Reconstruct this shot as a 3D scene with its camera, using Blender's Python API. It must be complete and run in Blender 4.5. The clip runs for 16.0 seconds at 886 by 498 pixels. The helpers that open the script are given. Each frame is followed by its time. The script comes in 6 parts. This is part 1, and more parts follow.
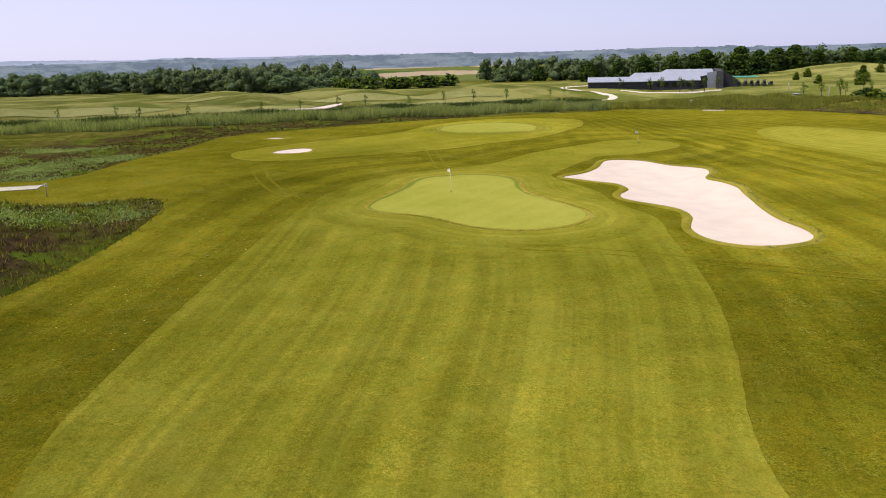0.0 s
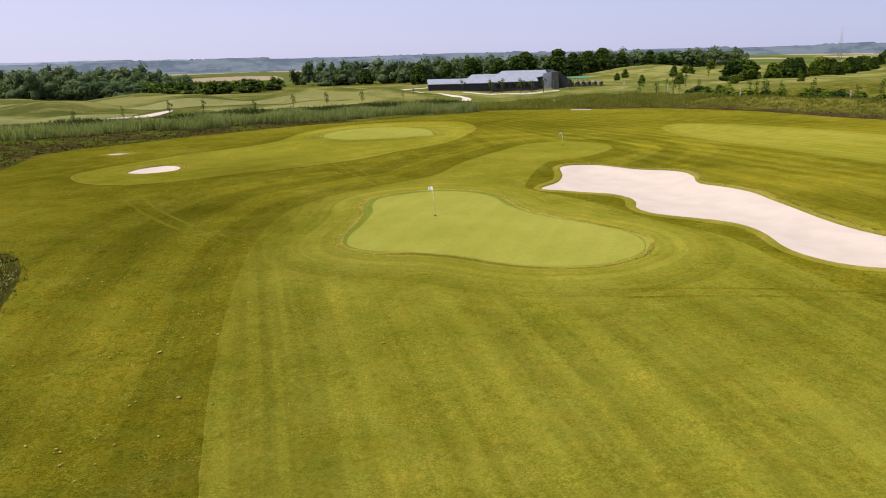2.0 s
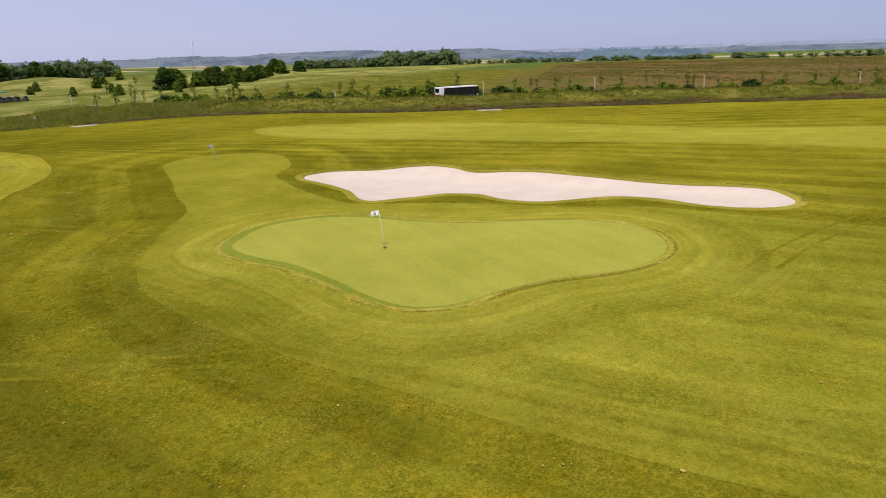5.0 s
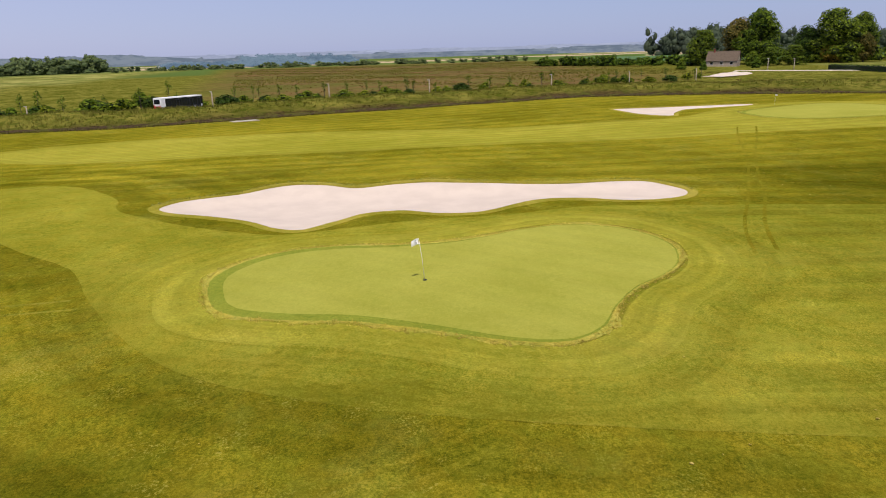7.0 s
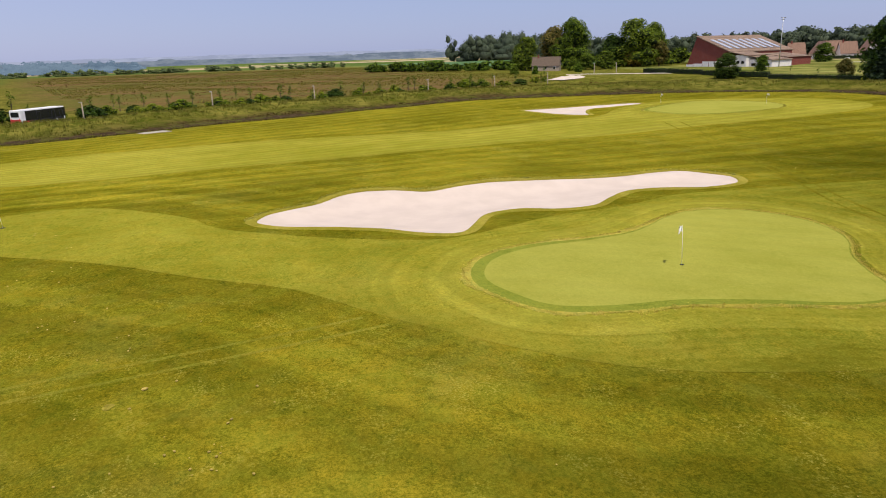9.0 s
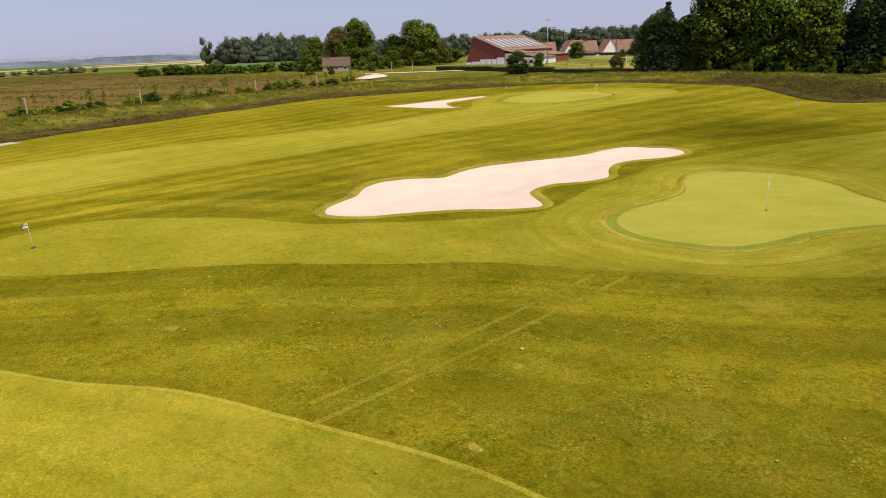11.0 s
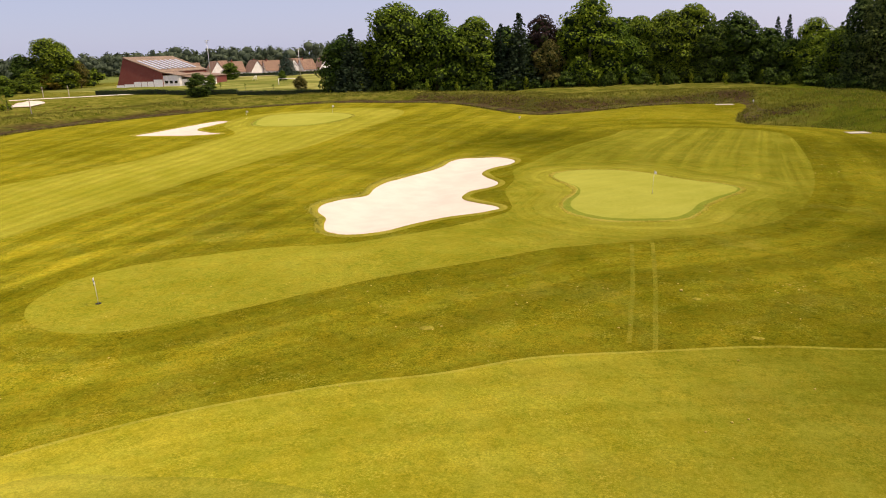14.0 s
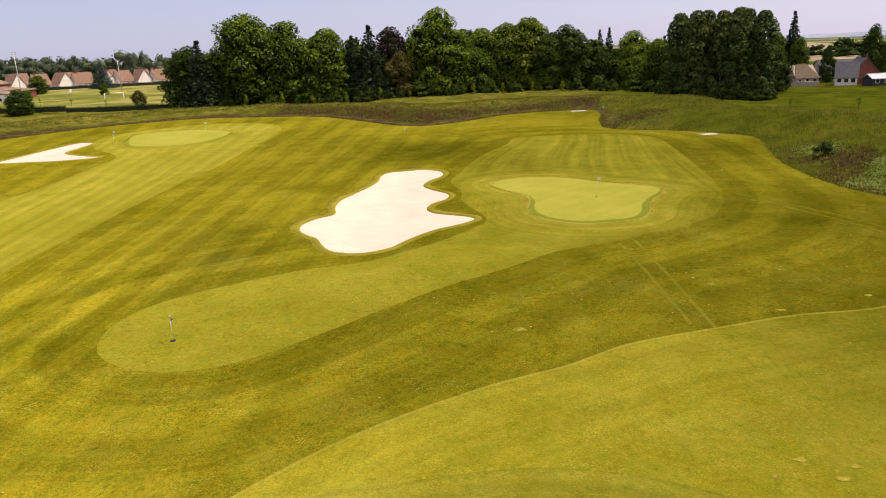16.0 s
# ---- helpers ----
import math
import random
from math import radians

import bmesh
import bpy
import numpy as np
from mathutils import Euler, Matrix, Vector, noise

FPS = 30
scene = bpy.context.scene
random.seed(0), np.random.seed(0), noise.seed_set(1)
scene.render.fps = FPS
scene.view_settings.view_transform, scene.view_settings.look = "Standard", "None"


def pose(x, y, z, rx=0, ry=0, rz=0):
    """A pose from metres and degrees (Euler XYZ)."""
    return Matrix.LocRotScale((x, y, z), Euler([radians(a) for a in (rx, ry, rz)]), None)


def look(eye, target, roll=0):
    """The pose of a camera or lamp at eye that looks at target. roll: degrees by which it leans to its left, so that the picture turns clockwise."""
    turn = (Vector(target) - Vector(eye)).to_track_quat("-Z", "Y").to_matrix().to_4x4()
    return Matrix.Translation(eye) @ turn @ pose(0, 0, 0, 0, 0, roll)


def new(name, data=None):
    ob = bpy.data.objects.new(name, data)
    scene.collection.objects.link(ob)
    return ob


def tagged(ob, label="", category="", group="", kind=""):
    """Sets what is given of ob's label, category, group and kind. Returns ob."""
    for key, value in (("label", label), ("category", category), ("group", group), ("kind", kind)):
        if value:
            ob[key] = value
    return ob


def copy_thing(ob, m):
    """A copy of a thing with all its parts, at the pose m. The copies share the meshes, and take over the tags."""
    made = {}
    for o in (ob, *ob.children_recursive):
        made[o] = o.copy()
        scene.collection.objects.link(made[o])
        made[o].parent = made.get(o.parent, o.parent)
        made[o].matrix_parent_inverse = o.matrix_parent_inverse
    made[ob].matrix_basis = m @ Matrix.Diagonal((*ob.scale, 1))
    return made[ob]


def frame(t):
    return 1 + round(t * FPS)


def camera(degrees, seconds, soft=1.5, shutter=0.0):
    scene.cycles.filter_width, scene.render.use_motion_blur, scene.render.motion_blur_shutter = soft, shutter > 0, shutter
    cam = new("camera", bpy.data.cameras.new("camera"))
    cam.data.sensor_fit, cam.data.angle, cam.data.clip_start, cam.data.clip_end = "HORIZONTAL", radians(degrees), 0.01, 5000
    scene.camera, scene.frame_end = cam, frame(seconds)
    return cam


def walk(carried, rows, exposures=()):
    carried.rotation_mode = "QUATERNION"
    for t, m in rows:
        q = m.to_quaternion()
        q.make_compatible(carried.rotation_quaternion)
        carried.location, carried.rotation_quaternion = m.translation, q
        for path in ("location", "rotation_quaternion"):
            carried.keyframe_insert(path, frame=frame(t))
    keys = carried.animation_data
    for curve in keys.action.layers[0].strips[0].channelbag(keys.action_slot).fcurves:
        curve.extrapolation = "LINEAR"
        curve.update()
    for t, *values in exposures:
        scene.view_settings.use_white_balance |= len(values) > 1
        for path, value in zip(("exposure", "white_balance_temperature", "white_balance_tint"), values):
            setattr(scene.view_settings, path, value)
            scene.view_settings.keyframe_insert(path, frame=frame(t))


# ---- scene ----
cam = camera(64.2, 16.0, soft=1.0)
PATH = [
    (0, (-0.675, 2.262, 13.015), (-0.72, 4.191, 12.488), -1.4),
    (0.5, (-2.411, 7.746, 12.584), (-2.428, 9.674, 12.052), -1.2),
    (1, (-5.968, 12.51, 12.349), (-5.876, 14.436, 11.819), -1.2),
    (1.5, (-9.727, 16.224, 12.117), (-9.469, 18.136, 11.59), -1.3),
    (2, (-13.804, 19.715, 11.772), (-13.315, 21.582, 11.247), -1.4),
    (2.5, (-18.264, 23.046, 11.524), (-17.539, 24.833, 10.994), -1.4),
    (3, (-23.047, 27.736, 11.154), (-22.097, 29.413, 10.62), -1.5),
    (3.5, (-26.974, 32.972, 10.995), (-25.809, 34.506, 10.46), -1.5),
    (4, (-30.214, 38.862, 10.935), (-28.821, 40.195, 10.402), -1.5),
    (4.5, (-32.476, 44.518, 10.83), (-30.896, 45.622, 10.299), -1.6),
    (5, (-33.92, 50.069, 10.722), (-32.187, 50.911, 10.188), -1.7),
    (5.2, (-34.166, 52.078, 10.674), (-32.386, 52.816, 10.139), -1.7),
    (7.3, (-34.071, 72.285, 11.349), (-32.151, 72.163, 10.804), -1.8),
    (7.5, (-33.862, 74.405, 11.41), (-31.945, 74.236, 10.864), -1.9),
    (8, (-33.068, 80.129, 11.418), (-31.165, 79.839, 10.873), -1.7),
    (8.5, (-32.087, 85.995, 11.483), (-30.21, 85.572, 10.939), -1.7),
    (9, (-30.973, 91.948, 11.509), (-29.138, 91.365, 10.967), -1.7),
    (9.2, (-30.492, 94.318, 11.469), (-28.677, 93.673, 10.93), -1.7),
    (11.3, (-22.306, 115.522, 11.423), (-20.848, 114.27, 10.868), -2.1),
    (11.5, (-21.429, 117.41, 11.469), (-20.021, 116.1, 10.919), -2.0),
    (12, (-19.182, 121.667, 11.861), (-17.901, 120.232, 11.314), -1.9),
    (12.5, (-16.598, 125.631, 12.275), (-15.449, 124.088, 11.728), -2.0),
    (13, (-13.714, 129.355, 12.714), (-12.701, 127.719, 12.17), -1.8),
    (13.5, (-10.719, 132.663, 13.279), (-9.845, 130.949, 12.733), -1.9),
    (14, (-7.55, 135.485, 13.767), (-6.818, 133.705, 13.22), -1.9),
    (14.5, (-4.272, 137.963, 14.339), (-3.677, 136.134, 13.791), -2.0),
    (15, (-0.991, 140.035, 14.838), (-0.517, 138.171, 14.29), -2.0),
    (15.5, (2.151, 141.614, 15.291), (2.508, 139.723, 14.745), -2.2),
    (16, (5.272, 142.846, 15.822), (5.524, 140.939, 15.275), -2.2),
]
EXPOSURES = [(0.0, 0.85, 6600, 9), (2.5, 0.70, 6550, 9), (5.0, 0.64, 6550, 9), (9.0, 0.68, 6600, 9), (12.0, 0.86, 7700, 11), (16.0, 1.03, 7850, 11)]
walk(cam, [(t, look(eye, aim, roll)) for t, eye, aim, roll in PATH], EXPOSURES)

# ---- world, sun ----
SUN_ELEVATION, SUN_TURN = radians(62), radians(-90)
world = bpy.data.worlds.new("sky")
scene.world = world
world.use_nodes = True
wn = world.node_tree.nodes
sky = wn.new("ShaderNodeTexSky")
sky.sky_type = "NISHITA"
sky.sun_disc = False
sky.sun_elevation, sky.sun_rotation = SUN_ELEVATION, SUN_TURN
sky.air_density, sky.dust_density, sky.ozone_density, sky.altitude = 1.0, 0.6, 5.0, 100
wn["Background"].inputs["Strength"].default_value = 0.075
hazy = wn.new("ShaderNodeMix")
hazy.data_type = "RGBA"
hazy.inputs["Factor"].default_value = 0.78
# the haze is whiter towards the north-west, over the valley
around = wn.new("ShaderNodeTexCoord")
slope = wn.new("ShaderNodeMapRange")
slope.inputs["From Min"].default_value, slope.inputs["From Max"].default_value = -1.0, 1.0
bearing = wn.new("ShaderNodeVectorMath")
bearing.operation = "DOT_PRODUCT"
bearing.inputs[1].default_value = (-0.83, 0.55, 0.0)
world.node_tree.links.new(around.outputs["Generated"], bearing.inputs[0])
world.node_tree.links.new(bearing.outputs["Value"], slope.inputs["Value"])
veil = wn.new("ShaderNodeMix")
veil.data_type = "RGBA"
veil.inputs["A"].default_value = (2.85, 3.3, 5.75, 1)
veil.inputs["B"].default_value = (6.2, 5.9, 8.3, 1)
world.node_tree.links.new(slope.outputs["Result"], veil.inputs["Factor"])
world.node_tree.links.new(veil.outputs["Result"], hazy.inputs["B"])
world.node_tree.links.new(sky.outputs["Color"], hazy.inputs["A"])
world.node_tree.links.new(hazy.outputs["Result"], wn["Background"].inputs["Color"])
sun = new("sun", bpy.data.lights.new("sun", "SUN"))
sun.data.energy, sun.data.angle, sun.data.color = 2.45, radians(0.6), (1.0, 0.93, 0.80)
sun.matrix_world = look((-470, -30, 880), (0, 0, 0))

# ---- materials ----


class Paint:
    """A node material under construction."""

    def __init__(self, name, rough=0.8, metal=0.0, spec=0.3):
        self.m = bpy.data.materials.new(name)
        self.m.use_nodes = True
        self.t = self.m.node_tree
        self.b = self.t.nodes["Principled BSDF"]
        self.b.inputs["Roughness"].default_value = rough
        self.b.inputs["Metallic"].default_value = metal
        self.b.inputs["Specular IOR Level"].default_value = spec
        self.where = self.t.nodes.new("ShaderNodeNewGeometry").outputs["Position"]

    def put(self, slot, v):
        if isinstance(v, bpy.types.NodeSocket):
            self.t.links.new(v, slot)
        elif isinstance(v, (tuple, list)) and len(v) == 3 and slot.type == "RGBA":
            slot.default_value = (*v, 1)
        else:
            slot.default_value = v

    def noise(self, scale, detail=3, rough=0.55, vec=None, warp=0.0):
        n = self.t.nodes.new("ShaderNodeTexNoise")
        self.put(n.inputs["Vector"], vec or self.where)
        n.inputs["Scale"].default_value, n.inputs["Detail"].default_value = scale, detail
        n.inputs["Roughness"].default_value, n.inputs["Distortion"].default_value = rough, warp
        return n.outputs["Fac"]

    def cells(self, scale, vec=None):
        n = self.t.nodes.new("ShaderNodeTexVoronoi")
        self.put(n.inputs["Vector"], vec or self.where)
        n.inputs["Scale"].default_value = scale
        return n.outputs["Color"], n.outputs["Distance"]

    def calc(self, op, a, b=0.0, c=None, clamp=False):
        n = self.t.nodes.new("ShaderNodeMath")
        n.operation, n.use_clamp = op, clamp
        self.put(n.inputs[0], a)
        self.put(n.inputs[1], b)
        if c is not None:
            self.put(n.inputs[2], c)
        return n.outputs[0]

    def mix(self, f, a, b, how="MIX"):
        n = self.t.nodes.new("ShaderNodeMix")
        n.data_type, n.blend_type = "RGBA", how
        self.put(n.inputs["Factor"], f)
        self.put(n.inputs["A"], a)
        self.put(n.inputs["B"], b)
        return n.outputs["Result"]

    def step(self, v, lo, hi):
        n = self.t.nodes.new("ShaderNodeMapRange")
        n.interpolation_type = "SMOOTHSTEP"
        self.put(n.inputs["Value"], v)
        n.inputs["From Min"].default_value, n.inputs["From Max"].default_value = lo, hi
        return n.outputs["Result"]

    def stretch(self, sx, sy, sz=1.0, turn=0.0, vec=None):
        n = self.t.nodes.new("ShaderNodeMapping")
        self.put(n.inputs["Vector"], vec or self.where)
        n.inputs["Scale"].default_value = (sx, sy, sz)
        n.inputs["Rotation"].default_value = (0, 0, turn)
        return n.outputs["Vector"]

    def axis(self, k, vec=None):
        n = self.t.nodes.new("ShaderNodeSeparateXYZ")
        self.put(n.inputs[0], vec or self.where)
        return n.outputs[k]

    def attribute(self, name):
        n = self.t.nodes.new("ShaderNodeAttribute")
        n.attribute_name = name
        return n.outputs["Fac"]

    def chance(self, island=False):
        n = self.t.nodes.new("ShaderNodeNewGeometry" if island else "ShaderNodeObjectInfo")
        return n.outputs["Random Per Island" if island else "Random"]

    def bump(self, h, strength=0.4, distance=0.05):
        n = self.t.nodes.new("ShaderNodeBump")
        n.inputs["Strength"].default_value, n.inputs["Distance"].default_value = strength, distance
        self.put(n.inputs["Height"], h)
        self.put(self.b.inputs["Normal"], n.outputs["Normal"])

    def done(self, colour, rough=None):
        self.put(self.b.inputs["Base Color"], colour)
        if rough is not None:
            self.put(self.b.inputs["Roughness"], rough)
        return self.m


def turf(name, dark, light, dry, dryness=0.5, stripes=(), rings=0.0, depth=0.06, speck=0.5, growth_sheen=False, fade=0.0, nap=1.0):
    """Mown grass: two tones, dry patches, mower lanes along given headings, rings that follow the edge."""
    p = Paint(name, 0.95, spec=0.0)
    dark, light = ((c[0] * 1.115, c[1] * 1.10, c[2] * 1.25) for c in (dark, light))
    p.b.inputs["Diffuse Roughness"].default_value = nap
    big, mid = p.noise(0.045, 3, 0.5), p.noise(0.30, 4, 0.55)
    clump, fine, blade = p.noise(3.2, 4, 0.65), p.noise(11, 4, 0.7), p.noise(34, 3, 0.7)
    f = p.calc("MULTIPLY_ADD", big, 0.30, p.calc("MULTIPLY_ADD", mid, 0.20, p.calc("MULTIPLY_ADD", clump, 0.18, p.calc("MULTIPLY_ADD", fine, 0.20, p.calc("MULTIPLY", blade, 0.12)))))
    col = p.mix(p.step(f, 0.40, 0.61), dark, light)
    col = p.mix(p.calc("MULTIPLY", p.step(p.noise(0.16, 6, 0.68, warp=0.6), 0.48, 0.72), dryness * 0.6), col, dry)
    hue = p.step(p.noise(0.7, 5, 0.7, warp=0.3), 0.40, 0.60)
    col = p.mix(0.8 * speck, col, p.mix(hue, p.mix(1.0, col, (0.94, 1.02, 1.0), "MULTIPLY"), p.mix(1.0, col, (1.08, 1.0, 0.92), "MULTIPLY")))
    # straw-dry crumbs, and small dark tufts of clover
    crumbs = p.calc("MULTIPLY", p.step(p.noise(0.55, 4, 0.7, warp=0.5), 0.50, 0.68), p.step(p.noise(11, 3, 0.7), 0.52, 0.64))
    col = p.mix(p.calc("MULTIPLY", crumbs, 0.75 * speck), col, tuple(min(1.0, c * 1.18) for c in dry))
    near = p.t.nodes.new("ShaderNodeVectorMath")
    near.operation = "MULTIPLY"
    p.put(near.inputs[0], p.where)
    near.inputs[1].default_value = (1, 1, 0)
    tint, gone = p.cells(0.42, near.outputs[0])
    spot = p.calc("SUBTRACT", 1.0, p.step(p.calc("MULTIPLY_ADD", p.noise(6, 3, 0.7), 0.14, gone), 0.08, 0.20))
    spot = p.calc("MULTIPLY", spot, p.step(p.axis(0, tint), 0.55, 0.62))
    col = p.mix(p.calc("MULTIPLY", spot, 0.75 * speck), col, tuple(c * 0.62 for c in dark))
    for turn, width, amount, sharp in stripes:
        v = p.stretch(1, 1, 1, turn or 0.0)
        across, along = (p.attribute("pass") if turn is None else p.axis(0, v)), p.axis(1, v)
        wob = p.calc("MULTIPLY_ADD", p.noise(0.03, 2, 0.5), width * 0.5, across)
        s = p.step(p.calc("SINE", p.calc("MULTIPLY", wob, 2 * math.pi / width)), -sharp, sharp)
        sides = []
        for fast, slow in ((2.0 / width, 0.014), (1.7, 0.03)):
            line = p.t.nodes.new("ShaderNodeCombineXYZ")
            p.put(line.inputs[0], p.calc("MULTIPLY", across, fast))
            p.put(line.inputs[1], p.calc("MULTIPLY", along, slow))
            sides.append(p.step(p.noise(1.0, 3, 0.55, line.outputs[0]), 0.38, 0.62))
        s = p.calc("MULTIPLY_ADD", s, 0.40, p.calc("MULTIPLY_ADD", sides[0], 0.32, p.calc("MULTIPLY", sides[1], 0.28)))
        a = amount
        if name == "mown_rough":
            a = p.calc("MULTIPLY", p.calc("MULTIPLY_ADD", p.step(p.axis(0), 12, 36), 0.75, 0.2), amount)
        if name == "fairway_turf":
            a = p.calc("MULTIPLY", p.calc("MULTIPLY", p.step(p.attribute("ring"), 2, 9), p.calc("SUBTRACT", 1.0, p.step(p.axis(1), 76, 86))), amount)
        lo, hi = p.mix(1.0, col, (0.64, 0.65, 0.64), "MULTIPLY"), p.mix(1.0, col, (1.40, 1.38, 1.46), "MULTIPLY")
        col = p.mix(a, col, p.mix(p.step(s, 0.12, 0.88), lo, hi))
    if name == "mown_rough":
        d = p.calc("MULTIPLY_ADD", p.noise(0.07, 2), 2.0, p.attribute("lane"))
        s = p.step(p.calc("SINE", p.calc("MULTIPLY_ADD", d, 2 * math.pi / 6.4, 2.2)), -0.7, 0.7)
        # narrow passes of the mower, one beside the other
        line = p.t.nodes.new("ShaderNodeCombineXYZ")
        p.put(line.inputs[0], p.calc("MULTIPLY", d, 1.3))
        p.put(line.inputs[1], p.calc("MULTIPLY", p.axis(1), 0.03))
        thin = p.step(p.noise(1.0, 3, 0.6, line.outputs[0]), 0.35, 0.65)
        s = p.step(p.calc("MULTIPLY_ADD", s, 0.58, p.calc("MULTIPLY", thin, 0.42)), 0.1, 0.9)
        lo, hi = p.mix(1.0, col, (0.74, 0.76, 0.74), "MULTIPLY"), p.mix(1.0, col, (1.26, 1.25, 1.34), "MULTIPLY")
        col = p.mix(p.calc("SUBTRACT", 0.62, p.calc("MULTIPLY", p.step(p.attribute("lane"), 7, 20), 0.62)), col, p.mix(s, lo, hi))
    if rings:
        d = p.attribute("ring")
        line = p.t.nodes.new("ShaderNodeCombineXYZ")
        p.put(line.inputs[0], p.calc("MULTIPLY_ADD", p.noise(0.2, 2), 0.8, d))
        p.put(line.inputs[1], p.calc("MULTIPLY", p.axis(1), 0.02))
        s = p.step(p.noise(1.4, 3, 0.6, line.outputs[0]), 0.38, 0.62)
        lo, hi = p.mix(1.0, col, (0.76, 0.78, 0.76), "MULTIPLY"), p.mix(1.0, col, (1.24, 1.22, 1.30), "MULTIPLY")
        col = p.mix(p.calc("MULTIPLY", p.calc("SUBTRACT", 1.0, p.step(d, 6.0, 11.0)), rings), col, p.mix(s, lo, hi))
    tufty = p.noise(4.2, 5, 0.78, warp=0.25)
    grain = p.step(p.calc("MULTIPLY_ADD", tufty, 0.34, p.calc("MULTIPLY_ADD", fine, 0.34, p.calc("MULTIPLY", blade, 0.32))), 0.41, 0.59)
    lo, hi = (1 - 0.36 * speck, 1 - 0.29 * speck, 1 - 0.36 * speck), (1 + 0.38 * speck, 1 + 0.28 * speck, 1 + 0.15 * speck)
    worn = p.mix(grain, p.mix(1.0, col, lo, "MULTIPLY"), p.mix(1.0, col, hi, "MULTIPLY"))
    col = p.mix(p.calc("MULTIPLY_ADD", p.step(p.noise(0.42, 5, 0.7, warp=0.6), 0.40, 0.60), 0.62, 0.45), col, worn)
    smudge = p.step(p.noise(1.5, 5, 0.75, warp=0.5), 0.53, 0.66)
    col = p.mix(p.calc("MULTIPLY", smudge, 0.75 * speck), col, p.mix(1.0, col, (0.58, 0.64, 0.58), "MULTIPLY"))
    if fade:
        rim = p.step(p.calc("MULTIPLY_ADD", p.noise(0.5, 5, 0.7), 2.4, p.attribute("edge_distance")), 1.0, 4.6)
        blend = p.calc("MULTIPLY", p.calc("SUBTRACT", 1.0, rim), fade)
        if name == "fairway_turf":
            soft = p.calc("MULTIPLY", p.calc("SUBTRACT", 1.0, p.step(p.axis(0), -4, 6)), p.calc("MULTIPLY", p.step(p.axis(1), 40, 54), p.calc("SUBTRACT", 1.0, p.step(p.axis(1), 86, 94))))
            blend = p.calc("MULTIPLY", blend, p.calc("MULTIPLY_ADD", soft, 0.38, 0.08))
        col = p.mix(blend, col, p.mix(p.step(f, 0.42, 0.59), (0.098, 0.090, 0.005), (0.195, 0.168, 0.012)))
    # patches of growth, with the mown nap's sheen painted into the colour
    if growth_sheen:
        col = p.mix(p.calc("MULTIPLY", p.attribute("growth_sheen"), 1.0, clamp=True), col, p.mix(1.0, col, (0.56, 0.59, 0.55), "MULTIPLY"))
        col = p.mix(p.calc("MULTIPLY", p.attribute("growth_sheen"), -1.0, clamp=True), col, p.mix(1.0, col, (1.37, 1.37, 1.32), "MULTIPLY"))
    p.bump(p.calc("MULTIPLY_ADD", clump, 0.25, p.calc("MULTIPLY_ADD", fine, 0.5, p.calc("MULTIPLY", blade, 0.35))), 0.5, depth * 0.7)
    return p.done(col)


ROUGH = turf("mown_rough", (0.094, 0.091, 0.005), (0.193, 0.172, 0.013), (0.236, 0.218, 0.042), 0.42,
             [(None, 4.7, 0.42, 0.5)], 0, 0.16, 0.9, True)
FAIRWAY = turf("fairway_turf", (0.141, 0.140, 0.010), (0.243, 0.228, 0.024), (0.289, 0.25, 0.042), 0.38,
               [(None, 4.6, 0.24, 0.6), (None, 2.3, 0.22, 0.7)], 0.40, 0.10, 0.65, True, 0.85)
FAIRWAY_B = turf("fairway_turf_bright", (0.174, 0.170, 0.014), (0.260, 0.242, 0.030), (0.30, 0.258, 0.045), 0.35,
                 [(None, 2.4, 0.26, 0.6)], 0.15, 0.06, 0.45, fade=0.2)
APPROACH = turf("approach_turf", (0.160, 0.155, 0.010), (0.262, 0.240, 0.024), (0.31, 0.262, 0.045), 0.4,
                [(radians(60), 4.0, 0.10, 0.9)], 0.22, 0.08, 0.6, True, 0.15)
GREEN = turf("putting_green_turf", (0.218, 0.222, 0.028), (0.284, 0.280, 0.045), (0.345, 0.322, 0.065), 0.35,
             [(radians(35), 2.0, 0.07, 0.9)], 0, 0.015, 0.12, nap=0.4)
COLLAR = turf("collar_turf", (0.20, 0.185, 0.022), (0.33, 0.295, 0.050), (0.44, 0.375, 0.10), 0.8, (), 0.0, 0.08, 0.8)
EDGING = turf("fairway_edge_turf", (0.175, 0.165, 0.016), (0.275, 0.250, 0.032), (0.34, 0.295, 0.06), 0.6)
LUSH = turf("lush_strip_turf", (0.130, 0.155, 0.016), (0.195, 0.215, 0.028), (0.23, 0.22, 0.04), 0.3, (), 0.0, 0.08, 0.4)
APRON = turf("apron_turf", (0.152, 0.150, 0.012), (0.249, 0.232, 0.026), (0.299, 0.26, 0.05), 0.4, (), 0.40, 0.06, 0.45)
LIP = turf("bunker_lip_grass", (0.15, 0.138, 0.012), (0.27, 0.235, 0.034), (0.44, 0.355, 0.095), 0.55, (), 0.0, 0.06, 0.35)
LINKS = turf("pale_links_turf", (0.185, 0.190, 0.050), (0.285, 0.280, 0.095), (0.34, 0.31, 0.14), 0.4, (), 0.0, 0.1, 0.4)
WORN_PALE = turf("pale_wheel_pressed_grass", (0.118, 0.114, 0.009), (0.194, 0.178, 0.020), (0.22, 0.19, 0.03), 0.3, (), 0.0, 0.04, 0.8)
WORN = turf("wheel_pressed_grass", (0.092, 0.088, 0.005), (0.172, 0.153, 0.013), (0.22, 0.185, 0.025), 0.5, (), 0.0, 0.04, 0.8)


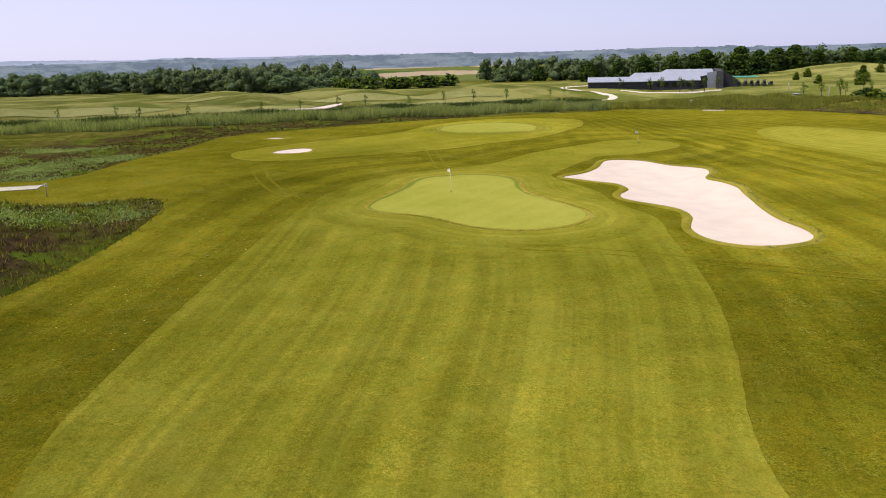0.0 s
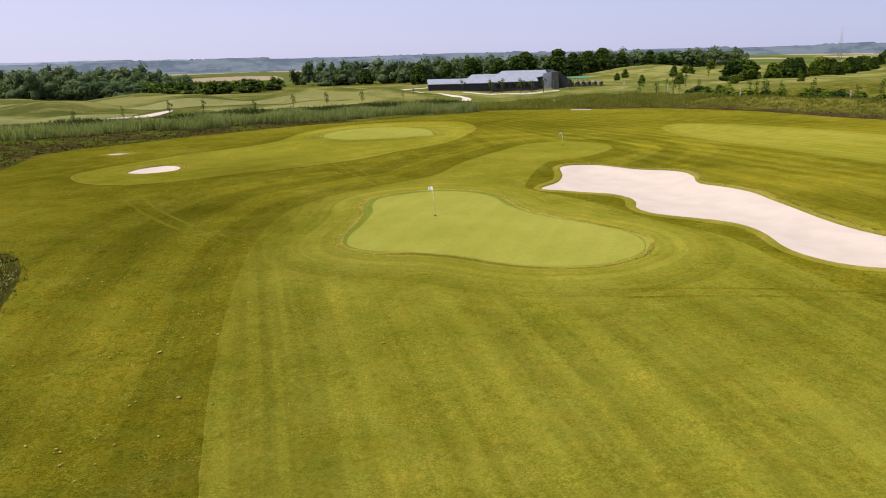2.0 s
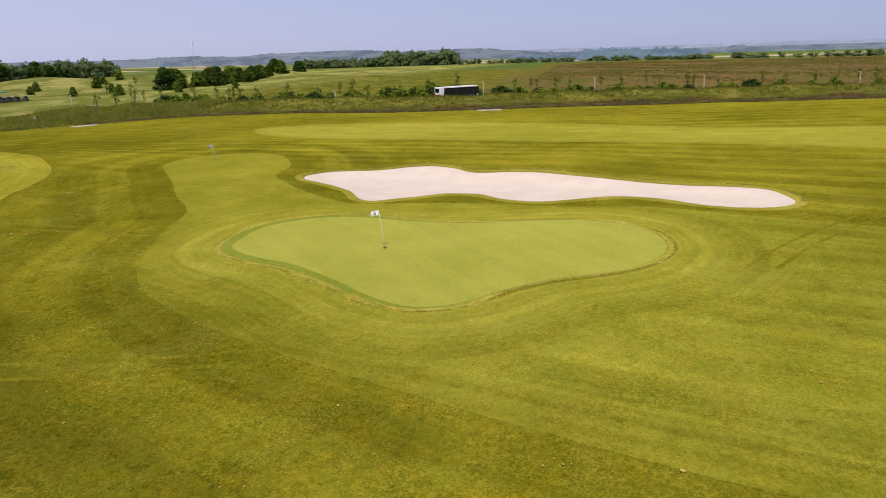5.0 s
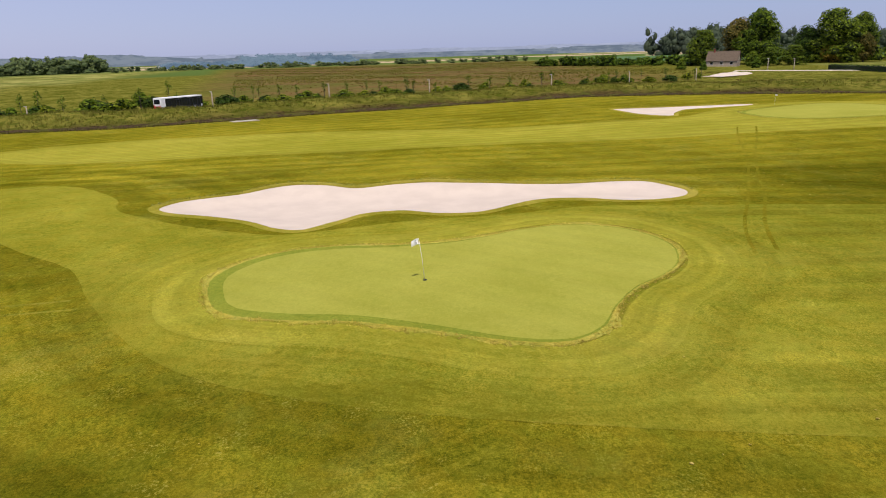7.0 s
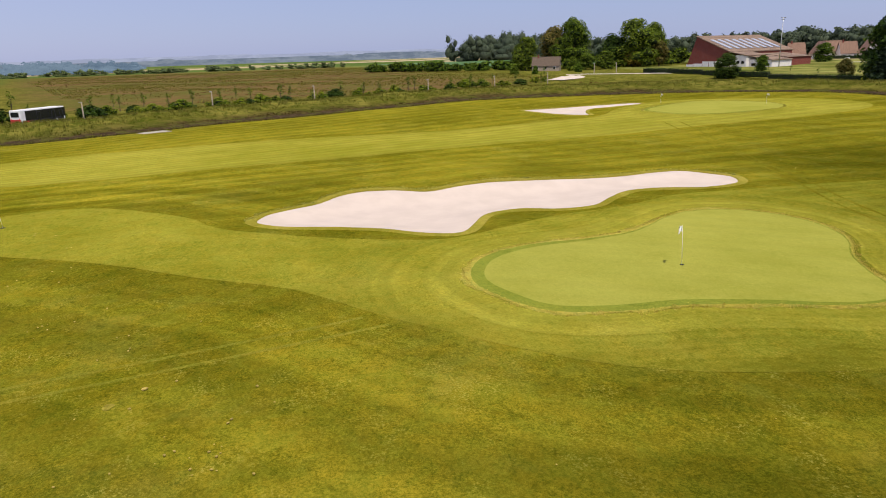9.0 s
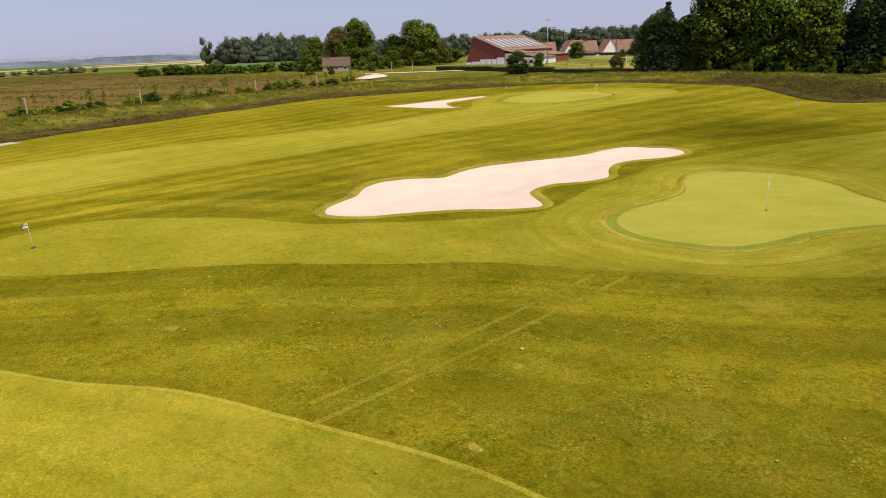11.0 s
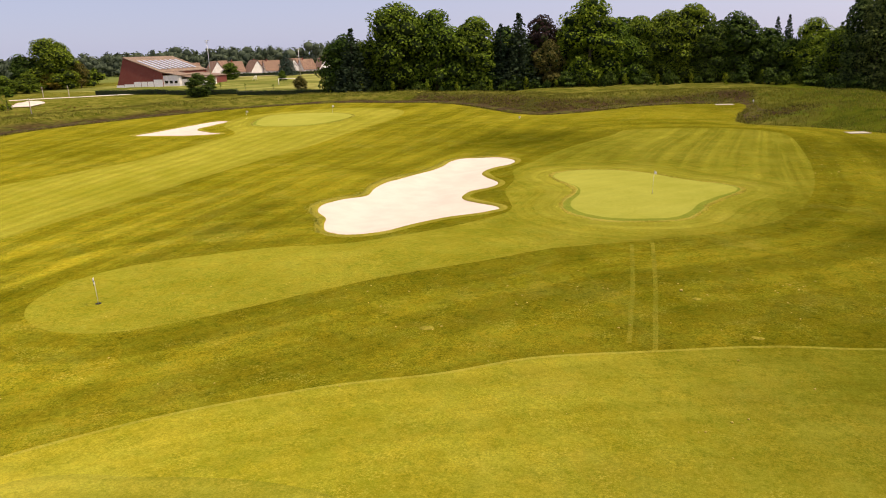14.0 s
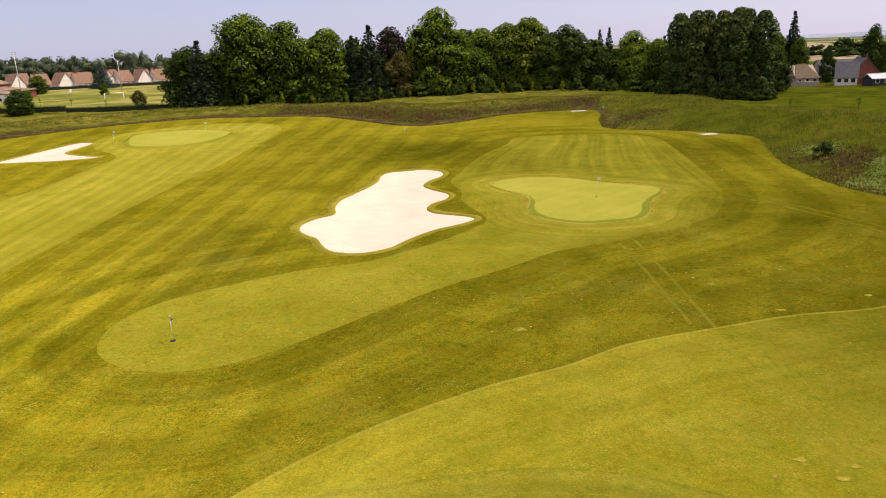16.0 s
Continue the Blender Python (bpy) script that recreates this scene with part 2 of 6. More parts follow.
def sand_material():
    p = Paint("bunker_sand", 0.95, spec=0.1)
    a, b = p.noise(0.5, 4), p.noise(14, 3, 0.7)
    rake = p.noise(1.0, 3, 0.5, p.stretch(9, 0.5, 1, radians(25)))
    col = p.mix(p.step(a, 0.3, 0.7), (0.55, 0.458, 0.380), (0.60, 0.503, 0.418))
    col = p.mix(p.calc("MULTIPLY", p.step(b, 0.55, 0.8), 0.25), col, (0.50, 0.40, 0.33))
    p.bump(p.calc("ADD", p.calc("MULTIPLY", rake, 0.7), p.calc("MULTIPLY", b, 0.4)), 0.22, 0.03)
    return p.done(col)


SAND = sand_material()


def wild_material():
    """The open land: long grass, heather, bare soil, far mown holes and fields, by zone."""
    p = Paint("open_land", 0.95, spec=0.0)
    p.b.inputs["Diffuse Roughness"].default_value = 1.0
    mid, small, fine = p.noise(0.12, 5, 0.65, warp=0.5), p.noise(0.9, 5, 0.7), p.noise(5, 3, 0.7)
    long_grass = p.mix(p.step(mid, 0.35, 0.65), (0.086, 0.088, 0.012), (0.178, 0.162, 0.030))
    long_grass = p.mix(p.calc("MULTIPLY", p.step(small, 0.5, 0.72), 0.65), long_grass, (0.215, 0.185, 0.035))
    long_grass = p.mix(p.calc("MULTIPLY", p.step(p.noise(0.5, 4, 0.7), 0.47, 0.62), 0.8), long_grass, (0.048, 0.064, 0.005))
    # darker, greener tone for the long grass in the west zone
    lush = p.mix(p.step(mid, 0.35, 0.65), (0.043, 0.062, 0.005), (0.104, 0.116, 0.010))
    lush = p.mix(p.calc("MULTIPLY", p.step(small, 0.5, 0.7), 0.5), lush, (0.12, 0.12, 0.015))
    long_grass = p.mix(p.attribute("west_dark"), long_grass, lush)
    heath = p.mix(p.step(small, 0.35, 0.68), (0.034, 0.023, 0.010), (0.085, 0.054, 0.024))
    heath = p.mix(p.calc("MULTIPLY", p.step(p.noise(0.16, 5, 0.7), 0.47, 0.58), p.calc("MULTIPLY_ADD", p.step(p.axis(0), -25, 0), -0.6, 0.9)), heath, (0.092, 0.132, 0.012))
    heath = p.mix(p.calc("MULTIPLY", p.step(fine, 0.6, 0.8), 0.4), heath, (0.15, 0.11, 0.055))
    rust = p.mix(p.step(p.noise(0.022, 8, 0.78, p.stretch(1, 0.5, 1), 0.8), 0.43, 0.55), (0.092, 0.088, 0.024), (0.150, 0.082, 0.042))
    rust = p.mix(p.calc("MULTIPLY", p.step(p.noise(0.09, 6, 0.78, warp=0.6), 0.48, 0.60), 0.7), rust, (0.085, 0.085, 0.022))
    rust = p.mix(p.calc("MULTIPLY", p.step(small, 0.5, 0.7), 0.4), rust, (0.09, 0.085, 0.02))
    mown = p.mix(p.step(p.noise(0.035, 6, 0.68, warp=0.5), 0.42, 0.58), (0.130, 0.146, 0.030), (0.270, 0.258, 0.078))
    mown = p.mix(p.calc("MULTIPLY", p.step(p.noise(0.028, 5, 0.65, p.stretch(0.7, 1.5, 1, radians(-20)), 0.5), 0.50, 0.57), 0.75), mown, (0.090, 0.104, 0.020))
    mown = p.mix(p.calc("MULTIPLY", p.step(p.noise(0.09, 4, 0.65), 0.5, 0.66), 0.5), mown, (0.24, 0.205, 0.055))
    wide = p.stretch(0.0045, 0.0016, 1, radians(40))
    tint = p.cells(1.0, wide)[0]
    field = p.mix(p.step(p.axis(0, tint), 0.3, 0.5), (0.075, 0.115, 0.028), (0.13, 0.15, 0.04))
    field = p.mix(p.step(p.axis(1, tint), 0.72, 0.76), field, (0.38, 0.30, 0.19))
    col = p.mix(p.attribute("heath"), long_grass, heath)
    col = p.mix(p.attribute("rust"), col, rust)
    col = p.mix(p.attribute("mown"), col, mown)
    col = p.mix(p.attribute("field"), col, field)
    p.bump(p.calc("ADD", p.calc("MULTIPLY", small, 0.8), p.calc("MULTIPLY", fine, 0.4)), 0.7, 0.3)
    return p.done(col)


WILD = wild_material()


def heath_material():
    p = Paint("heather_and_soil", 0.95, spec=0.0)
    a, b = p.noise(0.8, 5, 0.7), p.noise(5, 4, 0.75)
    col = p.mix(p.step(a, 0.35, 0.65), (0.040, 0.028, 0.014), (0.082, 0.055, 0.030))
    col = p.mix(p.calc("MULTIPLY", p.step(p.noise(0.22, 5, 0.75, warp=0.5), 0.48, 0.58), 0.9), col, (0.088, 0.086, 0.018))
    col = p.mix(p.calc("MULTIPLY", p.step(b, 0.55, 0.7), 0.4), col, (0.15, 0.105, 0.07))
    p.bump(p.calc("ADD", a, b), 0.8, 0.2)
    return p.done(col)


HEATH_SOIL = heath_material()


def leaf_material(name, dark, light, glowing=0.16, rough=0.75):
    p = Paint(name, rough, spec=0.08)
    f = p.calc("MULTIPLY_ADD", p.chance(True), 0.55, p.calc("MULTIPLY", p.noise(0.35, 3), 0.6))
    col = p.mix(p.step(f, 0.25, 0.85), dark, light)
    tint = p.mix(p.chance(), (0.75, 0.85, 0.8), (1.25, 1.12, 1.0))
    col = p.mix(1.0, col, tint, "MULTIPLY")
    m = p.done(col)
    glow = p.t.nodes.new("ShaderNodeBsdfTranslucent")
    p.put(glow.inputs["Color"], p.mix(1.0, col, (1.3, 1.4, 0.6), "MULTIPLY"))
    both = p.t.nodes.new("ShaderNodeMixShader")
    both.inputs[0].default_value = glowing
    p.t.links.new(p.b.outputs[0], both.inputs[1])
    p.t.links.new(glow.outputs[0], both.inputs[2])
    p.t.links.new(both.outputs[0], p.t.nodes["Material Output"].inputs["Surface"])
    return m


LEAF = leaf_material("broad_leaves", (0.024, 0.050, 0.005), (0.135, 0.195, 0.017), 0.10)
LEAF_DARK = leaf_material("dark_leaves", (0.014, 0.032, 0.006), (0.064, 0.104, 0.013), 0.08)
LEAF_LIGHT = leaf_material("bright_leaves", (0.052, 0.090, 0.006), (0.205, 0.250, 0.020), 0.12)
LEAF_COPPER = leaf_material("copper_leaves", (0.014, 0.010, 0.010), (0.040, 0.024, 0.022))
LEAF_BROWN = leaf_material("young_brown_leaves", (0.055, 0.055, 0.014), (0.150, 0.130, 0.035))
LEAF_YELLOW = leaf_material("golden_leaves", (0.13, 0.11, 0.015), (0.26, 0.20, 0.03))
NEEDLE = leaf_material("spruce_needles", (0.010, 0.022, 0.012), (0.034, 0.056, 0.028))
NEEDLE_BLUE = leaf_material("blue_spruce_needles", (0.030, 0.050, 0.042), (0.085, 0.115, 0.095))
REED = leaf_material("pale_reed_blades", (0.090, 0.125, 0.042), (0.31, 0.36, 0.17), 0.45)
RUSH = leaf_material("dark_rush_stems", (0.030, 0.052, 0.014), (0.085, 0.115, 0.030), 0.3)
TALL = leaf_material("tall_verge_grass", (0.11, 0.13, 0.022), (0.29, 0.29, 0.075), 0.45)
TUFT = leaf_material("long_grass_blades", (0.078, 0.084, 0.014), (0.20, 0.185, 0.050), 0.5)
HEATH = leaf_material("heather_sprigs", (0.036, 0.025, 0.008), (0.090, 0.058, 0.018), 0.45)
RUSTY = leaf_material("rusty_seed_stems", (0.085, 0.048, 0.018), (0.19, 0.105, 0.045), 0.45)
STRAW = leaf_material("straw_grass_blades", (0.26, 0.23, 0.045), (0.48, 0.40, 0.12), 0.5)
# pale, close tones: the softening of distance is put into the leaf colour
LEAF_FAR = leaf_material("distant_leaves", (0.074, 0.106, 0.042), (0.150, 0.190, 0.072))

# grey-green with the air's haze mixed into the base colour
LEAF_HAZY = leaf_material("hazy_dark_leaves", (0.046, 0.064, 0.044), (0.088, 0.112, 0.074))


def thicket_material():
    """Filling of far crowns: inner shade, softened by haze, is put into its colour."""
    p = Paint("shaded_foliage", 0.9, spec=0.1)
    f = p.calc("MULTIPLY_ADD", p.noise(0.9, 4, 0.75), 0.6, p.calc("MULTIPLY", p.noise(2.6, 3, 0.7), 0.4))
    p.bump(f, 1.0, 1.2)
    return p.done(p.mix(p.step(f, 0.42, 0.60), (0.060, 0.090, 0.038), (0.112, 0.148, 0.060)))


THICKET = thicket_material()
# near-black tone that paints the shade inside crowns
SHADE = leaf_material("crown_shade", (0.008, 0.016, 0.004), (0.022, 0.036, 0.008), 0.03)
POPLAR = leaf_material("poplar_leaves", (0.012, 0.026, 0.008), (0.115, 0.150, 0.040), 0.10)
WEED = leaf_material("green_weed_leaves", (0.14, 0.19, 0.055), (0.40, 0.45, 0.21), 0.45)


def plain(name, colour, rough=0.6, metal=0.0, vary=0.25, scale=2.0, spec=0.4):
    """A painted or raw surface with stains at two scales and a fine relief."""
    p = Paint(name, rough, metal, spec)
    f = p.calc("MULTIPLY_ADD", p.noise(scale, 4, 0.65), 0.65, p.calc("MULTIPLY", p.noise(scale * 9, 3, 0.7), 0.35))
    lo, hi = tuple(c * (1 - vary) for c in colour), tuple(min(1, c * (1 + vary)) for c in colour)
    p.bump(p.noise(scale * 14, 3), 0.15, 0.01)
    return p.done(p.mix(p.step(f, 0.3, 0.7), lo, hi))


def courses(name, a, b, joint, length, height, rough=0.85):
    """Walling or roofing in rows of pieces with darker joints."""
    p = Paint(name, rough, spec=0.2)
    n = p.t.nodes.new("ShaderNodeTexBrick")
    c = p.t.nodes.new("ShaderNodeCombineXYZ")
    p.put(c.inputs[0], p.calc("ADD", p.axis(0), p.axis(1)))
    p.put(c.inputs[1], p.axis(2))
    p.put(n.inputs["Vector"], c.outputs[0])
    n.inputs["Scale"].default_value = 1.0
    n.inputs["Brick Width"].default_value, n.inputs["Row Height"].default_value = length, height
    n.inputs["Mortar Size"].default_value = height * 0.08
    for key, v in (("Color1", a), ("Color2", b), ("Mortar", joint)):
        n.inputs[key].default_value = (*v, 1)
    col = p.mix(p.calc("MULTIPLY", p.step(p.noise(0.6, 5, 0.7), 0.4, 0.7), 0.4), n.outputs["Color"], tuple(x * 0.6 for x in a))
    p.bump(n.outputs["Fac"], -0.4, 0.02)
    return p.done(col)


BARK = plain("bark", (0.075, 0.058, 0.042), 0.9, vary=0.5, scale=3)
WHITE = plain("white_paint", (0.78, 0.77, 0.74), 0.45, vary=0.08)
RENDER_WHITE = plain("white_render", (0.74, 0.71, 0.66), 0.8, vary=0.12, scale=0.7)
BLACK = plain("black_plastic", (0.015, 0.015, 0.016), 0.45, vary=0.3)
CLADDING = courses("dark_weathered_boards", (0.105, 0.104, 0.108), (0.155, 0.150, 0.152), (0.045, 0.043, 0.046), 0.18, 3.0)
ZINC = plain("pale_zinc_sheet", (0.38, 0.40, 0.44), 0.42, 0.35, vary=0.12, scale=0.6)
BRICK = courses("red_brick", (0.235, 0.060, 0.042), (0.185, 0.048, 0.036), (0.20, 0.10, 0.08), 0.23, 0.075)
TILE = courses("clay_roof_tiles", (0.29, 0.180, 0.125), (0.225, 0.138, 0.096), (0.10, 0.055, 0.04), 0.25, 0.17)
ROOF_BROWN = courses("weathered_roof_sheets", (0.27, 0.19, 0.13), (0.22, 0.15, 0.105), (0.12, 0.08, 0.06), 3.0, 0.9)
SLATE = courses("slate_roof", (0.085, 0.088, 0.10), (0.115, 0.115, 0.125), (0.03, 0.03, 0.035), 0.3, 0.2)
THATCH = plain("thatch", (0.105, 0.076, 0.052), 0.95, vary=0.4, scale=3)
STONEWALL = courses("rubble_stone_wall", (0.42, 0.35, 0.26), (0.34, 0.28, 0.21), (0.25, 0.21, 0.16), 0.5, 0.28)
CONCRETE = plain("pale_concrete", (0.40, 0.36, 0.26), 0.9, vary=0.15)
GRAVEL = plain("pale_gravel", (0.62, 0.55, 0.44), 0.95, vary=0.18, scale=1.2)
ASPHALT = plain("asphalt", (0.060, 0.058, 0.056), 0.9, vary=0.25, scale=0.8)
METAL = plain("galvanised_steel", (0.45, 0.45, 0.44), 0.45, 0.6, vary=0.15)
WOODPOST = plain("grey_timber", (0.30, 0.25, 0.19), 0.85, vary=0.3, scale=4)
SKYLIGHT = plain("milky_skylight", (0.36, 0.39, 0.45), 0.35, vary=0.06)
RED = plain("red_paint", (0.45, 0.035, 0.030), 0.35, vary=0.1)
CANVAS = plain("green_canvas", (0.05, 0.22, 0.14), 0.8, vary=0.15)
RUBBER = plain("rubber", (0.018, 0.018, 0.018), 0.85)
STONE = plain("chalk_stone", (0.40, 0.30, 0.075), 0.95, vary=0.4, scale=4, spec=0.05)
HEDGE_CORE = plain("hedge_twigs", (0.018, 0.026, 0.010), 0.95, vary=0.4)
DRY = plain("dry_straw", (0.235, 0.200, 0.028), 0.95, vary=0.45, scale=4, spec=0.0)
HOLE = plain("hole_shade", (0.012, 0.012, 0.010), 0.9)
CROP = plain("growing_crop", (0.055, 0.125, 0.020), 0.9, vary=0.25, scale=0.05)


def glass():
    p = Paint("dark_window_glass", 0.06, spec=0.6)
    return p.done((0.012, 0.014, 0.018))


GLASS = glass()


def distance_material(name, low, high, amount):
    """Far land: the haze of kilometres of air is put into a glowing colour."""
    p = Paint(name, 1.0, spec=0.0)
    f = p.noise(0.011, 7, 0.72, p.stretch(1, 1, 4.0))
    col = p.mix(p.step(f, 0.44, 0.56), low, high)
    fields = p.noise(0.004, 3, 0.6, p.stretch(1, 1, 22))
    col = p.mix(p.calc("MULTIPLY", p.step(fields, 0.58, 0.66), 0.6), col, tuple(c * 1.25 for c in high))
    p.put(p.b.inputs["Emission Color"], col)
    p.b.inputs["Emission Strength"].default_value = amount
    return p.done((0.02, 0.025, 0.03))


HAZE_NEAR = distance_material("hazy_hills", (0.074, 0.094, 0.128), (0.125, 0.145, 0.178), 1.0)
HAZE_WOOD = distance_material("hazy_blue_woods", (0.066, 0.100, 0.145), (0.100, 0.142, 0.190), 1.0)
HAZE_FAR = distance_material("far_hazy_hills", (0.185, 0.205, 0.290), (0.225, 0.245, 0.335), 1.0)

# ---- plan: outlines in metres ----
from mathutils.geometry import delaunay_2d_cdt

COURSE = [(-76, 88), (-54, 83), (-47, 86.5), (-46, 99), (-43.5, 113), (-41, 130), (-28, 141), (-6.4, 155), (11, 160.5), (29.5, 168), (40, 177),
          (55, 176), (70, 163), (80, 145), (85, 124), (92, 105), (102, 90), (108, 75), (117, 55), (124, 40), (126, 20), (122, 2), (117, -13),
          (108, -28), (95, -38), (78, -40), (60, -36), (45, -21), (30, -8), (20, -15), (11, -29), (-3, -35.5), (-11, -34), (-8.5, -8), (-9.5, 5),
          (-20, 11), (-28.6, 17.6), (-30.7, 24), (-27.8, 41), (-27.0, 53), (-28, 65.5), (-32, 71), (-44, 68.5), (-76, 72)]
BUNKER = [(19.2, 89.8), (21.6, 88.9), (23.2, 86.6), (24.2, 84.7), (26.1, 82.9), (27.0, 80.6), (26.5, 78.2), (25.2, 75.4), (25.9, 72.4), (26.1, 69.3), (25.5, 66.0),
          (24.9, 61.5), (24.6, 57), (25.0, 53.4), (24.4, 50.9), (22.3, 49.3), (19.4, 48.9), (17.2, 50.6), (16.7, 54.0), (18.0, 57.8), (18.1, 60.5),
          (16.7, 62.9), (14.6, 65.6), (14.6, 68.3), (16, 71.1), (15.5, 73.8), (12.9, 75.7), (10.7, 77.5), (11.6, 79.4), (14.1, 81.8), (15.8, 85), (17.1, 88.3)]
GREEN_A = [(-2, 79.1), (0.7, 79.6), (3.1, 78.6), (4.5, 76.9), (5.1, 74.5), (5.0, 72), (5.2, 70), (5.7, 68.1), (6.9, 66), (8.8, 63.4), (9.9, 60.8), (9.5, 58.3),
           (7.9, 56.3), (5, 55.3), (2, 55.9), (-0.2, 57.2), (-2.4, 59.4), (-4.8, 61), (-7.3, 62.3), (-8.5, 64), (-8.1, 66.4), (-6.8, 69.2),
           (-5.5, 72.6), (-5, 75.5), (-4, 78)]
FAIRWAY_MAIN = [(8.5, 17), (9.4, 24), (11.4, 31), (13.2, 38.5), (14.2, 46), (14.6, 52), (15.2, 58), (13.4, 64), (12.6, 70), (10.8, 74.5), (9.6, 78.5),
                (11.2, 82.5), (14.4, 88), (18, 92.3), (22.5, 94.2), (26.5, 97.2), (30, 101), (31, 105), (29.5, 109), (26, 111), (22, 110.3),
                (18.5, 107), (14, 101.5), (10.5, 97.5), (7, 93.5), (3.5, 89), (-2, 85.5), (-7.4, 81.5), (-11, 77.5), (-13.6, 71), (-15.2, 62),
                (-16.2, 50), (-16.3, 39), (-16, 31), (-15.4, 24), (-13.5, 19), (-9, 15.5), (-3, 14), (4, 14.5)]
FAIRWAY_WEST = [(-33, 103), (-33, 110), (-24, 120), (-11, 127), (-5, 140), (4, 150), (17, 152), (23.5, 146), (22.3, 134), (18, 124.5), (13.4, 117.5),
                (8, 112.5), (3.5, 109.5), (0, 106.5), (-5, 104), (-10, 101.8), (-15, 100.5), (-23, 97), (-29, 98)]
GREEN_B = [(-3.6, 128.2), (-1.6, 133.5), (4, 137.8), (9.6, 136.8), (13, 132), (12.4, 124.8), (9.3, 123.2), (4, 122.0), (-1, 123.6)]
FAIRWAY_EAST = [(46, 104), (46, 112), (49.5, 121), (57, 124), (66, 113), (70, 98), (70.5, 80), (69.5, 64), (72, 45), (76, 30), (87, 19), (94.5, 5),
                (95, -10), (88, -22), (76, -25), (65, -18), (58.5, -3), (55, 20), (52, 45), (49.5, 72), (47, 92)]
GREEN_C = [(81, 16.5), (88.5, 3), (88.5, -5), (79, -8.5), (70, -3), (67.5, 6), (69.5, 15), (75, 18)]
BUNKER_EAST = [(94.8, 35), (96, 28), (96.5, 19), (96.5, 10.5), (92.3, 10.8), (91, 18), (89.8, 23.5), (84.5, 27.3), (79, 29.8), (82.5, 33), (89, 34.8)]
BUNKER_WEST = [(-28.3, 107.2), (-27, 110.8), (-24.8, 112.2), (-22.7, 110), (-23, 106.4), (-26.2, 105.2)]
BUNKER_SMALL = [(-34.0, 125.2), (-32, 126.6), (-30, 125.8), (-31.5, 124.4)]


def curve(points, step=0.7):
    """A smooth closed line through the points, in even steps."""
    p = np.array(points, float)
    out = []
    for i in range(len(p)):
        a, b, c, d = (p[(i + k) % len(p)] for k in (-1, 0, 1, 2))
        for s in np.arange(0, 1, 0.05):
            out.append(0.5 * (2 * b + (c - a) * s + (2 * a - 5 * b + 4 * c - d) * s * s + (3 * b - 3 * c + d - a) * s ** 3))
    out = np.array(out)
    gone = np.concatenate([[0], np.cumsum(np.linalg.norm(np.roll(out, -1, 0) - out, axis=1))])
    n = max(12, int(gone[-1] / step))
    at = np.arange(n) * gone[-1] / n
    closed = np.vstack([out, out[:1]])
    return np.stack([np.interp(at, gone, closed[:, k]) for k in (0, 1)], 1)


def grown(line, by):
    """The closed line moved outwards by so many metres."""
    ahead, back = np.roll(line, -1, 0), np.roll(line, 1, 0)
    t = ahead - back
    t /= np.linalg.norm(t, axis=1)[:, None]
    area = np.sum(line[:, 0] * ahead[:, 1] - ahead[:, 0] * line[:, 1])
    side = np.stack([t[:, 1], -t[:, 0]], 1) * (1 if area > 0 else -1)
    by = np.asarray(by)
    return line + side * (by[:, None] if by.ndim else by)


def inside(pts, line):
    x, y = pts[:, 0], pts[:, 1]
    hit = np.zeros(len(pts), bool)
    for (ax, ay), (bx, by) in zip(line, np.roll(line, -1, 0)):
        if ay == by:
            continue
        cross = ((ay > y) != (by > y)) & (x < (bx - ax) * (y - ay) / (by - ay) + ax)
        hit ^= cross
    return hit


def away(pts, line):
    """Metres from each point to the closed line."""
    best = np.full(len(pts), 1e9)
    for a, b in zip(line, np.roll(line, -1, 0)):
        ab = b - a
        s = np.clip(((pts - a) @ ab) / (ab @ ab + 1e-12), 0, 1)
        best = np.minimum(best, np.sum((pts - a - s[:, None] * ab) ** 2, 1))
    return np.sqrt(best)


def smooth(a, b, v):
    t = np.clip((np.asarray(v, float) - a) / (b - a), 0, 1)
    return t * t * (3 - 2 * t)


EDGE = curve(COURSE, 2.5)
SAND_LINES = [curve(BUNKER, 0.6), curve(BUNKER_EAST, 0.9), curve(BUNKER_WEST, 0.6), curve(BUNKER_SMALL, 0.5)]
SWELLS = [(0, 69, 13, 0.42), (12, 96, 9, 0.35), (-15, 48, 17, -0.32), (-26, 112, 12, -0.4), (57, 182, 22, -0.9), (34, 70, 9, 0.35),
          (36, 90, 10, 0.3), (-20, 88, 9, 0.3), (5, 131, 13, 0.75), (29.5, 80, 6, 0.3), (30, 68, 6, 0.3), (78, 4, 14, 0.45), (-5, 22, 12, 0.25), (58, 140, 14, 0.3), (40, 20, 12, 0.25)]
DUNES = [(-95, 205, 26, 2.0), (-62, 222, 22, 2.6), (-30, 232, 20, 2.4), (0, 240, 20, 2.6), (28, 246, 16, 2.0), (-120, 190, 25, 1.6), (-45, 252, 26, 2.6),
         (12, 262, 22, 2.4), (-80, 246, 22, 2.6), (160, 300, 30, 2.2), (220, 330, 36, 3), (280, 300, 40, 3), (200, 380, 50, 4), (330, 360, 50, 4),
         (250, 230, 35, 1.5), (-30, 200, 12, 1.1), (-70, 192, 12, 1.0)]


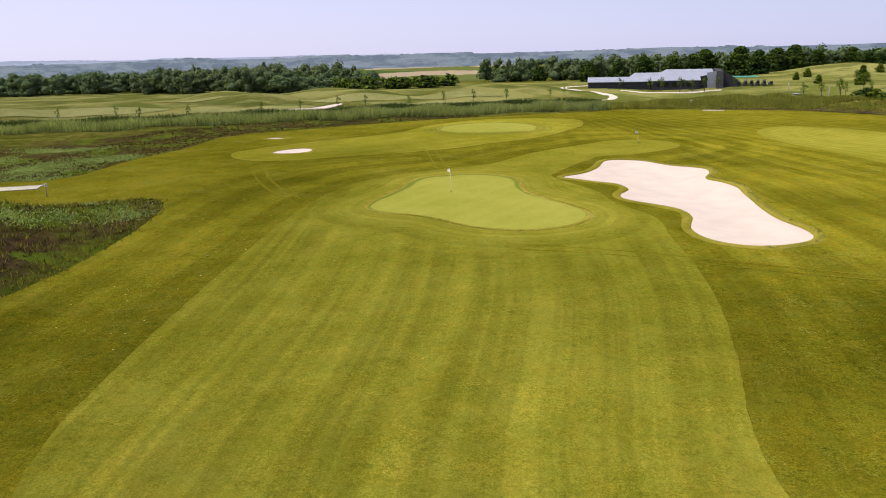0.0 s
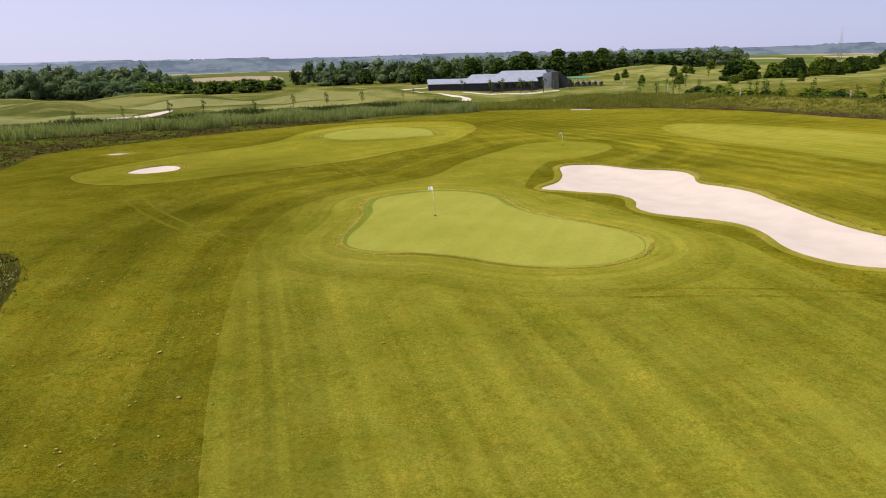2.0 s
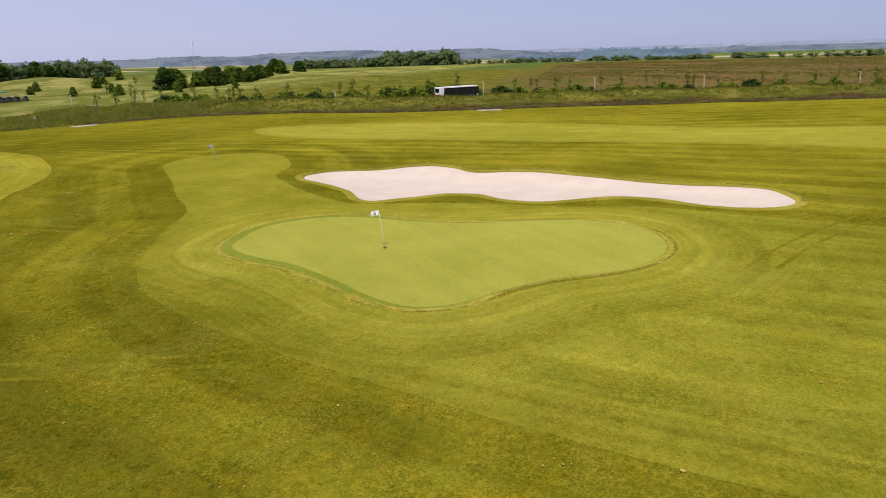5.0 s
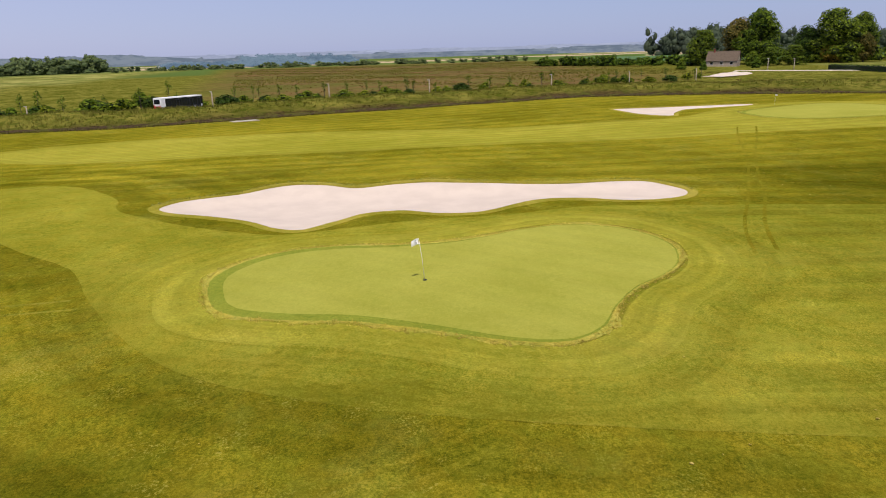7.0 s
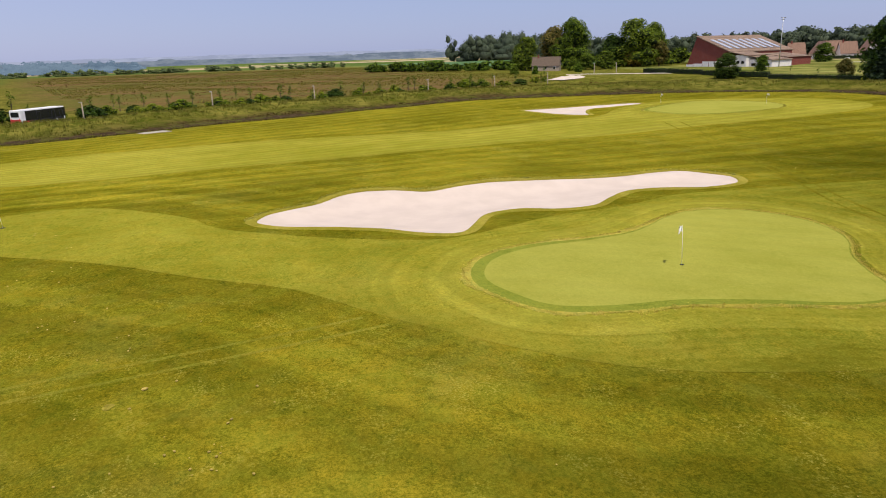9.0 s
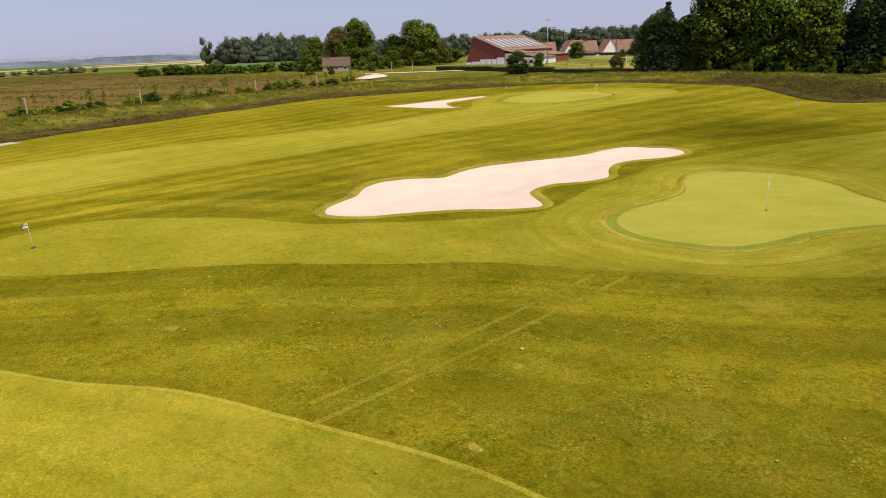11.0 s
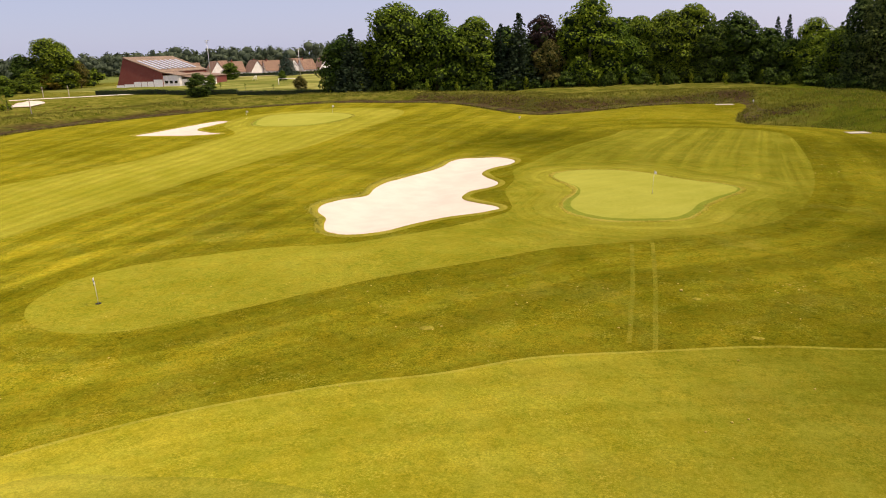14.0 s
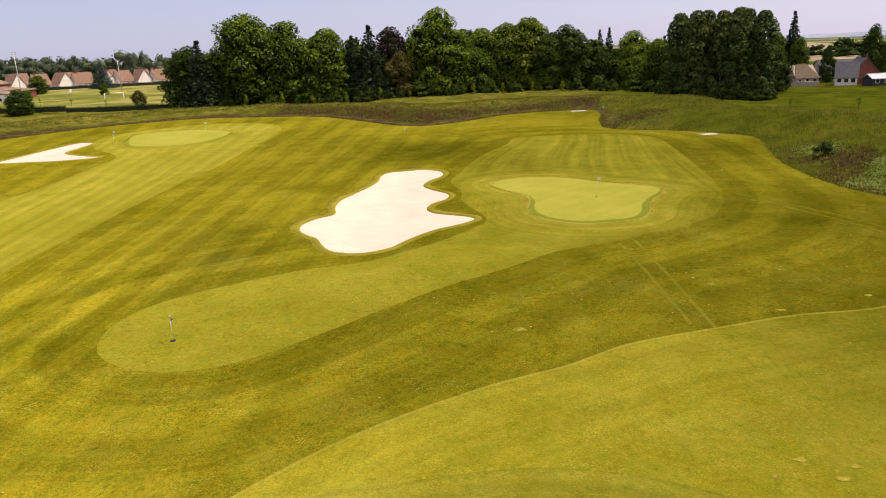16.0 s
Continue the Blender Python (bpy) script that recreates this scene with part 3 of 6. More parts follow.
def height(x, y):
    """The land's height, without the turf layers."""
    x, y = np.asarray(x, float), np.asarray(y, float)
    z = 0.06 * np.sin(x * 0.21 + 0.6) * np.cos(y * 0.17) + 0.05 * np.sin(x * 0.09 - y * 0.13)
    for cx, cy, r, h in SWELLS:
        z = z + h * np.exp(-((x - cx) ** 2 + (y - cy) ** 2) / (r * r))
    for cx, cy, r, h in DUNES:
        z = z + 1.25 * h * np.exp(-((x - cx) ** 2 + (y - cy) ** 2) / (r * r * 0.4))
    return z


def land(x, y):
    """The open land's height: the course, the bank round it, the valley beyond; and how far outside the course it is."""
    p = np.stack([np.ravel(x), np.ravel(y)], 1).astype(float)
    near = (np.abs(p[:, 0]) < 420) & (np.abs(p[:, 1]) < 480)
    d = np.full(len(p), 400.0)
    d[near] = away(p[near], EDGE) * np.where(inside(p[near], EDGE), -1, 1)
    x, y = p[:, 0], p[:, 1]
    z = height(x, y)
    north = smooth(0, 50, y - 0.5 * x - 75)
    west = smooth(20, 40, -x) * (1 - north)
    north = north * (1 - smooth(45, 68, x))
    amp = 1.85 * (1 - north) + 0.25 * north + 0.9 * west
    z = z + amp * smooth(1.5, 14, d) * (1 - (0.8 + 0.2 * west) * smooth(18, 38, d))
    z = z - (1.0 + 1.3 * smooth(132, 150, y)) * smooth(17, 26, d) * (1 - smooth(70, 110, d)) * (1 - north) * smooth(40, 70, x)
    z = z + 0.25 * smooth(1, 8, d) * np.sin(x * 0.33) * np.sin(y * 0.29) * (1 - smooth(60, 120, d))
    bearing = np.degrees(np.arctan2(x, y - 60))
    r = np.hypot(x, y - 60)
    sector = smooth(-110, -70, bearing) * (1 - smooth(12, 42, bearing))
    z = z - 20 * sector * smooth(260, 900, r) - 3.0 * smooth(700, 2500, r)
    z = z - 11 * smooth(30, 60, bearing) * (1 - smooth(105, 130, bearing)) * smooth(560, 1300, r)
    z = z - 0.14 * smooth(-1.0, 1.6, -d)
    z = np.where(d < -2, z - 1.1 * smooth(2, 6, -d), z)
    return z, d


def one_height(x, y):
    z, d = land([x], [y])
    return float(z[0] if d[0] > 0 else height(x, y) + 0.04)


def mesh_of(name, verts, faces, material, smooth_faces=True):
    me = bpy.data.meshes.new(name)
    verts = np.asarray(verts, np.float32)
    if isinstance(faces, np.ndarray):
        n, k = faces.shape
        me.vertices.add(len(verts))
        me.vertices.foreach_set("co", verts.ravel())
        me.loops.add(n * k)
        me.loops.foreach_set("vertex_index", faces.astype(np.int32).ravel())
        me.polygons.add(n)
        me.polygons.foreach_set("loop_start", np.arange(0, n * k, k, dtype=np.int32))
        me.update(calc_edges=True)
    else:
        me.from_pydata(verts.tolist(), [], faces)
    me.validate()
    if smooth_faces:
        me.polygons.foreach_set("use_smooth", np.ones(len(me.polygons), bool))
    me.materials.append(material)
    return me


def give(me, name, values):
    me.attributes.new(name, "FLOAT", "POINT").data.foreach_set("value", np.asarray(values, np.float32))


def part(name, me, parent, label=""):
    """Links one mesh as a part under a thing."""
    ob = new(name, me)
    ob.parent = parent
    return tagged(ob, label)


def passes(x, y):
    """Across the mower's way east of the long bunker: lanes that fan out towards the south."""
    wide = np.maximum(8.0, 12.8 + (100 - y) * 0.123)
    return (x - 31.6 + 0.0776 * (y - 100)) / wide * 18.0


def fairway_passes(x, y):
    """Across the mower's way on the main fairway, whose lanes follow its sides."""
    right = np.interp(y, [14, 24, 31, 38.5, 46, 60], [8, 9.4, 11.4, 13.2, 14.2, 15])
    return (x + 16) / (right + 16) * 27


def turf_patch(name, line, step, lift, material, holes=(), level=height, label="", category=""):
    """A sheet of turf that lies on the land inside a closed line."""
    lo, hi = line.min(0), line.max(0)
    gx, gy = np.meshgrid(np.arange(lo[0], hi[0], step), np.arange(lo[1], hi[1], step * 0.87))
    gx = gx + (np.arange(gx.shape[0]) % 2)[:, None] * step * 0.5
    grid = np.stack([gx.ravel(), gy.ravel()], 1)
    grid = grid[inside(grid, line)]
    keep = away(grid, line) > step * 0.45
    for h in holes:
        keep &= ~inside(grid, h) & (away(grid, h) > step * 0.45)
    grid = grid[keep]
    pts, edges = [], []
    for l in (line, *holes):
        s = len(pts)
        pts += [tuple(q) for q in l]
        edges += [(s + i, s + (i + 1) % len(l)) for i in range(len(l))]
    pts += [tuple(q) for q in grid]
    v, _, f, *_ = delaunay_2d_cdt([Vector(q) for q in pts], edges, [], 0, 1e-5)
    v = np.array([tuple(q) for q in v])
    f = np.array([q for q in f if len(q) == 3])
    mid = v[f].mean(1)
    ok = inside(mid, line)
    for h in holes:
        ok &= ~inside(mid, h)
    f = f[ok]
    a = np.cross(v[f[:, 1]] - v[f[:, 0]], v[f[:, 2]] - v[f[:, 0]])
    f[a < 0] = f[a < 0][:, ::-1]
    me = mesh_of(name, np.column_stack([v, level(v[:, 0], v[:, 1]) + lift]), f, material)
    rim = away(v, line)
    give(me, "edge_distance", rim)
    give(me, "ring", rim)
    give(me, "pass", passes(v[:, 0], v[:, 1]))
    return tagged(new(name, me), label, category, kind="structure")


# ---- the land ----
def steps(lo, hi, fine, reach):
    mid = np.arange(lo, hi + 0.1, fine)
    out = [hi]
    s = fine
    while out[-1] < reach:
        s *= 1.16
        out.append(out[-1] + s)
    below = [lo]
    s = fine
    while below[-1] > -reach:
        s *= 1.16
        below.append(below[-1] - s)
    return np.concatenate([np.array(below[1:])[::-1], mid, np.array(out[1:])])


def heath_mask(x, y, d):
    """Where heather and bare brown soil outweigh the long grass."""
    north = smooth(0, 50, y - 0.5 * x - 75)
    north = north * (1 - smooth(60, 85, x))
    wob = 3.5 * np.sin(x * 0.11 + 1) + 2.5 * np.sin(y * 0.15)
    near_edge = (1 - smooth(3.0, 5.0, d + wob * 0.3)) * (1 - north) * smooth(-20, 40, x)
    east = smooth(62, 80, x) * smooth(-30, -10, y) * (1 - smooth(95, 120, y)) * (d > 0) * (1 - smooth(5.5, 8.5, d + wob * 0.25))
    west = (x < 5) * smooth(90, 100, y + 0.35 * x + 40) * (1 - smooth(20, 34, d + wob)) * (d > 0)
    notch = smooth(24, 28, -x) * smooth(50, 58, y) * (y < 90) * (d > 0) * (1 - smooth(10, 18, d + wob))
    south = (y < 6) * (x > -12) * (x < 75) * (1 - smooth(10, 15, d + wob)) * (d > 0)
    south_west = (d > 0.5) * (np.exp(-((x + 16) / 6) ** 2 - ((y + 8) / 9) ** 2) + np.exp(-((x + 33) / 4) ** 2 - ((y - 47) / 11) ** 2))
    wet = np.exp(-((x + 95) / 26) ** 2 - ((y - 160 - 0.25 * (x + 95)) / 7) ** 2) * (d > 3)
    return np.clip(np.maximum.reduce([wet, near_edge * 0.9, east, west * 0.75, notch * 0.85, south, np.clip(south_west * 1.6, 0, 1)]), 0, 1)


def build_ground():
    xs, ys = steps(-130, 290, 2.6, 4300), steps(-150, 300, 2.6, 4300)
    X, Y = np.meshgrid(xs, ys)
    z, d = land(X, Y)
    x, y = X.ravel(), Y.ravel()
    n = len(xs)
    i = np.arange(len(ys) - 1)[:, None] * n + np.arange(n - 1)[None]
    f = np.stack([i, i + 1, i + 1 + n, i + n], -1).reshape(-1, 4)
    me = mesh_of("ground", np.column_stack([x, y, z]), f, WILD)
    give(me, "heath", heath_mask(x, y, d))
    rust = smooth(168, 195, x + 0.25 * (y - 60)) * (1 - smooth(540, 570, x)) * smooth(-40, 10, y) * (1 - smooth(-14, 14, y - 140 - 0.25 * (x - 200)))
    give(me, "rust", rust * 0.75)
    mown = smooth(5, 14, y - 0.21 * x - 176) * (1 - smooth(330, 380, y + 0.2 * x)) * (x < 130)
    far_east = smooth(205, 240, y - 0.10 * (x - 150)) * (x > 100) * (1 - smooth(620, 700, np.hypot(x, y)))
    pitch = (x > 120) * (x < 290) * (y < -100) * (y > -262)
    give(me, "mown", np.clip(np.maximum.reduce([mown, far_east, pitch * 1.0]), 0, 1))
    # full west of x = -26, gone north of y = 80
    give(me, "west_dark", smooth(8, 26, -x) * (1 - smooth(60, 80, y)))
    r = np.hypot(x, y - 60)
    give(me, "field", np.clip(smooth(400, 440, r) * (1 - mown) * (1 - far_east) * (1 - np.clip(2 * rust, 0, 1)), 0, 1))
    return tagged(new("ground", me), "rolling open land with long grass, heather and farm fields", "ground", kind="structure")


build_ground()


# darker (+) and lighter (-) patches: growth, and sheen of the nap as colour
GROWTH_SHEEN_SPOTS = [(45, 75, 16, -0.18), (50, 108, 14, -0.22), (-8, 97, 8, 0.10), (2, 99, 10, 0.14), (-10, 94, 9, 0.06), (16, 108, 8, 0.2), (28, 116, 12, -0.22), (37, 98, 11, -0.2), (-19, 28, 10, 0.15), (-21, 42, 9, 0.2), (20, 36, 9, 0.6), (17, 25, 8, 0.9), (26, 26, 9, 0.5), (32, 45, 9, 0.15), (10, -6, 20, -0.3), (42, -12, 25, -0.25), (30, 92, 7, 0.5), (33, 84, 5, 0.6), (31, 62, 5, 0.6),
              (-18, 80, 7, 0.45), (-25, 80, 8, 0.4), (-20, 92, 6, 0.1),  (-22, 34, 7, 0.3), (-12, 110, 4, 0.2),
              (-24, 70, 6, 0.5), (-20, 62, 5, 0.35), (40, 130, 14, 0.35), (60, 100, 6, 0.0)]
rough = turf_patch("rough", EDGE, 1.7, 0.0, ROUGH, [grown(l, 0.5) for l in SAND_LINES], label="mown rough grass of the golf course, patchy olive and straw", category="grass")
co = np.array([tuple(v.co) for v in rough.data.vertices])
# the same for the west fairway, sheen included
WEST_GROWTH_SHEEN = [(-11, 122, 9, -0.35), (-2, 111, 7, -0.15), (-18, 104, 12, 0.4), (-12, 105, 7, 0.3), (-12, 113, 9, 0.2), (0, 114, 6, 0.12), (8, 130, 13, -0.3), (0, 142, 12, -0.2)]
give(rough.data, "lane", away(co[:, :2], curve(FAIRWAY_MAIN, 1.0)))
rim = 0.42 * np.exp(-away(co[:, :2], curve(FAIRWAY_WEST, 1.0)) / 2.4) + 0.08 * np.exp(-away(co[:, :2], curve(FAIRWAY_MAIN, 1.0)) / 1.6) * smooth(78, 88, co[:, 1])
give(rough.data, "growth_sheen", np.clip(rim + sum(k * np.exp(-((co[:, 0] - a) ** 2 + (co[:, 1] - b) ** 2) / (r * r)) for a, b, r, k in GROWTH_SHEEN_SPOTS), -1, 1))
fair_main = curve(FAIRWAY_MAIN, 0.6)
fair_main = fair_main + np.random.default_rng(4).normal(0, 0.02, fair_main.shape)
main = turf_patch("fairway", fair_main, 1.1, 0.014, FAIRWAY, label="mown fairway with lengthwise mower stripes", category="fairway")
co = np.array([tuple(v.co) for v in main.data.vertices])
main.data.attributes["pass"].data.foreach_set("value", fairway_passes(co[:, 0], co[:, 1]).astype(np.float32))
main.data.attributes["ring"].data.foreach_set("value", away(co[:, :2], curve(GREEN_A)).astype(np.float32))
# tone along the fairway, partly the nap's sheen put into colour
give(main.data, "growth_sheen", 0.18 + 0.30 * smooth(-12, 4, co[:, 0]) * smooth(26, 34, co[:, 1]) * (1 - smooth(46, 58, co[:, 1])) - 0.14 * smooth(45, 92, co[:, 1]) + 0.24 * smooth(-7, 6, -co[:, 0]) * smooth(48, 60, co[:, 1]) + 0.06 * smooth(-4, 2, -co[:, 0]) * (1 - smooth(44, 60, co[:, 1])) + 0.15 * smooth(2, 14, co[:, 0]) * (1 - smooth(30, 60, co[:, 1])))
west = turf_patch("fairway", curve(FAIRWAY_WEST, 0.9), 1.3, 0.014, APPROACH, [grown(SAND_LINES[2], 0.5)], label="pale mown fairway leading to a green", category="fairway")
co = np.array([tuple(v.co) for v in west.data.vertices])
give(west.data, "growth_sheen", np.clip(sum(k * np.exp(-((co[:, 0] - a) ** 2 + (co[:, 1] - b) ** 2) / (r * r)) for a, b, r, k in WEST_GROWTH_SHEEN), -1, 1))
west_line = curve(FAIRWAY_WEST, 0.9)
turf_patch("fairway_edge", grown(west_line, 0.09), 0.9, 0.02, EDGING, [grown(west_line, -0.12)], label="narrow pale edge of longer grass along the fairway", category="fairway edge")
turf_patch("fairway", curve(FAIRWAY_EAST, 1.2), 1.7, 0.016, FAIRWAY_B, label="long bright fairway with straight mower lanes", category="fairway")
collars = []
for line, width in ((GREEN_A, 1.6), (GREEN_B, 1.4), (GREEN_C, 1.4)):
    g = curve(line, 0.35)
    n = len(g)
    rng = np.random.default_rng(len(line))
    bumps = np.convolve(np.tile(rng.normal(0, 0.28, n), 3), np.ones(7) / 5.5, "same")[n:2 * n]
    turf_patch("apron", grown(g, width + 1.6), 0.9, 0.019, APRON, [grown(g, width * 0.35)], label="ring of mown apron grass round the green", category="apron")
    lush = 0.06 + 0.62 * smooth(0.32, 0.88, (g[:, 1] - g[:, 1].min()) / np.ptp(g[:, 1]) - 0.25 * (g[:, 0] - g[:, 0].mean()) / np.ptp(g[:, 0])) + rng.uniform(0, 0.05, n)
    turf_patch("lush_strip", grown(g, lush), 0.6, 0.026, LUSH, [g], label="strip of darker lush grass round the green", category="collar")
    turf_patch("collar", grown(g, lush + 0.30 + 0.9 * bumps + rng.normal(0, 0.05, n)), 0.6, 0.029, COLLAR, [grown(g, lush)], label="dry straw-coloured edge of the green", category="collar")
    turf_patch("putting_green", g, 0.9, 0.024, GREEN, label="smooth bright putting green, closely mown", category="putting green")
    ring = grown(g, lush + 0.22 + 0.5 * bumps)
    q = ring[rng.integers(0, n, n * 9)] + rng.normal(0, 0.13, (n * 9, 2))
    collars.append((q[~inside(q, grown(g, lush * 0.8))], rng))


def build_bunker(line, deep, label, name="bunker"):
    """A sand hollow with a raised grassy lip that overhangs its edge."""
    rng = np.random.default_rng(len(line))
    root = tagged(new(name), label, "bunker", kind="structure")
    size = away(line.mean(0)[None], line)[0]

    def bowl(x, y):
        d = away(np.stack([x, y], 1), line)
        return height(x, y) - 0.06 - deep * smooth(0, 3.5, d) + 0.03 * np.sin(x * 1.3 + y * 0.4)

    sand = turf_patch("sand", line, 0.8 if size < 12 else 1.0, 0.0, SAND, level=bowl)
    del sand["kind"]
    sand.parent = root
    n = len(line)
    wave = np.convolve(np.tile(rng.normal(0, 0.5, n), 3), np.ones(4) / 4, "same")[n:2 * n]
    rows = []
    for out, up in ((-0.12, -0.075), (-0.05 + 0.06 * wave, 0.0), (0.10, 0.07 + 0.04 * wave), (0.34, 0.05 + 0.03 * wave), (0.68 + 0.15 * wave, 0.004)):
        q = grown(line, out if np.ndim(out) else np.full(n, out))
        rows.append(np.column_stack([q, height(q[:, 0], q[:, 1]) + up]))
    v = np.concatenate(rows)
    k, i = np.meshgrid(np.arange(len(rows) - 1), np.arange(n), indexing="ij")
    j = (i + 1) % n
    f = np.stack([k * n + i, k * n + j, (k + 1) * n + j, (k + 1) * n + i], -1).reshape(-1, 4)
    me = mesh_of("lip", v, f, LIP)
    give(me, "edge_distance", np.repeat(np.arange(len(rows)) * 0.4, n))
    part("lip", me, root, "dry yellowish grass lip")
    # tufts of longer, drier grass along the steeper eastern lip
    east = np.flatnonzero((grown(line, 1.0) - line)[:, 0] > -0.1)
    m = len(east) * 9
    q = grown(line, 0.45)[rng.choice(east, m)] + rng.normal(0, 0.22, (m, 2))
    q = q[~inside(q, grown(line, 0.08))]
    part("lip_grass", blades(np.column_stack([q, height(q[:, 0], q[:, 1]) + 0.05]), 0.065, 0.08, 3, STRAW, rng), root)["kind"] = "stuff"


def blades(at, tall, wide, count, material, rng, thin=1.0):
    """Tufts: each a few upright leaning blades."""
    n = len(at) * count
    base = np.repeat(at, count, 0) + np.column_stack([rng.normal(0, wide, (n, 2)), np.zeros(n)])
    a = rng.uniform(0, 2 * np.pi, n)
    side = np.column_stack([np.cos(a), np.sin(a), np.zeros(n)]) * (wide * rng.uniform(0.25, 0.6, n))[:, None]
    tall = np.repeat(tall, count) if np.ndim(tall) else tall
    lean = np.column_stack([rng.normal(0, 0.35, (n, 2)), np.ones(n)]) * (tall * rng.uniform(0.55, 1.3, n))[:, None]
    v = np.stack([base - side * thin, base + side * thin, base + lean + side * 0.25 * thin, base + lean - side * 0.25 * thin], 1).reshape(-1, 3)
    f = np.arange(n * 4).reshape(-1, 4)
    return mesh_of("blades", v, f, material, False)


for q, rng in collars:
    tagged(new("collar_grass", blades(np.column_stack([q, height(q[:, 0], q[:, 1]) + 0.02]), 0.042, 0.07, 3, STRAW, rng)), "dry straw tufts along the edge of the green", "grass", kind="stuff")
build_bunker(SAND_LINES[0], 0.35, "long curving sand bunker with pale raked sand and grassy lip")
build_bunker(SAND_LINES[1], 0.35, "far pale sand bunker shaped like a hook")
build_bunker(SAND_LINES[2], 0.25, "small oval sand bunker beside a fairway")
build_bunker(SAND_LINES[3], 0.15, "small sliver of bunker sand")


def ribbon(name, points, wide, lift, material, label, category, level=None, closed=False, part_of=None):
    """A strip that lies on the land along a line."""
    p = np.array(points, float)
    out = []
    for i in range(len(p) - 1):
        a, b, c, d = p[max(i - 1, 0)], p[i], p[i + 1], p[min(i + 2, len(p) - 1)]
        for s in np.linspace(0, 1, max(4, int(np.linalg.norm(c - b) / 1.2)), endpoint=False):
            out.append(0.5 * (2 * b + (c - a) * s + (2 * a - 5 * b + 4 * c - d) * s * s + (3 * b - 3 * c + d - a) * s ** 3))
    out = np.array(out + [p[-1]])
    t = np.gradient(out, axis=0)
    t /= np.linalg.norm(t, axis=1)[:, None] + 1e-9
    side = np.stack([-t[:, 1], t[:, 0]], 1)
    cols = []
    wob = np.random.default_rng(len(out)).normal(0, 0.06, (len(out), 2)) * min(wide, 1.5)
    for k, s in enumerate((-0.5, -0.2, 0.2, 0.5)):
        q = out + side * (s * wide + (wob[:, k // 2] if k in (0, 3) else np.zeros(len(out))))[:, None]
        z = (height(q[:, 0], q[:, 1]) if level is None else land(q[:, 0], q[:, 1])[0]) + lift
        cols.append(np.column_stack([q, z - (0.1 if k in (0, 3) and level is not None else 0)]))
    n = len(out)
    v = np.concatenate(cols)
    f = np.array([(k * n + i, k * n + i + 1, (k + 1) * n + i + 1, (k + 1) * n + i) for k in range(3) for i in range(n - 1)])[:, ::-1]
    return tagged(new(name, mesh_of(name, v, f, material)), label, category, kind="structure")


for a, b in (((-1.7, 86.5), (-3.8, 103.4)), ((-3.0, 85.6), (-5.1, 104.4))):
    ribbon("wheel_track", [a, ((a[0] + b[0]) / 2 - 0.1, (a[1] + b[1]) / 2), b], 0.26, 0.008, WORN_PALE, "pale wheel track pressed into the grass", "wheel track")
for off in (0, 1.6):
    ribbon("wheel_track", [(-26.9 + off, 95.5), (-26 + off, 89.2), (-23.2 + off * 0.9, 80.5), (-19.4 + off * 0.9, 72.5), (-16 + off * 0.8, 67.5)], 0.3, 0.008, WORN,
           "pale curved wheel track in the rough", "wheel track")
    ribbon("wheel_track", [(3.3 - off * 0.3, 49.8 + off * 0.9), (9 - off * 0.4, 47.8 + off), (18 - off * 0.5, 43.6 + off), (25 - off, 40.8 + off), (37 - off, 35.6 + off), (50, 29.5 + off * 1.4), (61, 24.5 + off * 1.6)], 0.24, 0.022, WORN, "pale wheel track crossing the rough", "wheel track")

for x, y, r in ((6.05, 104.9, 0.38), (-6.0, 118.8, 0.3), (-6.8, 117.9, 0.22), (-4.9, 117.6, 0.25), (-8.2, 118.2, 0.24), (-3.6, 118.9, 0.2), (-6.5, 96.4, 0.25), (-9.5, 101, 0.3), (-15.5, 98.4, 0.25)):
    a = np.linspace(0, 2 * math.pi, 9)[:-1]
    ring = [(x + r * (1 + 0.3 * math.sin(3 * w + x)) * math.cos(w), y + 0.7 * r * (1 + 0.3 * math.cos(2 * w + y)) * math.sin(w)) for w in a]
    turf_patch("bare_patch", curve(ring, 0.2), 0.3, 0.022 if y < 106 else 0.036, DRY, label="small bare straw-coloured patch in the turf", category="patch")

ribbon("cart_path", [(34, 194), (38, 200), (46, 217), (47, 235), (43, 255), (40, 275), (44, 290), (60, 300)], 2.6, 0.14, GRAVEL,
       "pale gravel cart path winding to the clubhouse", "path", level=1)
ribbon("cart_path", [(58, 262), (74, 258), (92, 257)], 3.0, 0.14, GRAVEL, "pale paved strip before the clubhouse", "path", level=1)
ribbon("road", [(103, 226), (104, 212), (108, 165), (118, 133), (130, 124.7), (143, 112), (150, 92), (156, 68), (166, 36), (172, 20)], 6.5, 0.12,
       ASPHALT, "grey asphalt road behind the grassy bank", "road", level=1)
# dark heather and bare soil where the bank begins
STRIP = grown(EDGE, 2.5)
go = [i for i in range(len(STRIP)) if STRIP[i, 0] > 62 or (STRIP[i, 1] < -2 and STRIP[i, 0] > -12)]
ribbon("heather_strip", STRIP[go], 3.4, 0.12, HEATH_SOIL, "strip of dark brown heather and soil along the bank", "heather", level=1)


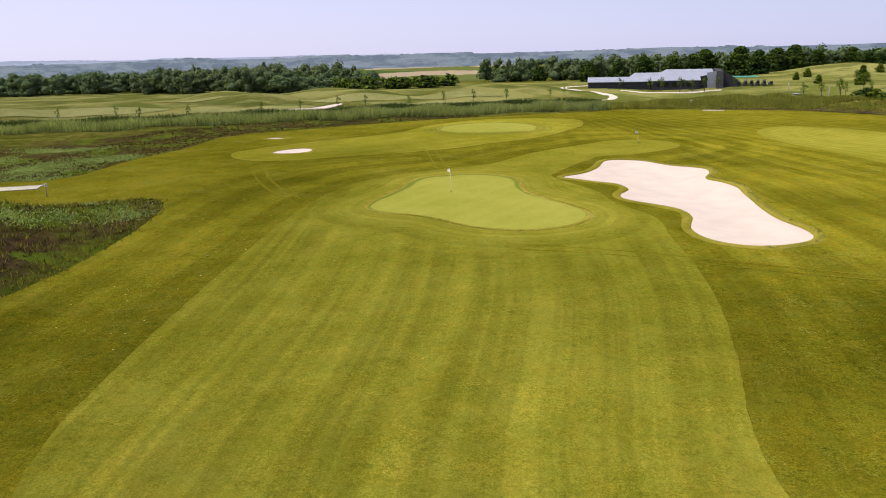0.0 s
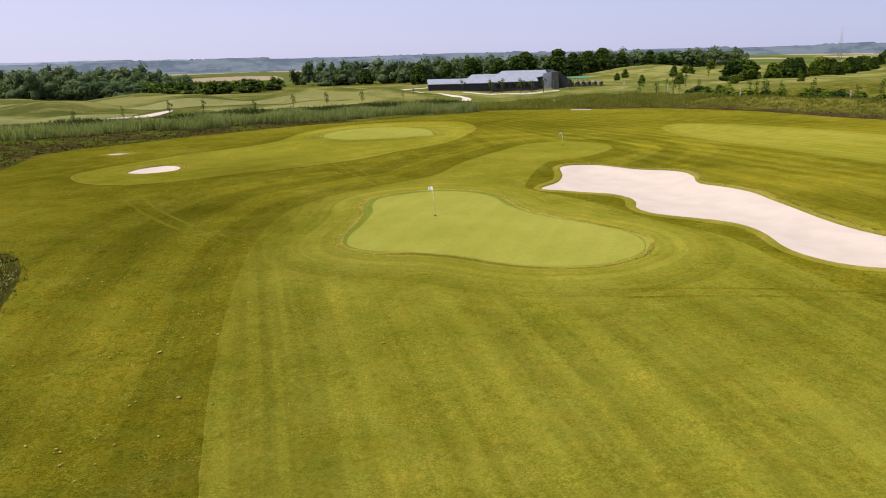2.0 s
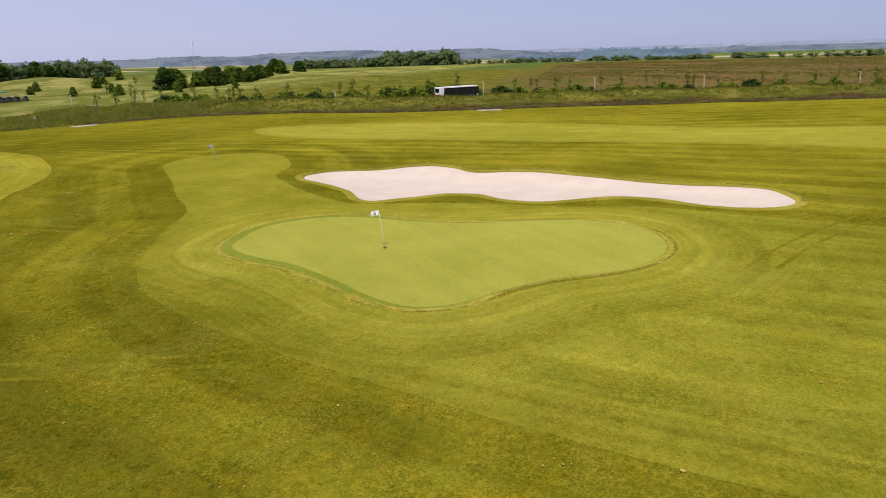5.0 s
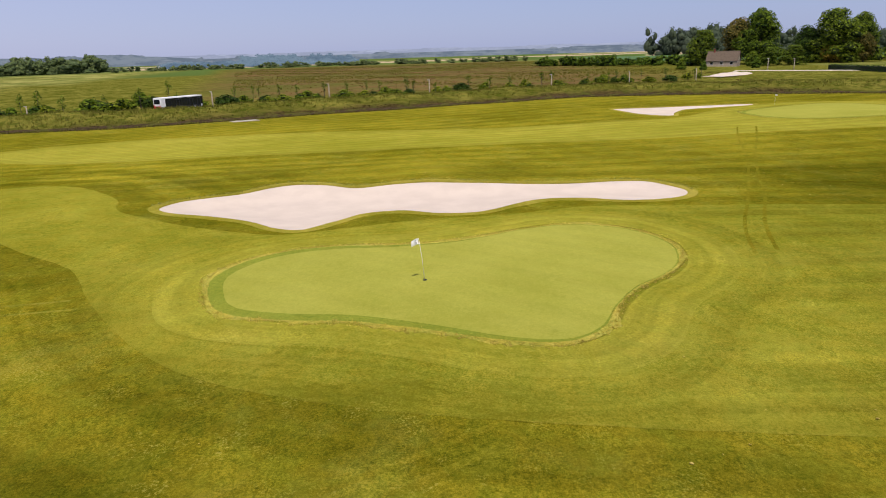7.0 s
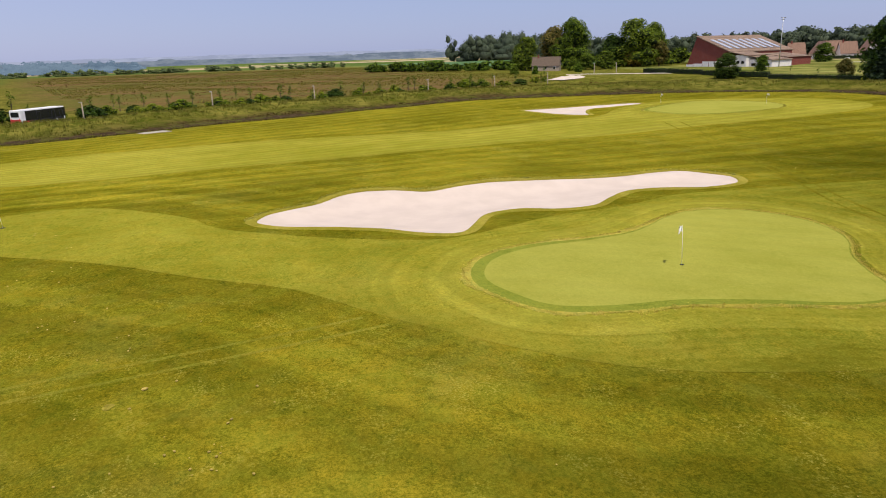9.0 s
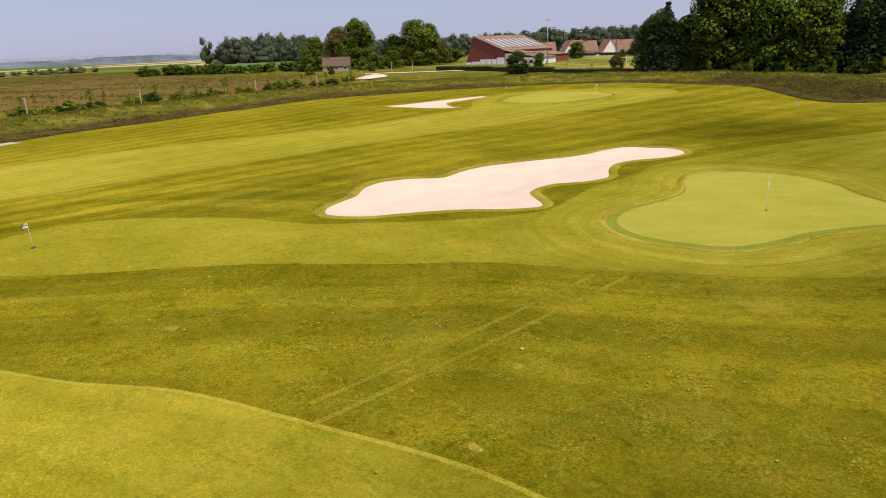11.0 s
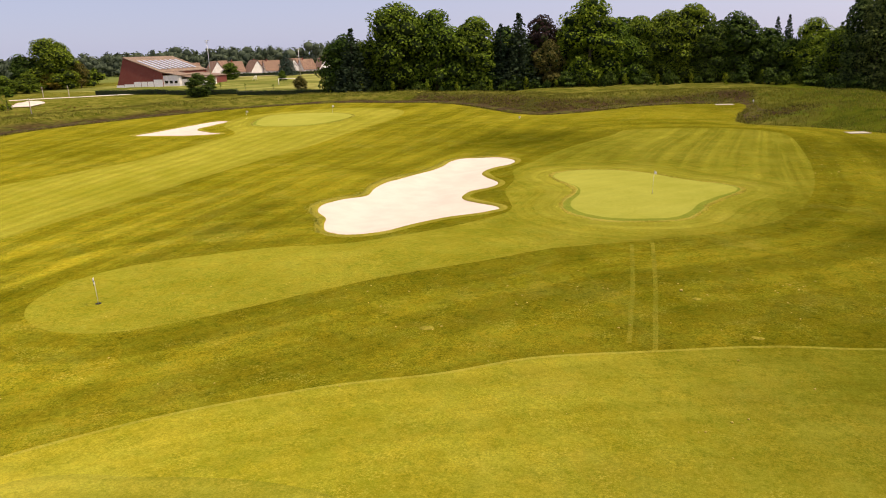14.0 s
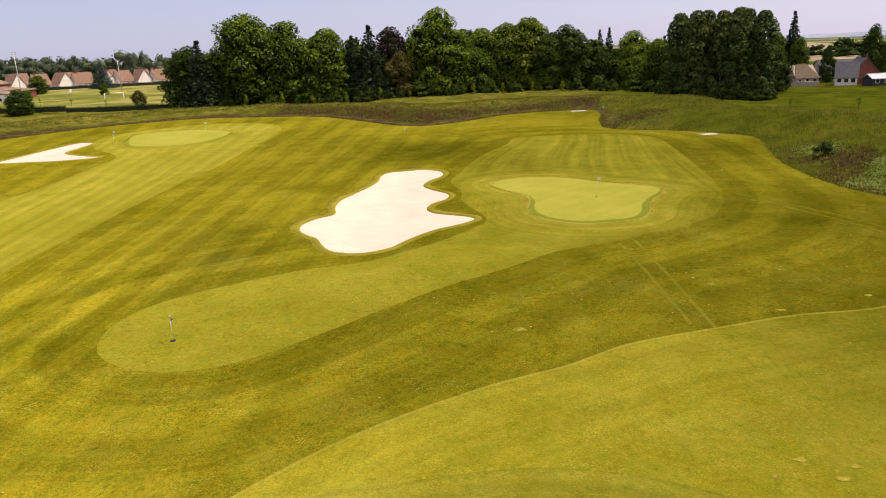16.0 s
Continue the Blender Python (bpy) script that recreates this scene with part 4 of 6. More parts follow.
# ---- trees and shrubs ----
def tube(points, radii, sides=7):
    p = np.array(points, float)
    v, f = [], []
    for i, (q, r) in enumerate(zip(p, radii)):
        t = p[min(i + 1, len(p) - 1)] - p[max(i - 1, 0)]
        t /= np.linalg.norm(t) + 1e-9
        a = np.cross(t, (0.3, 0.9, 0.1))
        a /= np.linalg.norm(a)
        b = np.cross(t, a)
        for k in range(sides):
            w = 2 * math.pi * k / sides
            v.append(q + r * (math.cos(w) * a + math.sin(w) * b))
    for i in range(len(p) - 1):
        for k in range(sides):
            m = (k + 1) % sides
            f.append((i * sides + k, i * sides + m, (i + 1) * sides + m, (i + 1) * sides + k))
    return np.array(v), np.array(f)


def joined(pieces):
    v, f, s = [], [], 0
    for a, b in pieces:
        v.append(a)
        f.append(b + s)
        s += len(a)
    return np.concatenate(v), np.concatenate(f)


def leaf_cloud(centres, normals, size, rng):
    """A kite-shaped leaf spray at each place."""
    n = len(centres)
    nm = normals + rng.normal(0, 0.42, (n, 3))
    nm /= np.linalg.norm(nm, axis=1)[:, None]
    a = np.cross(nm, rng.normal(0, 1, (n, 3)))
    a /= np.linalg.norm(a, axis=1)[:, None] + 1e-9
    b = np.cross(nm, a)
    s = (size * rng.uniform(0.55, 1.25, n))[:, None]
    v = np.stack([centres - a * s * 0.6, centres - b * s * 0.42 + nm * s * 0.1, centres + a * s * 0.7, centres + b * s * 0.42 + nm * s * 0.1], 1)
    return v.reshape(-1, 3), np.arange(n * 4).reshape(-1, 4)


def ball():
    """A coarse sphere of quads."""
    n, m = 6, 4
    a, b = np.meshgrid(np.arange(n) * 2 * np.pi / n, np.linspace(0.15, np.pi * 0.8, m))
    v = np.stack([np.cos(a) * np.sin(b), np.sin(a) * np.sin(b), np.cos(b)], -1).reshape(-1, 3)
    f = [(i * n + k, (i + 1) * n + k, (i + 1) * n + (k + 1) % n, i * n + (k + 1) % n) for i in range(m - 1) for k in range(n)]
    return v, np.array(f)


BALL, BALL_FACES = ball()


def on_lobes(lobes, n, rng, fill=0.12):
    """Places and outward directions on the outside of a set of round lobes (x, y, z, across, tall)."""
    L = np.array(lobes)
    w = L[:, 3] * L[:, 4]
    k = rng.choice(len(L), n * 3, p=w / w.sum())
    u = rng.normal(0, 1, (n * 3, 3))
    u[:, 2] += 0.25
    u /= np.linalg.norm(u, axis=1)[:, None]
    r = np.where(rng.random(n * 3) < fill, rng.uniform(0.6, 0.85, n * 3), rng.uniform(0.86, 1.10, n * 3))
    c = L[k, :3] + u * r[:, None] * np.stack([L[k, 3], L[k, 3], L[k, 4]], 1)
    buried = np.zeros(len(c), bool)
    for x, y, z, across, tall in L:
        buried |= ((c[:, 0] - x) ** 2 + (c[:, 1] - y) ** 2) / across ** 2 + ((c[:, 2] - z) / tall) ** 2 < 0.5
    keep = np.flatnonzero(~buried)[:n]
    return c[keep], u[keep]


def broad_lobes(h, r, foot, count, rng, pointed=0.0, skirt=0):
    out = [(0, 0, h * 0.6, r * 0.55, h * 0.26)]
    for _ in range(count):
        s = rng.random() ** 0.85
        z = foot + (h - foot) * (0.06 + 0.86 * s)
        wide = math.sin(math.pi * min(1, (0.16 + 0.84 * s) ** (0.85 + pointed))) ** 0.6
        a, q = rng.uniform(0, 2 * math.pi), r * wide * rng.uniform(0.35, 0.86)
        size = r * rng.uniform(0.24, 0.40)
        out.append((math.cos(a) * q, math.sin(a) * q, min(z, h - size * 0.8), size, size * rng.uniform(0.7, 1.0)))
    for _ in range(skirt):
        a, q = rng.uniform(0, 2 * math.pi), r * rng.uniform(0.4, 0.8)
        out.append((math.cos(a) * q, math.sin(a) * q, h * rng.uniform(0.05, 0.22), r * 0.3, r * 0.3))
    return out


def tree(kind, label, lobes, leaves, size, trunk_r, leaf, rng, category="tree", limbs=7, cored=0.64):
    root = tagged(new(kind), label, category)
    L = np.array(lobes)
    top = L[:, 2].max()
    pieces = [tube([(0, 0, -0.5), (0.05, 0, top * 0.25), (-0.08, 0.06, top * 0.55), (0, 0, top * 0.9)], [trunk_r * 1.35, trunk_r, trunk_r * 0.6, trunk_r * 0.12])]
    for i in rng.choice(len(L), min(limbs, len(L)), replace=False):
        z0 = max(0.12 * top, L[i, 2] * 0.55)
        pieces.append(tube([(0, 0, z0), L[i, :3] * (0.55, 0.55, 0) + (0, 0, (z0 + L[i, 2]) / 2), L[i, :3]], [trunk_r * 0.45, trunk_r * 0.25, trunk_r * 0.07], 5))
    part("trunk", mesh_of("trunk", *joined(pieces), BARK), root)
    c, u = on_lobes(lobes, leaves, rng)
    ok = c[:, 2] > 0.15
    leafy = leaf_cloud(c[ok], u[ok], size, rng)
    # solid balls in SHADE put the crown's inner darkness behind the leaves
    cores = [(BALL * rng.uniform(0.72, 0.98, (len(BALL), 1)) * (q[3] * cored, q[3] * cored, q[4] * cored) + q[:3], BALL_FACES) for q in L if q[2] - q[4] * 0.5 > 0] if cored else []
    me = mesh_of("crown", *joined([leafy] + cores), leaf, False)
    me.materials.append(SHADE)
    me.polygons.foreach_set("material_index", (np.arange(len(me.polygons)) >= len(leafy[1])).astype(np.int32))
    part("crown", me, root)
    return root


def conifer_lobes(h, r, rng, droop=0.25):
    out = []
    for z in np.arange(0.05 * h, 0.98 * h, h * 0.038):
        reach = r * (1 - z / h) ** 0.85 * rng.uniform(0.85, 1.12)
        k = max(3, int(9 * (1 - z / h) + 3))
        for a in np.linspace(0, 2 * math.pi, k, endpoint=False) + rng.uniform(0, 3):
            for s in (0.35, 0.7, 0.95):
                q = reach * s * rng.uniform(0.85, 1.1)
                out.append((math.cos(a) * q, math.sin(a) * q, max(0.3, z - droop * q), max(0.22, reach * 0.22), max(0.15, h * 0.018)))
    return out


rng = np.random.default_rng(7)
STOCK = {}


def stock(key, make):
    STOCK[key] = [make, None]


def plant(key, x, y, tall, wide=1.0, label="", sink=0.0, group=""):
    """Sets a tree of a kind from the stock at a place, at a height in metres."""
    kind, base, args = STOCK[key][0]
    if STOCK[key][1] is None:
        STOCK[key][1] = kind()
        src = STOCK[key][1]
        ob = src
    else:
        ob = copy_thing(STOCK[key][1], Matrix.Identity(4))
        for c in ob.children:
            c.matrix_basis = Matrix.Identity(4)
    s = tall / base
    ob.matrix_basis = pose(x, y, one_height(x, y) - sink, 0, 0, (x * 37.7 + y * 17.3) % 360) @ Matrix.Diagonal((s * wide, s * wide, s, 1))
    return tagged(ob, label, group=group)


stock("oak", (lambda: tree("broadleaf_tree", "tall broadleaf tree with a dense green crown", broad_lobes(20, 7.2, 1.5, 52, rng, 0, 8), 7200, 0.50, 0.42, LEAF, rng), 20, 0))
stock("lime", (lambda: tree("broadleaf_tree", "tall rounded tree with mid-green leaves", broad_lobes(20, 6.4, 1.0, 60, rng, 0.15, 12), 7000, 0.50, 0.4, LEAF, rng), 20, 0))
stock("bright", (lambda: tree("broadleaf_tree", "large rounded tree with bright yellow-green leaves", broad_lobes(20, 7.6, 1.0, 60, rng, 0, 10), 7400, 0.50, 0.42, LEAF_LIGHT, rng), 20, 0))
stock("airy", (lambda: tree("broadleaf_tree", "tall airy tree with feathery olive crown", broad_lobes(20, 7.4, 2.0, 85, rng, 0.1), 7400, 0.46, 0.4, LEAF, rng, limbs=12), 20, 0))
stock("dark", (lambda: tree("broadleaf_tree", "dense dark green tree leafy to the ground", broad_lobes(20, 6.6, 0.6, 56, rng, 0, 16), 6600, 0.51, 0.42, LEAF_DARK, rng), 20, 0))
stock("back", (lambda: tree("broadleaf_tree", "dark green tree deep in the wood", broad_lobes(20, 6.8, 0.6, 40, rng, 0, 10), 1900, 0.95, 0.42, LEAF_DARK, rng), 20, 0))
stock("copper", (lambda: tree("copper_beech", "copper beech with dark purple-brown leaves", broad_lobes(20, 5.6, 2, 44, rng), 4800, 0.55, 0.4, LEAF_COPPER, rng), 20, 0))
stock("brown", (lambda: tree("broadleaf_tree", "tree with brownish young leaves", broad_lobes(20, 7.0, 1.5, 48, rng), 5000, 0.58, 0.4, LEAF_BROWN, rng), 20, 0))
stock("spruce", (lambda: tree("spruce_tree", "dark conical spruce with drooping branches", conifer_lobes(20, 4.4, rng), 5200, 0.55, 0.32, NEEDLE, rng, "conifer", cored=0), 20, 0))
stock("blue", (lambda: tree("spruce_tree", "blue-grey spruce on the playing field's edge", conifer_lobes(20, 5.6, rng), 5600, 0.52, 0.35, NEEDLE_BLUE, rng, "conifer", cored=0), 20, 0))
stock("poplar", (lambda: tree("poplar_tree", "tall slim poplar with fluttering grey-green leaves", broad_lobes(24, 4.4, 0.3, 90, rng, 0.25, 24), 7600, 0.54, 0.34, POPLAR, rng, cored=0.34), 24, 0))
stock("mid", (lambda: tree("field_tree", "broadleaf tree in the middle distance", broad_lobes(12, 4.6, 0.4, 30, rng, 0, 10), 1800, 0.9, 0.28, LEAF_DARK, rng), 12, 0))
stock("mid_light", (lambda: tree("field_tree", "low green tree of a field hedgerow", broad_lobes(12, 5.0, 0.2, 30, rng, 0, 12), 1800, 0.9, 0.28, LEAF, rng), 12, 0))
stock("shrub", (lambda: tree("shrub", "green shrub standing among long grass", broad_lobes(2.4, 1.5, 0.1, 16, rng), 560, 0.26, 0.06, LEAF_LIGHT, rng, "shrub", 5), 2.4, 0))
stock("shrub_dark", (lambda: tree("shrub", "dense dark green shrub in grass", broad_lobes(2.4, 1.6, 0.05, 16, rng), 560, 0.26, 0.06, LEAF_DARK, rng, "shrub", 5), 2.4, 0))
stock("shrub_gold", (lambda: tree("shrub", "large golden-leaved bush in a garden", broad_lobes(6, 3.6, 0.1, 24, rng), 2200, 0.5, 0.12, LEAF_YELLOW, rng, "shrub", 5), 6, 0))
stock("young", (lambda: tree("young_tree", "slender young tree with light green leaves at the wood's edge", broad_lobes(5, 1.3, 0.3, 14, rng), 420, 0.36, 0.06, LEAF_LIGHT, rng, "young tree", 6, 0), 5, 0))
stock("sapling", (lambda: tree("sapling", "thin staked sapling with sparse leaves", [(0.1, 0, 1.9, 0.3, 0.4), (-0.15, 0.1, 2.5, 0.4, 0.45), (0.05, -0.1, 3.1, 0.25, 0.35)], 130, 0.17, 0.045, LEAF, rng, "sapling", 3, 0), 3.4, 0))

# the wood along the course: front row, then the trees behind it
WOOD = [("spruce", 110, -77, 20, 1.3), ("dark", 117, -84, 18, 1.0), ("airy", 98, -88, 26.5, 1.0), ("oak", 86, -92, 24, 0.95), ("lime", 75, -97, 22, 1.05),
        ("spruce", 66, -100, 20, 1.1), ("spruce", 60, -101, 22.5, 1.25), ("copper", 54, -111, 21.5, 1.1), ("brown", 50, -102, 14, 0.9), ("bright", 38, -110, 25.5, 1.0),
        ("oak", 28, -112, 17, 1.0), ("lime", 22, -118, 20, 1.0), ("airy", 14, -119, 21, 0.9), ("lime", 7, -119, 22.5, 1.0), ("dark", -7, -118, 19.5, 1.1),
        ("dark", 0, -115, 17, 0.9), ("spruce", -19.5, -134, 18.5, 0.8), ("spruce", -23, -136, 19, 0.75), ("bright", -29, -116, 17, 1.0), ("lime", -35, -95, 15, 1.0),
        ]
WOOD_BEHIND = [("back", x, y, h, 1.05) for x, y, h in ((104, -98, 22), (92, -104, 21), (80, -108, 20), (68, -112, 19), (44, -120, 21), (30, -126, 20), (14, -130, 19), (-2, -130, 18),
                                                      (-16, -124, 15), (-38, -112, 13))]
for key, x, y, h, w in WOOD + WOOD_BEHIND:
    plant(key, x, y, h * 1.13, w * 1.12, sink=0.6, group="wood beside the course")
for i in range(34):
    s = i / 33
    x = 120 - 158 * s
    y = np.interp(x, [-38, -8, 30, 60, 90, 120], [-104, -124, -120, -108, -97, -86]) + rng.uniform(-4, 3)
    plant(("back", "back", "lime", "back", "bright")[i * 7 % 5], x, y, rng.uniform(13, 18.5), rng.uniform(1.05, 1.35), sink=0.8, group="wood beside the course")
for x, y, h in ((-34, -62, 22), (-37.5, -58, 22.5), (-41, -60.5, 23), (-44, -56.5, 22.5), (-47.5, -55, 23), (-50.5, -58, 22.5), (-53.5, -54, 22), (-40, -66, 21), (-48, -64, 22)):
    plant("poplar", x, y, h + 0.8, 1.0, group="poplars beside the course")
for key, x, y, h, w in (("dark", -63, -72, 12, 1.0), ("spruce", -84, -124, 24, 0.9), ("airy", -84, -116, 15, 0.55), ("lime", -60, -80, 13.5, 0.8), ("dark", -60, -74, 9, 1.1), ("dark", -92, -113, 12, 0.65), ("lime", -78, -122, 17, 0.7),
                        ("dark", -126, -160, 18.5, 0.7), ("oak", -131, -158, 13, 0.8)):
    plant(key, x, y, h, w)
# undergrowth along the wood's foot
for i in range(46):
    s = i / 45
    x = 116 - 150 * s
    y = np.interp(x, [-34, -8, 30, 60, 90, 118], [-88, -110, -104, -94, -83, -73])
    plant("young" if i % 3 == 0 else "shrub_dark", x + rng.uniform(-1, 1), y + (2.5 if i % 3 == 0 else 0) + rng.uniform(-1.5, 1.5), rng.uniform(2.6, 5.8), rng.uniform(0.7, 1.2), sink=0.3)

for i in range(16):
    plant("shrub_dark", -30 - 1.7 * i + rng.uniform(-1, 1), -57 + 0.35 * i + rng.uniform(-1.5, 1.0), rng.uniform(3.0, 5.0), rng.uniform(0.9, 1.3), sink=0.4)
# trees, village and farm to the east
for key, x, y, h, w in (("oak", 308, -90, 24, 1.25), ("lime", 316, -93, 26, 0.8), ("brown", 322, -86, 21.5, 1.3), ("oak", 306, -62, 16.5, 1.2), ("oak", 301, -121.5, 24, 1.45), ("dark", 308, -112, 17, 1.3),
                        ("airy", 325, -149, 23, 0.9), ("dark", 318, -134, 17, 1.3), ("brown", 293, -131, 13, 1.0), ("oak", 285, -84, 8, 1.7), ("oak", 282, -93, 8.6, 1.8), ("dark", 173, -75, 8.5, 1.5),
                        ("lime", 259.5, -204, 9.5, 1.7), ("lime", 196, -110, 6.0, 1.4), ("oak", 208, -180, 5.2, 1.2)):
    plant(key, x, y, h, w)
for x, y, h in ((266, -38, 4.6), (261, -67, 4.2), (257, -44, 3.6), (279, -74, 6.5)):
    plant("mid_light", x, y, h, 1.1)
plant("blue", 256, -256, 15.8, 1.7)
plant("brown", 140, -91, 6.5, 1.2)
plant("shrub_gold", 300, -119, 8.0, 1.1)
# clump beside the road, and trees about the clubhouse
for i in range(34):
    s = i / 33
    plant("mid_light" if i % 2 else "mid", 168 + 140 * s + rng.uniform(-4, 4), 262 + 40 * s + rng.uniform(-5, 7), rng.uniform(6.8, 9.0) - 2.0 * s, rng.uniform(1.1, 1.5), sink=0.8, group="clump of field trees")
for i in range(14):
    s = i / 13
    plant("mid", 60 + 175 * s + rng.uniform(-5, 5), 330 + 85 * s + rng.uniform(-8, 8), rng.uniform(9, 13) + (2 if 0.2 < s < 0.6 else 0), 1.25, sink=1, group="trees behind the clubhouse")
for i in range(5):
    plant("mid", 30 + 11 * i + rng.uniform(-2, 2), 370 + 4 * i, rng.uniform(7, 11), 1.2, sink=1, group="trees behind the clubhouse")
for x, y, h in ((58, 262, 4.2), (68, 261, 4.6), (72, 260, 5.2), (78, 257.5, 5.4), (82, 257, 4.6), (86, 256, 5.0), (91, 257, 4.4), (97, 258, 4.0)):
    plant("sapling", x, y, h, 1.9, label="young tree with thin foliage before the clubhouse", group="young trees before the clubhouse")
# bushes and young trees scattered over the links beside the clubhouse
for x, y, h in ((118, 211, 3.4), (121, 206, 3.8), (125, 209, 3.0), (128, 262, 3.2), (136, 250, 3.6), (148, 268, 3.4), (156, 285, 4.2), (171, 300, 3.6), (150, 238, 3.0), (163, 252, 3.2), (186, 318, 4.0), (142, 300, 3.4),
                (198, 262, 3.2), (205, 330, 4.4), (176, 236, 2.8), (134, 292, 3.0)):
    plant("mid_light", x, y, h, 1.15, label="rounded bush scattered over the pale links", group="bushes on the links")
for x, y, h in ((104, 222, 4.6), (108, 219, 5.0), (112, 216, 5.4), (132, 240, 4.4), (141, 262, 4.6), (122, 236, 4.2), (166, 276, 4.6), (180, 280, 4.8)):
    plant("sapling", x, y, h, 1.6, group="saplings on the links")

# verge shrubs and saplings between bank and road
for i in range(72):
    s = i / 71
    x = np.interp(s, [0, 0.35, 0.7, 1], [100, 124, 150, 190])
    y = np.interp(s, [0, 0.35, 0.7, 1], [205, 140, 66, -20])
    x, y = x + rng.uniform(7, 16), y + rng.uniform(-3, 3)
    plant("shrub" if i % 4 else "shrub_dark", x, y, rng.uniform(1.7, 3.0) + (1.1 if y > 132 else 0), rng.uniform(1.1, 2.0), group="verge shrubs")
for i in range(42):
    s = i / 41
    x = np.interp(s, [0, 0.35, 0.7, 1], [104, 128, 152, 195]) + rng.uniform(4, 22)
    y = np.interp(s, [0, 0.35, 0.7, 1], [215, 140, 66, -25]) + rng.uniform(-3, 3)
    plant("sapling", x, y, rng.uniform(3.2, 5.0) + (1.3 if y > 132 else 0), rng.uniform(0.9, 1.4), group="verge saplings")
for x, y, h in ((-92, 165, 3.6), (-80, 168, 3.4), (-70, 158, 3.6), (-60, 160, 4.0), (-48, 176, 3.4), (-40, 183, 3.4), (-31, 186, 4.0), (-24, 187, 3.8), (-13, 190, 3.6), (-4, 193, 4.0),
                (4, 195, 4.2), (13, 198, 4.4), (27, 215, 3.2), (33, 228, 3.0), (-105, 160, 3.4)):
    plant("sapling", x, y, h, 1.2, group="saplings on the next hole")
for x, y, h in ((-32.6, 45.4, 1.9), (-106, 152, 3.0), (-100, 155, 2.4)):
    plant("shrub_dark", x, y, h, 1.1)
for x, y in ((-63, -18), (-72, -24), (130, -88), (142, -93), (156, -97), (172, -101), (188, -106), (-50, -20)):
    plant("sapling", x, y, 3.0, 1.2)


def far_wood(name, spots, tall, wide, label, leaf, each=130, size=1.7, category="wood"):
    """A wood too far to count: many rounded crowns of leaf sprays about solid tinted cores."""
    rr = np.random.default_rng(len(spots))
    C, U, cores = [], [], []
    for x, y in spots:
        r, h = wide * rr.uniform(0.7, 1.4), tall * rr.uniform(0.62, 1.15)
        z = one_height(x, y)
        lobes = [(x + rr.normal(0, r * 0.35), y + rr.normal(0, r * 0.35), z + h * (0.12 + 0.67 * (k + rr.random()) / 6), r * rr.uniform(0.45, 0.75) * (1.1 - 0.08 * k), h * rr.uniform(0.16, 0.25)) for k in range(6)]
        for lx, ly, lz, lw, lh in lobes:
            w = BALL * rr.uniform(0.7, 0.98, (len(BALL), 1))
            cores.append((w * (lw * 0.86, lw * 0.86, lh * 0.86) + (lx, ly, lz), BALL_FACES))
        c, u = on_lobes(lobes, each, rr, 0.0)
        ok = u[:, 2] > -0.45
        C.append(c[ok])
        U.append(u[ok])
    C, U = np.concatenate(C), np.concatenate(U)
    leaves = leaf_cloud(C, U, size, rr)
    me = mesh_of(name, *joined([leaves] + cores), leaf, False)
    # SHADE and THICKET cores carry the crowns' inner shade as colour
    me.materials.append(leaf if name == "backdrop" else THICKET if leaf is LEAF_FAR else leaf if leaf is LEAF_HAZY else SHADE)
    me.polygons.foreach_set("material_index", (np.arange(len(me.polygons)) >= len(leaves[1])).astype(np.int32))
    return tagged(new(name, me), label, category, kind="structure" if name == "backdrop" else "stuff")


rs = np.random.default_rng(3)


def band(a, b, depth, n):
    s, q = rs.random(n), rs.random(n)
    a, b = np.array(a, float), np.array(b, float)
    d = (b - a) / np.linalg.norm(b - a)
    side = np.array([-d[1], d[0]])
    return a + (b - a) * s[:, None] + side * (q * depth)[:, None]


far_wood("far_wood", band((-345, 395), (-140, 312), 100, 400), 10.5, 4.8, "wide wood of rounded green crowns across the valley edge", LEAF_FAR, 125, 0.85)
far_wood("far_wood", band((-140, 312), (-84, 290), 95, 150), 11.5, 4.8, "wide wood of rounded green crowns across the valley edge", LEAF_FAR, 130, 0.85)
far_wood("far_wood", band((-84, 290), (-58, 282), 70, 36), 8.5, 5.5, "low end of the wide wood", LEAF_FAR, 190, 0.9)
far_wood("far_wood", band((-52, 292), (2, 318), 22, 40), 5.0, 4.2, "low belt of green crowns beyond the course", LEAF, 170, 0.85)
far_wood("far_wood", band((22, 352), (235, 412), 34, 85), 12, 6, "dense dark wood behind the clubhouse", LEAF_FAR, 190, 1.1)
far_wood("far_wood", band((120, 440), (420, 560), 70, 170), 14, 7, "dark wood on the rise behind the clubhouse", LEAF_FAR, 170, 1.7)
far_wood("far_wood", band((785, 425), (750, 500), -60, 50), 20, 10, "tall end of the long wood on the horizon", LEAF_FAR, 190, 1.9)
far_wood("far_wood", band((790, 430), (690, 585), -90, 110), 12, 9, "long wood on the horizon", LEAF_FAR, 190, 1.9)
far_wood("far_wood", band((815, -258), (920, -420), 80, 90), 34, 12, "dark wood beyond the village", LEAF_HAZY, 170, 1.9)
far_wood("far_wood", band((400, -400), (760, -300), 70, 130), 18, 9, "dark wood beyond the village", LEAF_HAZY, 170, 2.2)
far_wood("far_wood", band((32, 722), (72, 716), 12, 7), 17, 8, "lone tall trees in the valley", LEAF_DARK, 200, 1.8)
far_wood("far_wood", band((230, 520), (330, 520), 30, 26), 14, 7, "dark copse on the rise", LEAF_DARK, 130, 1.8)
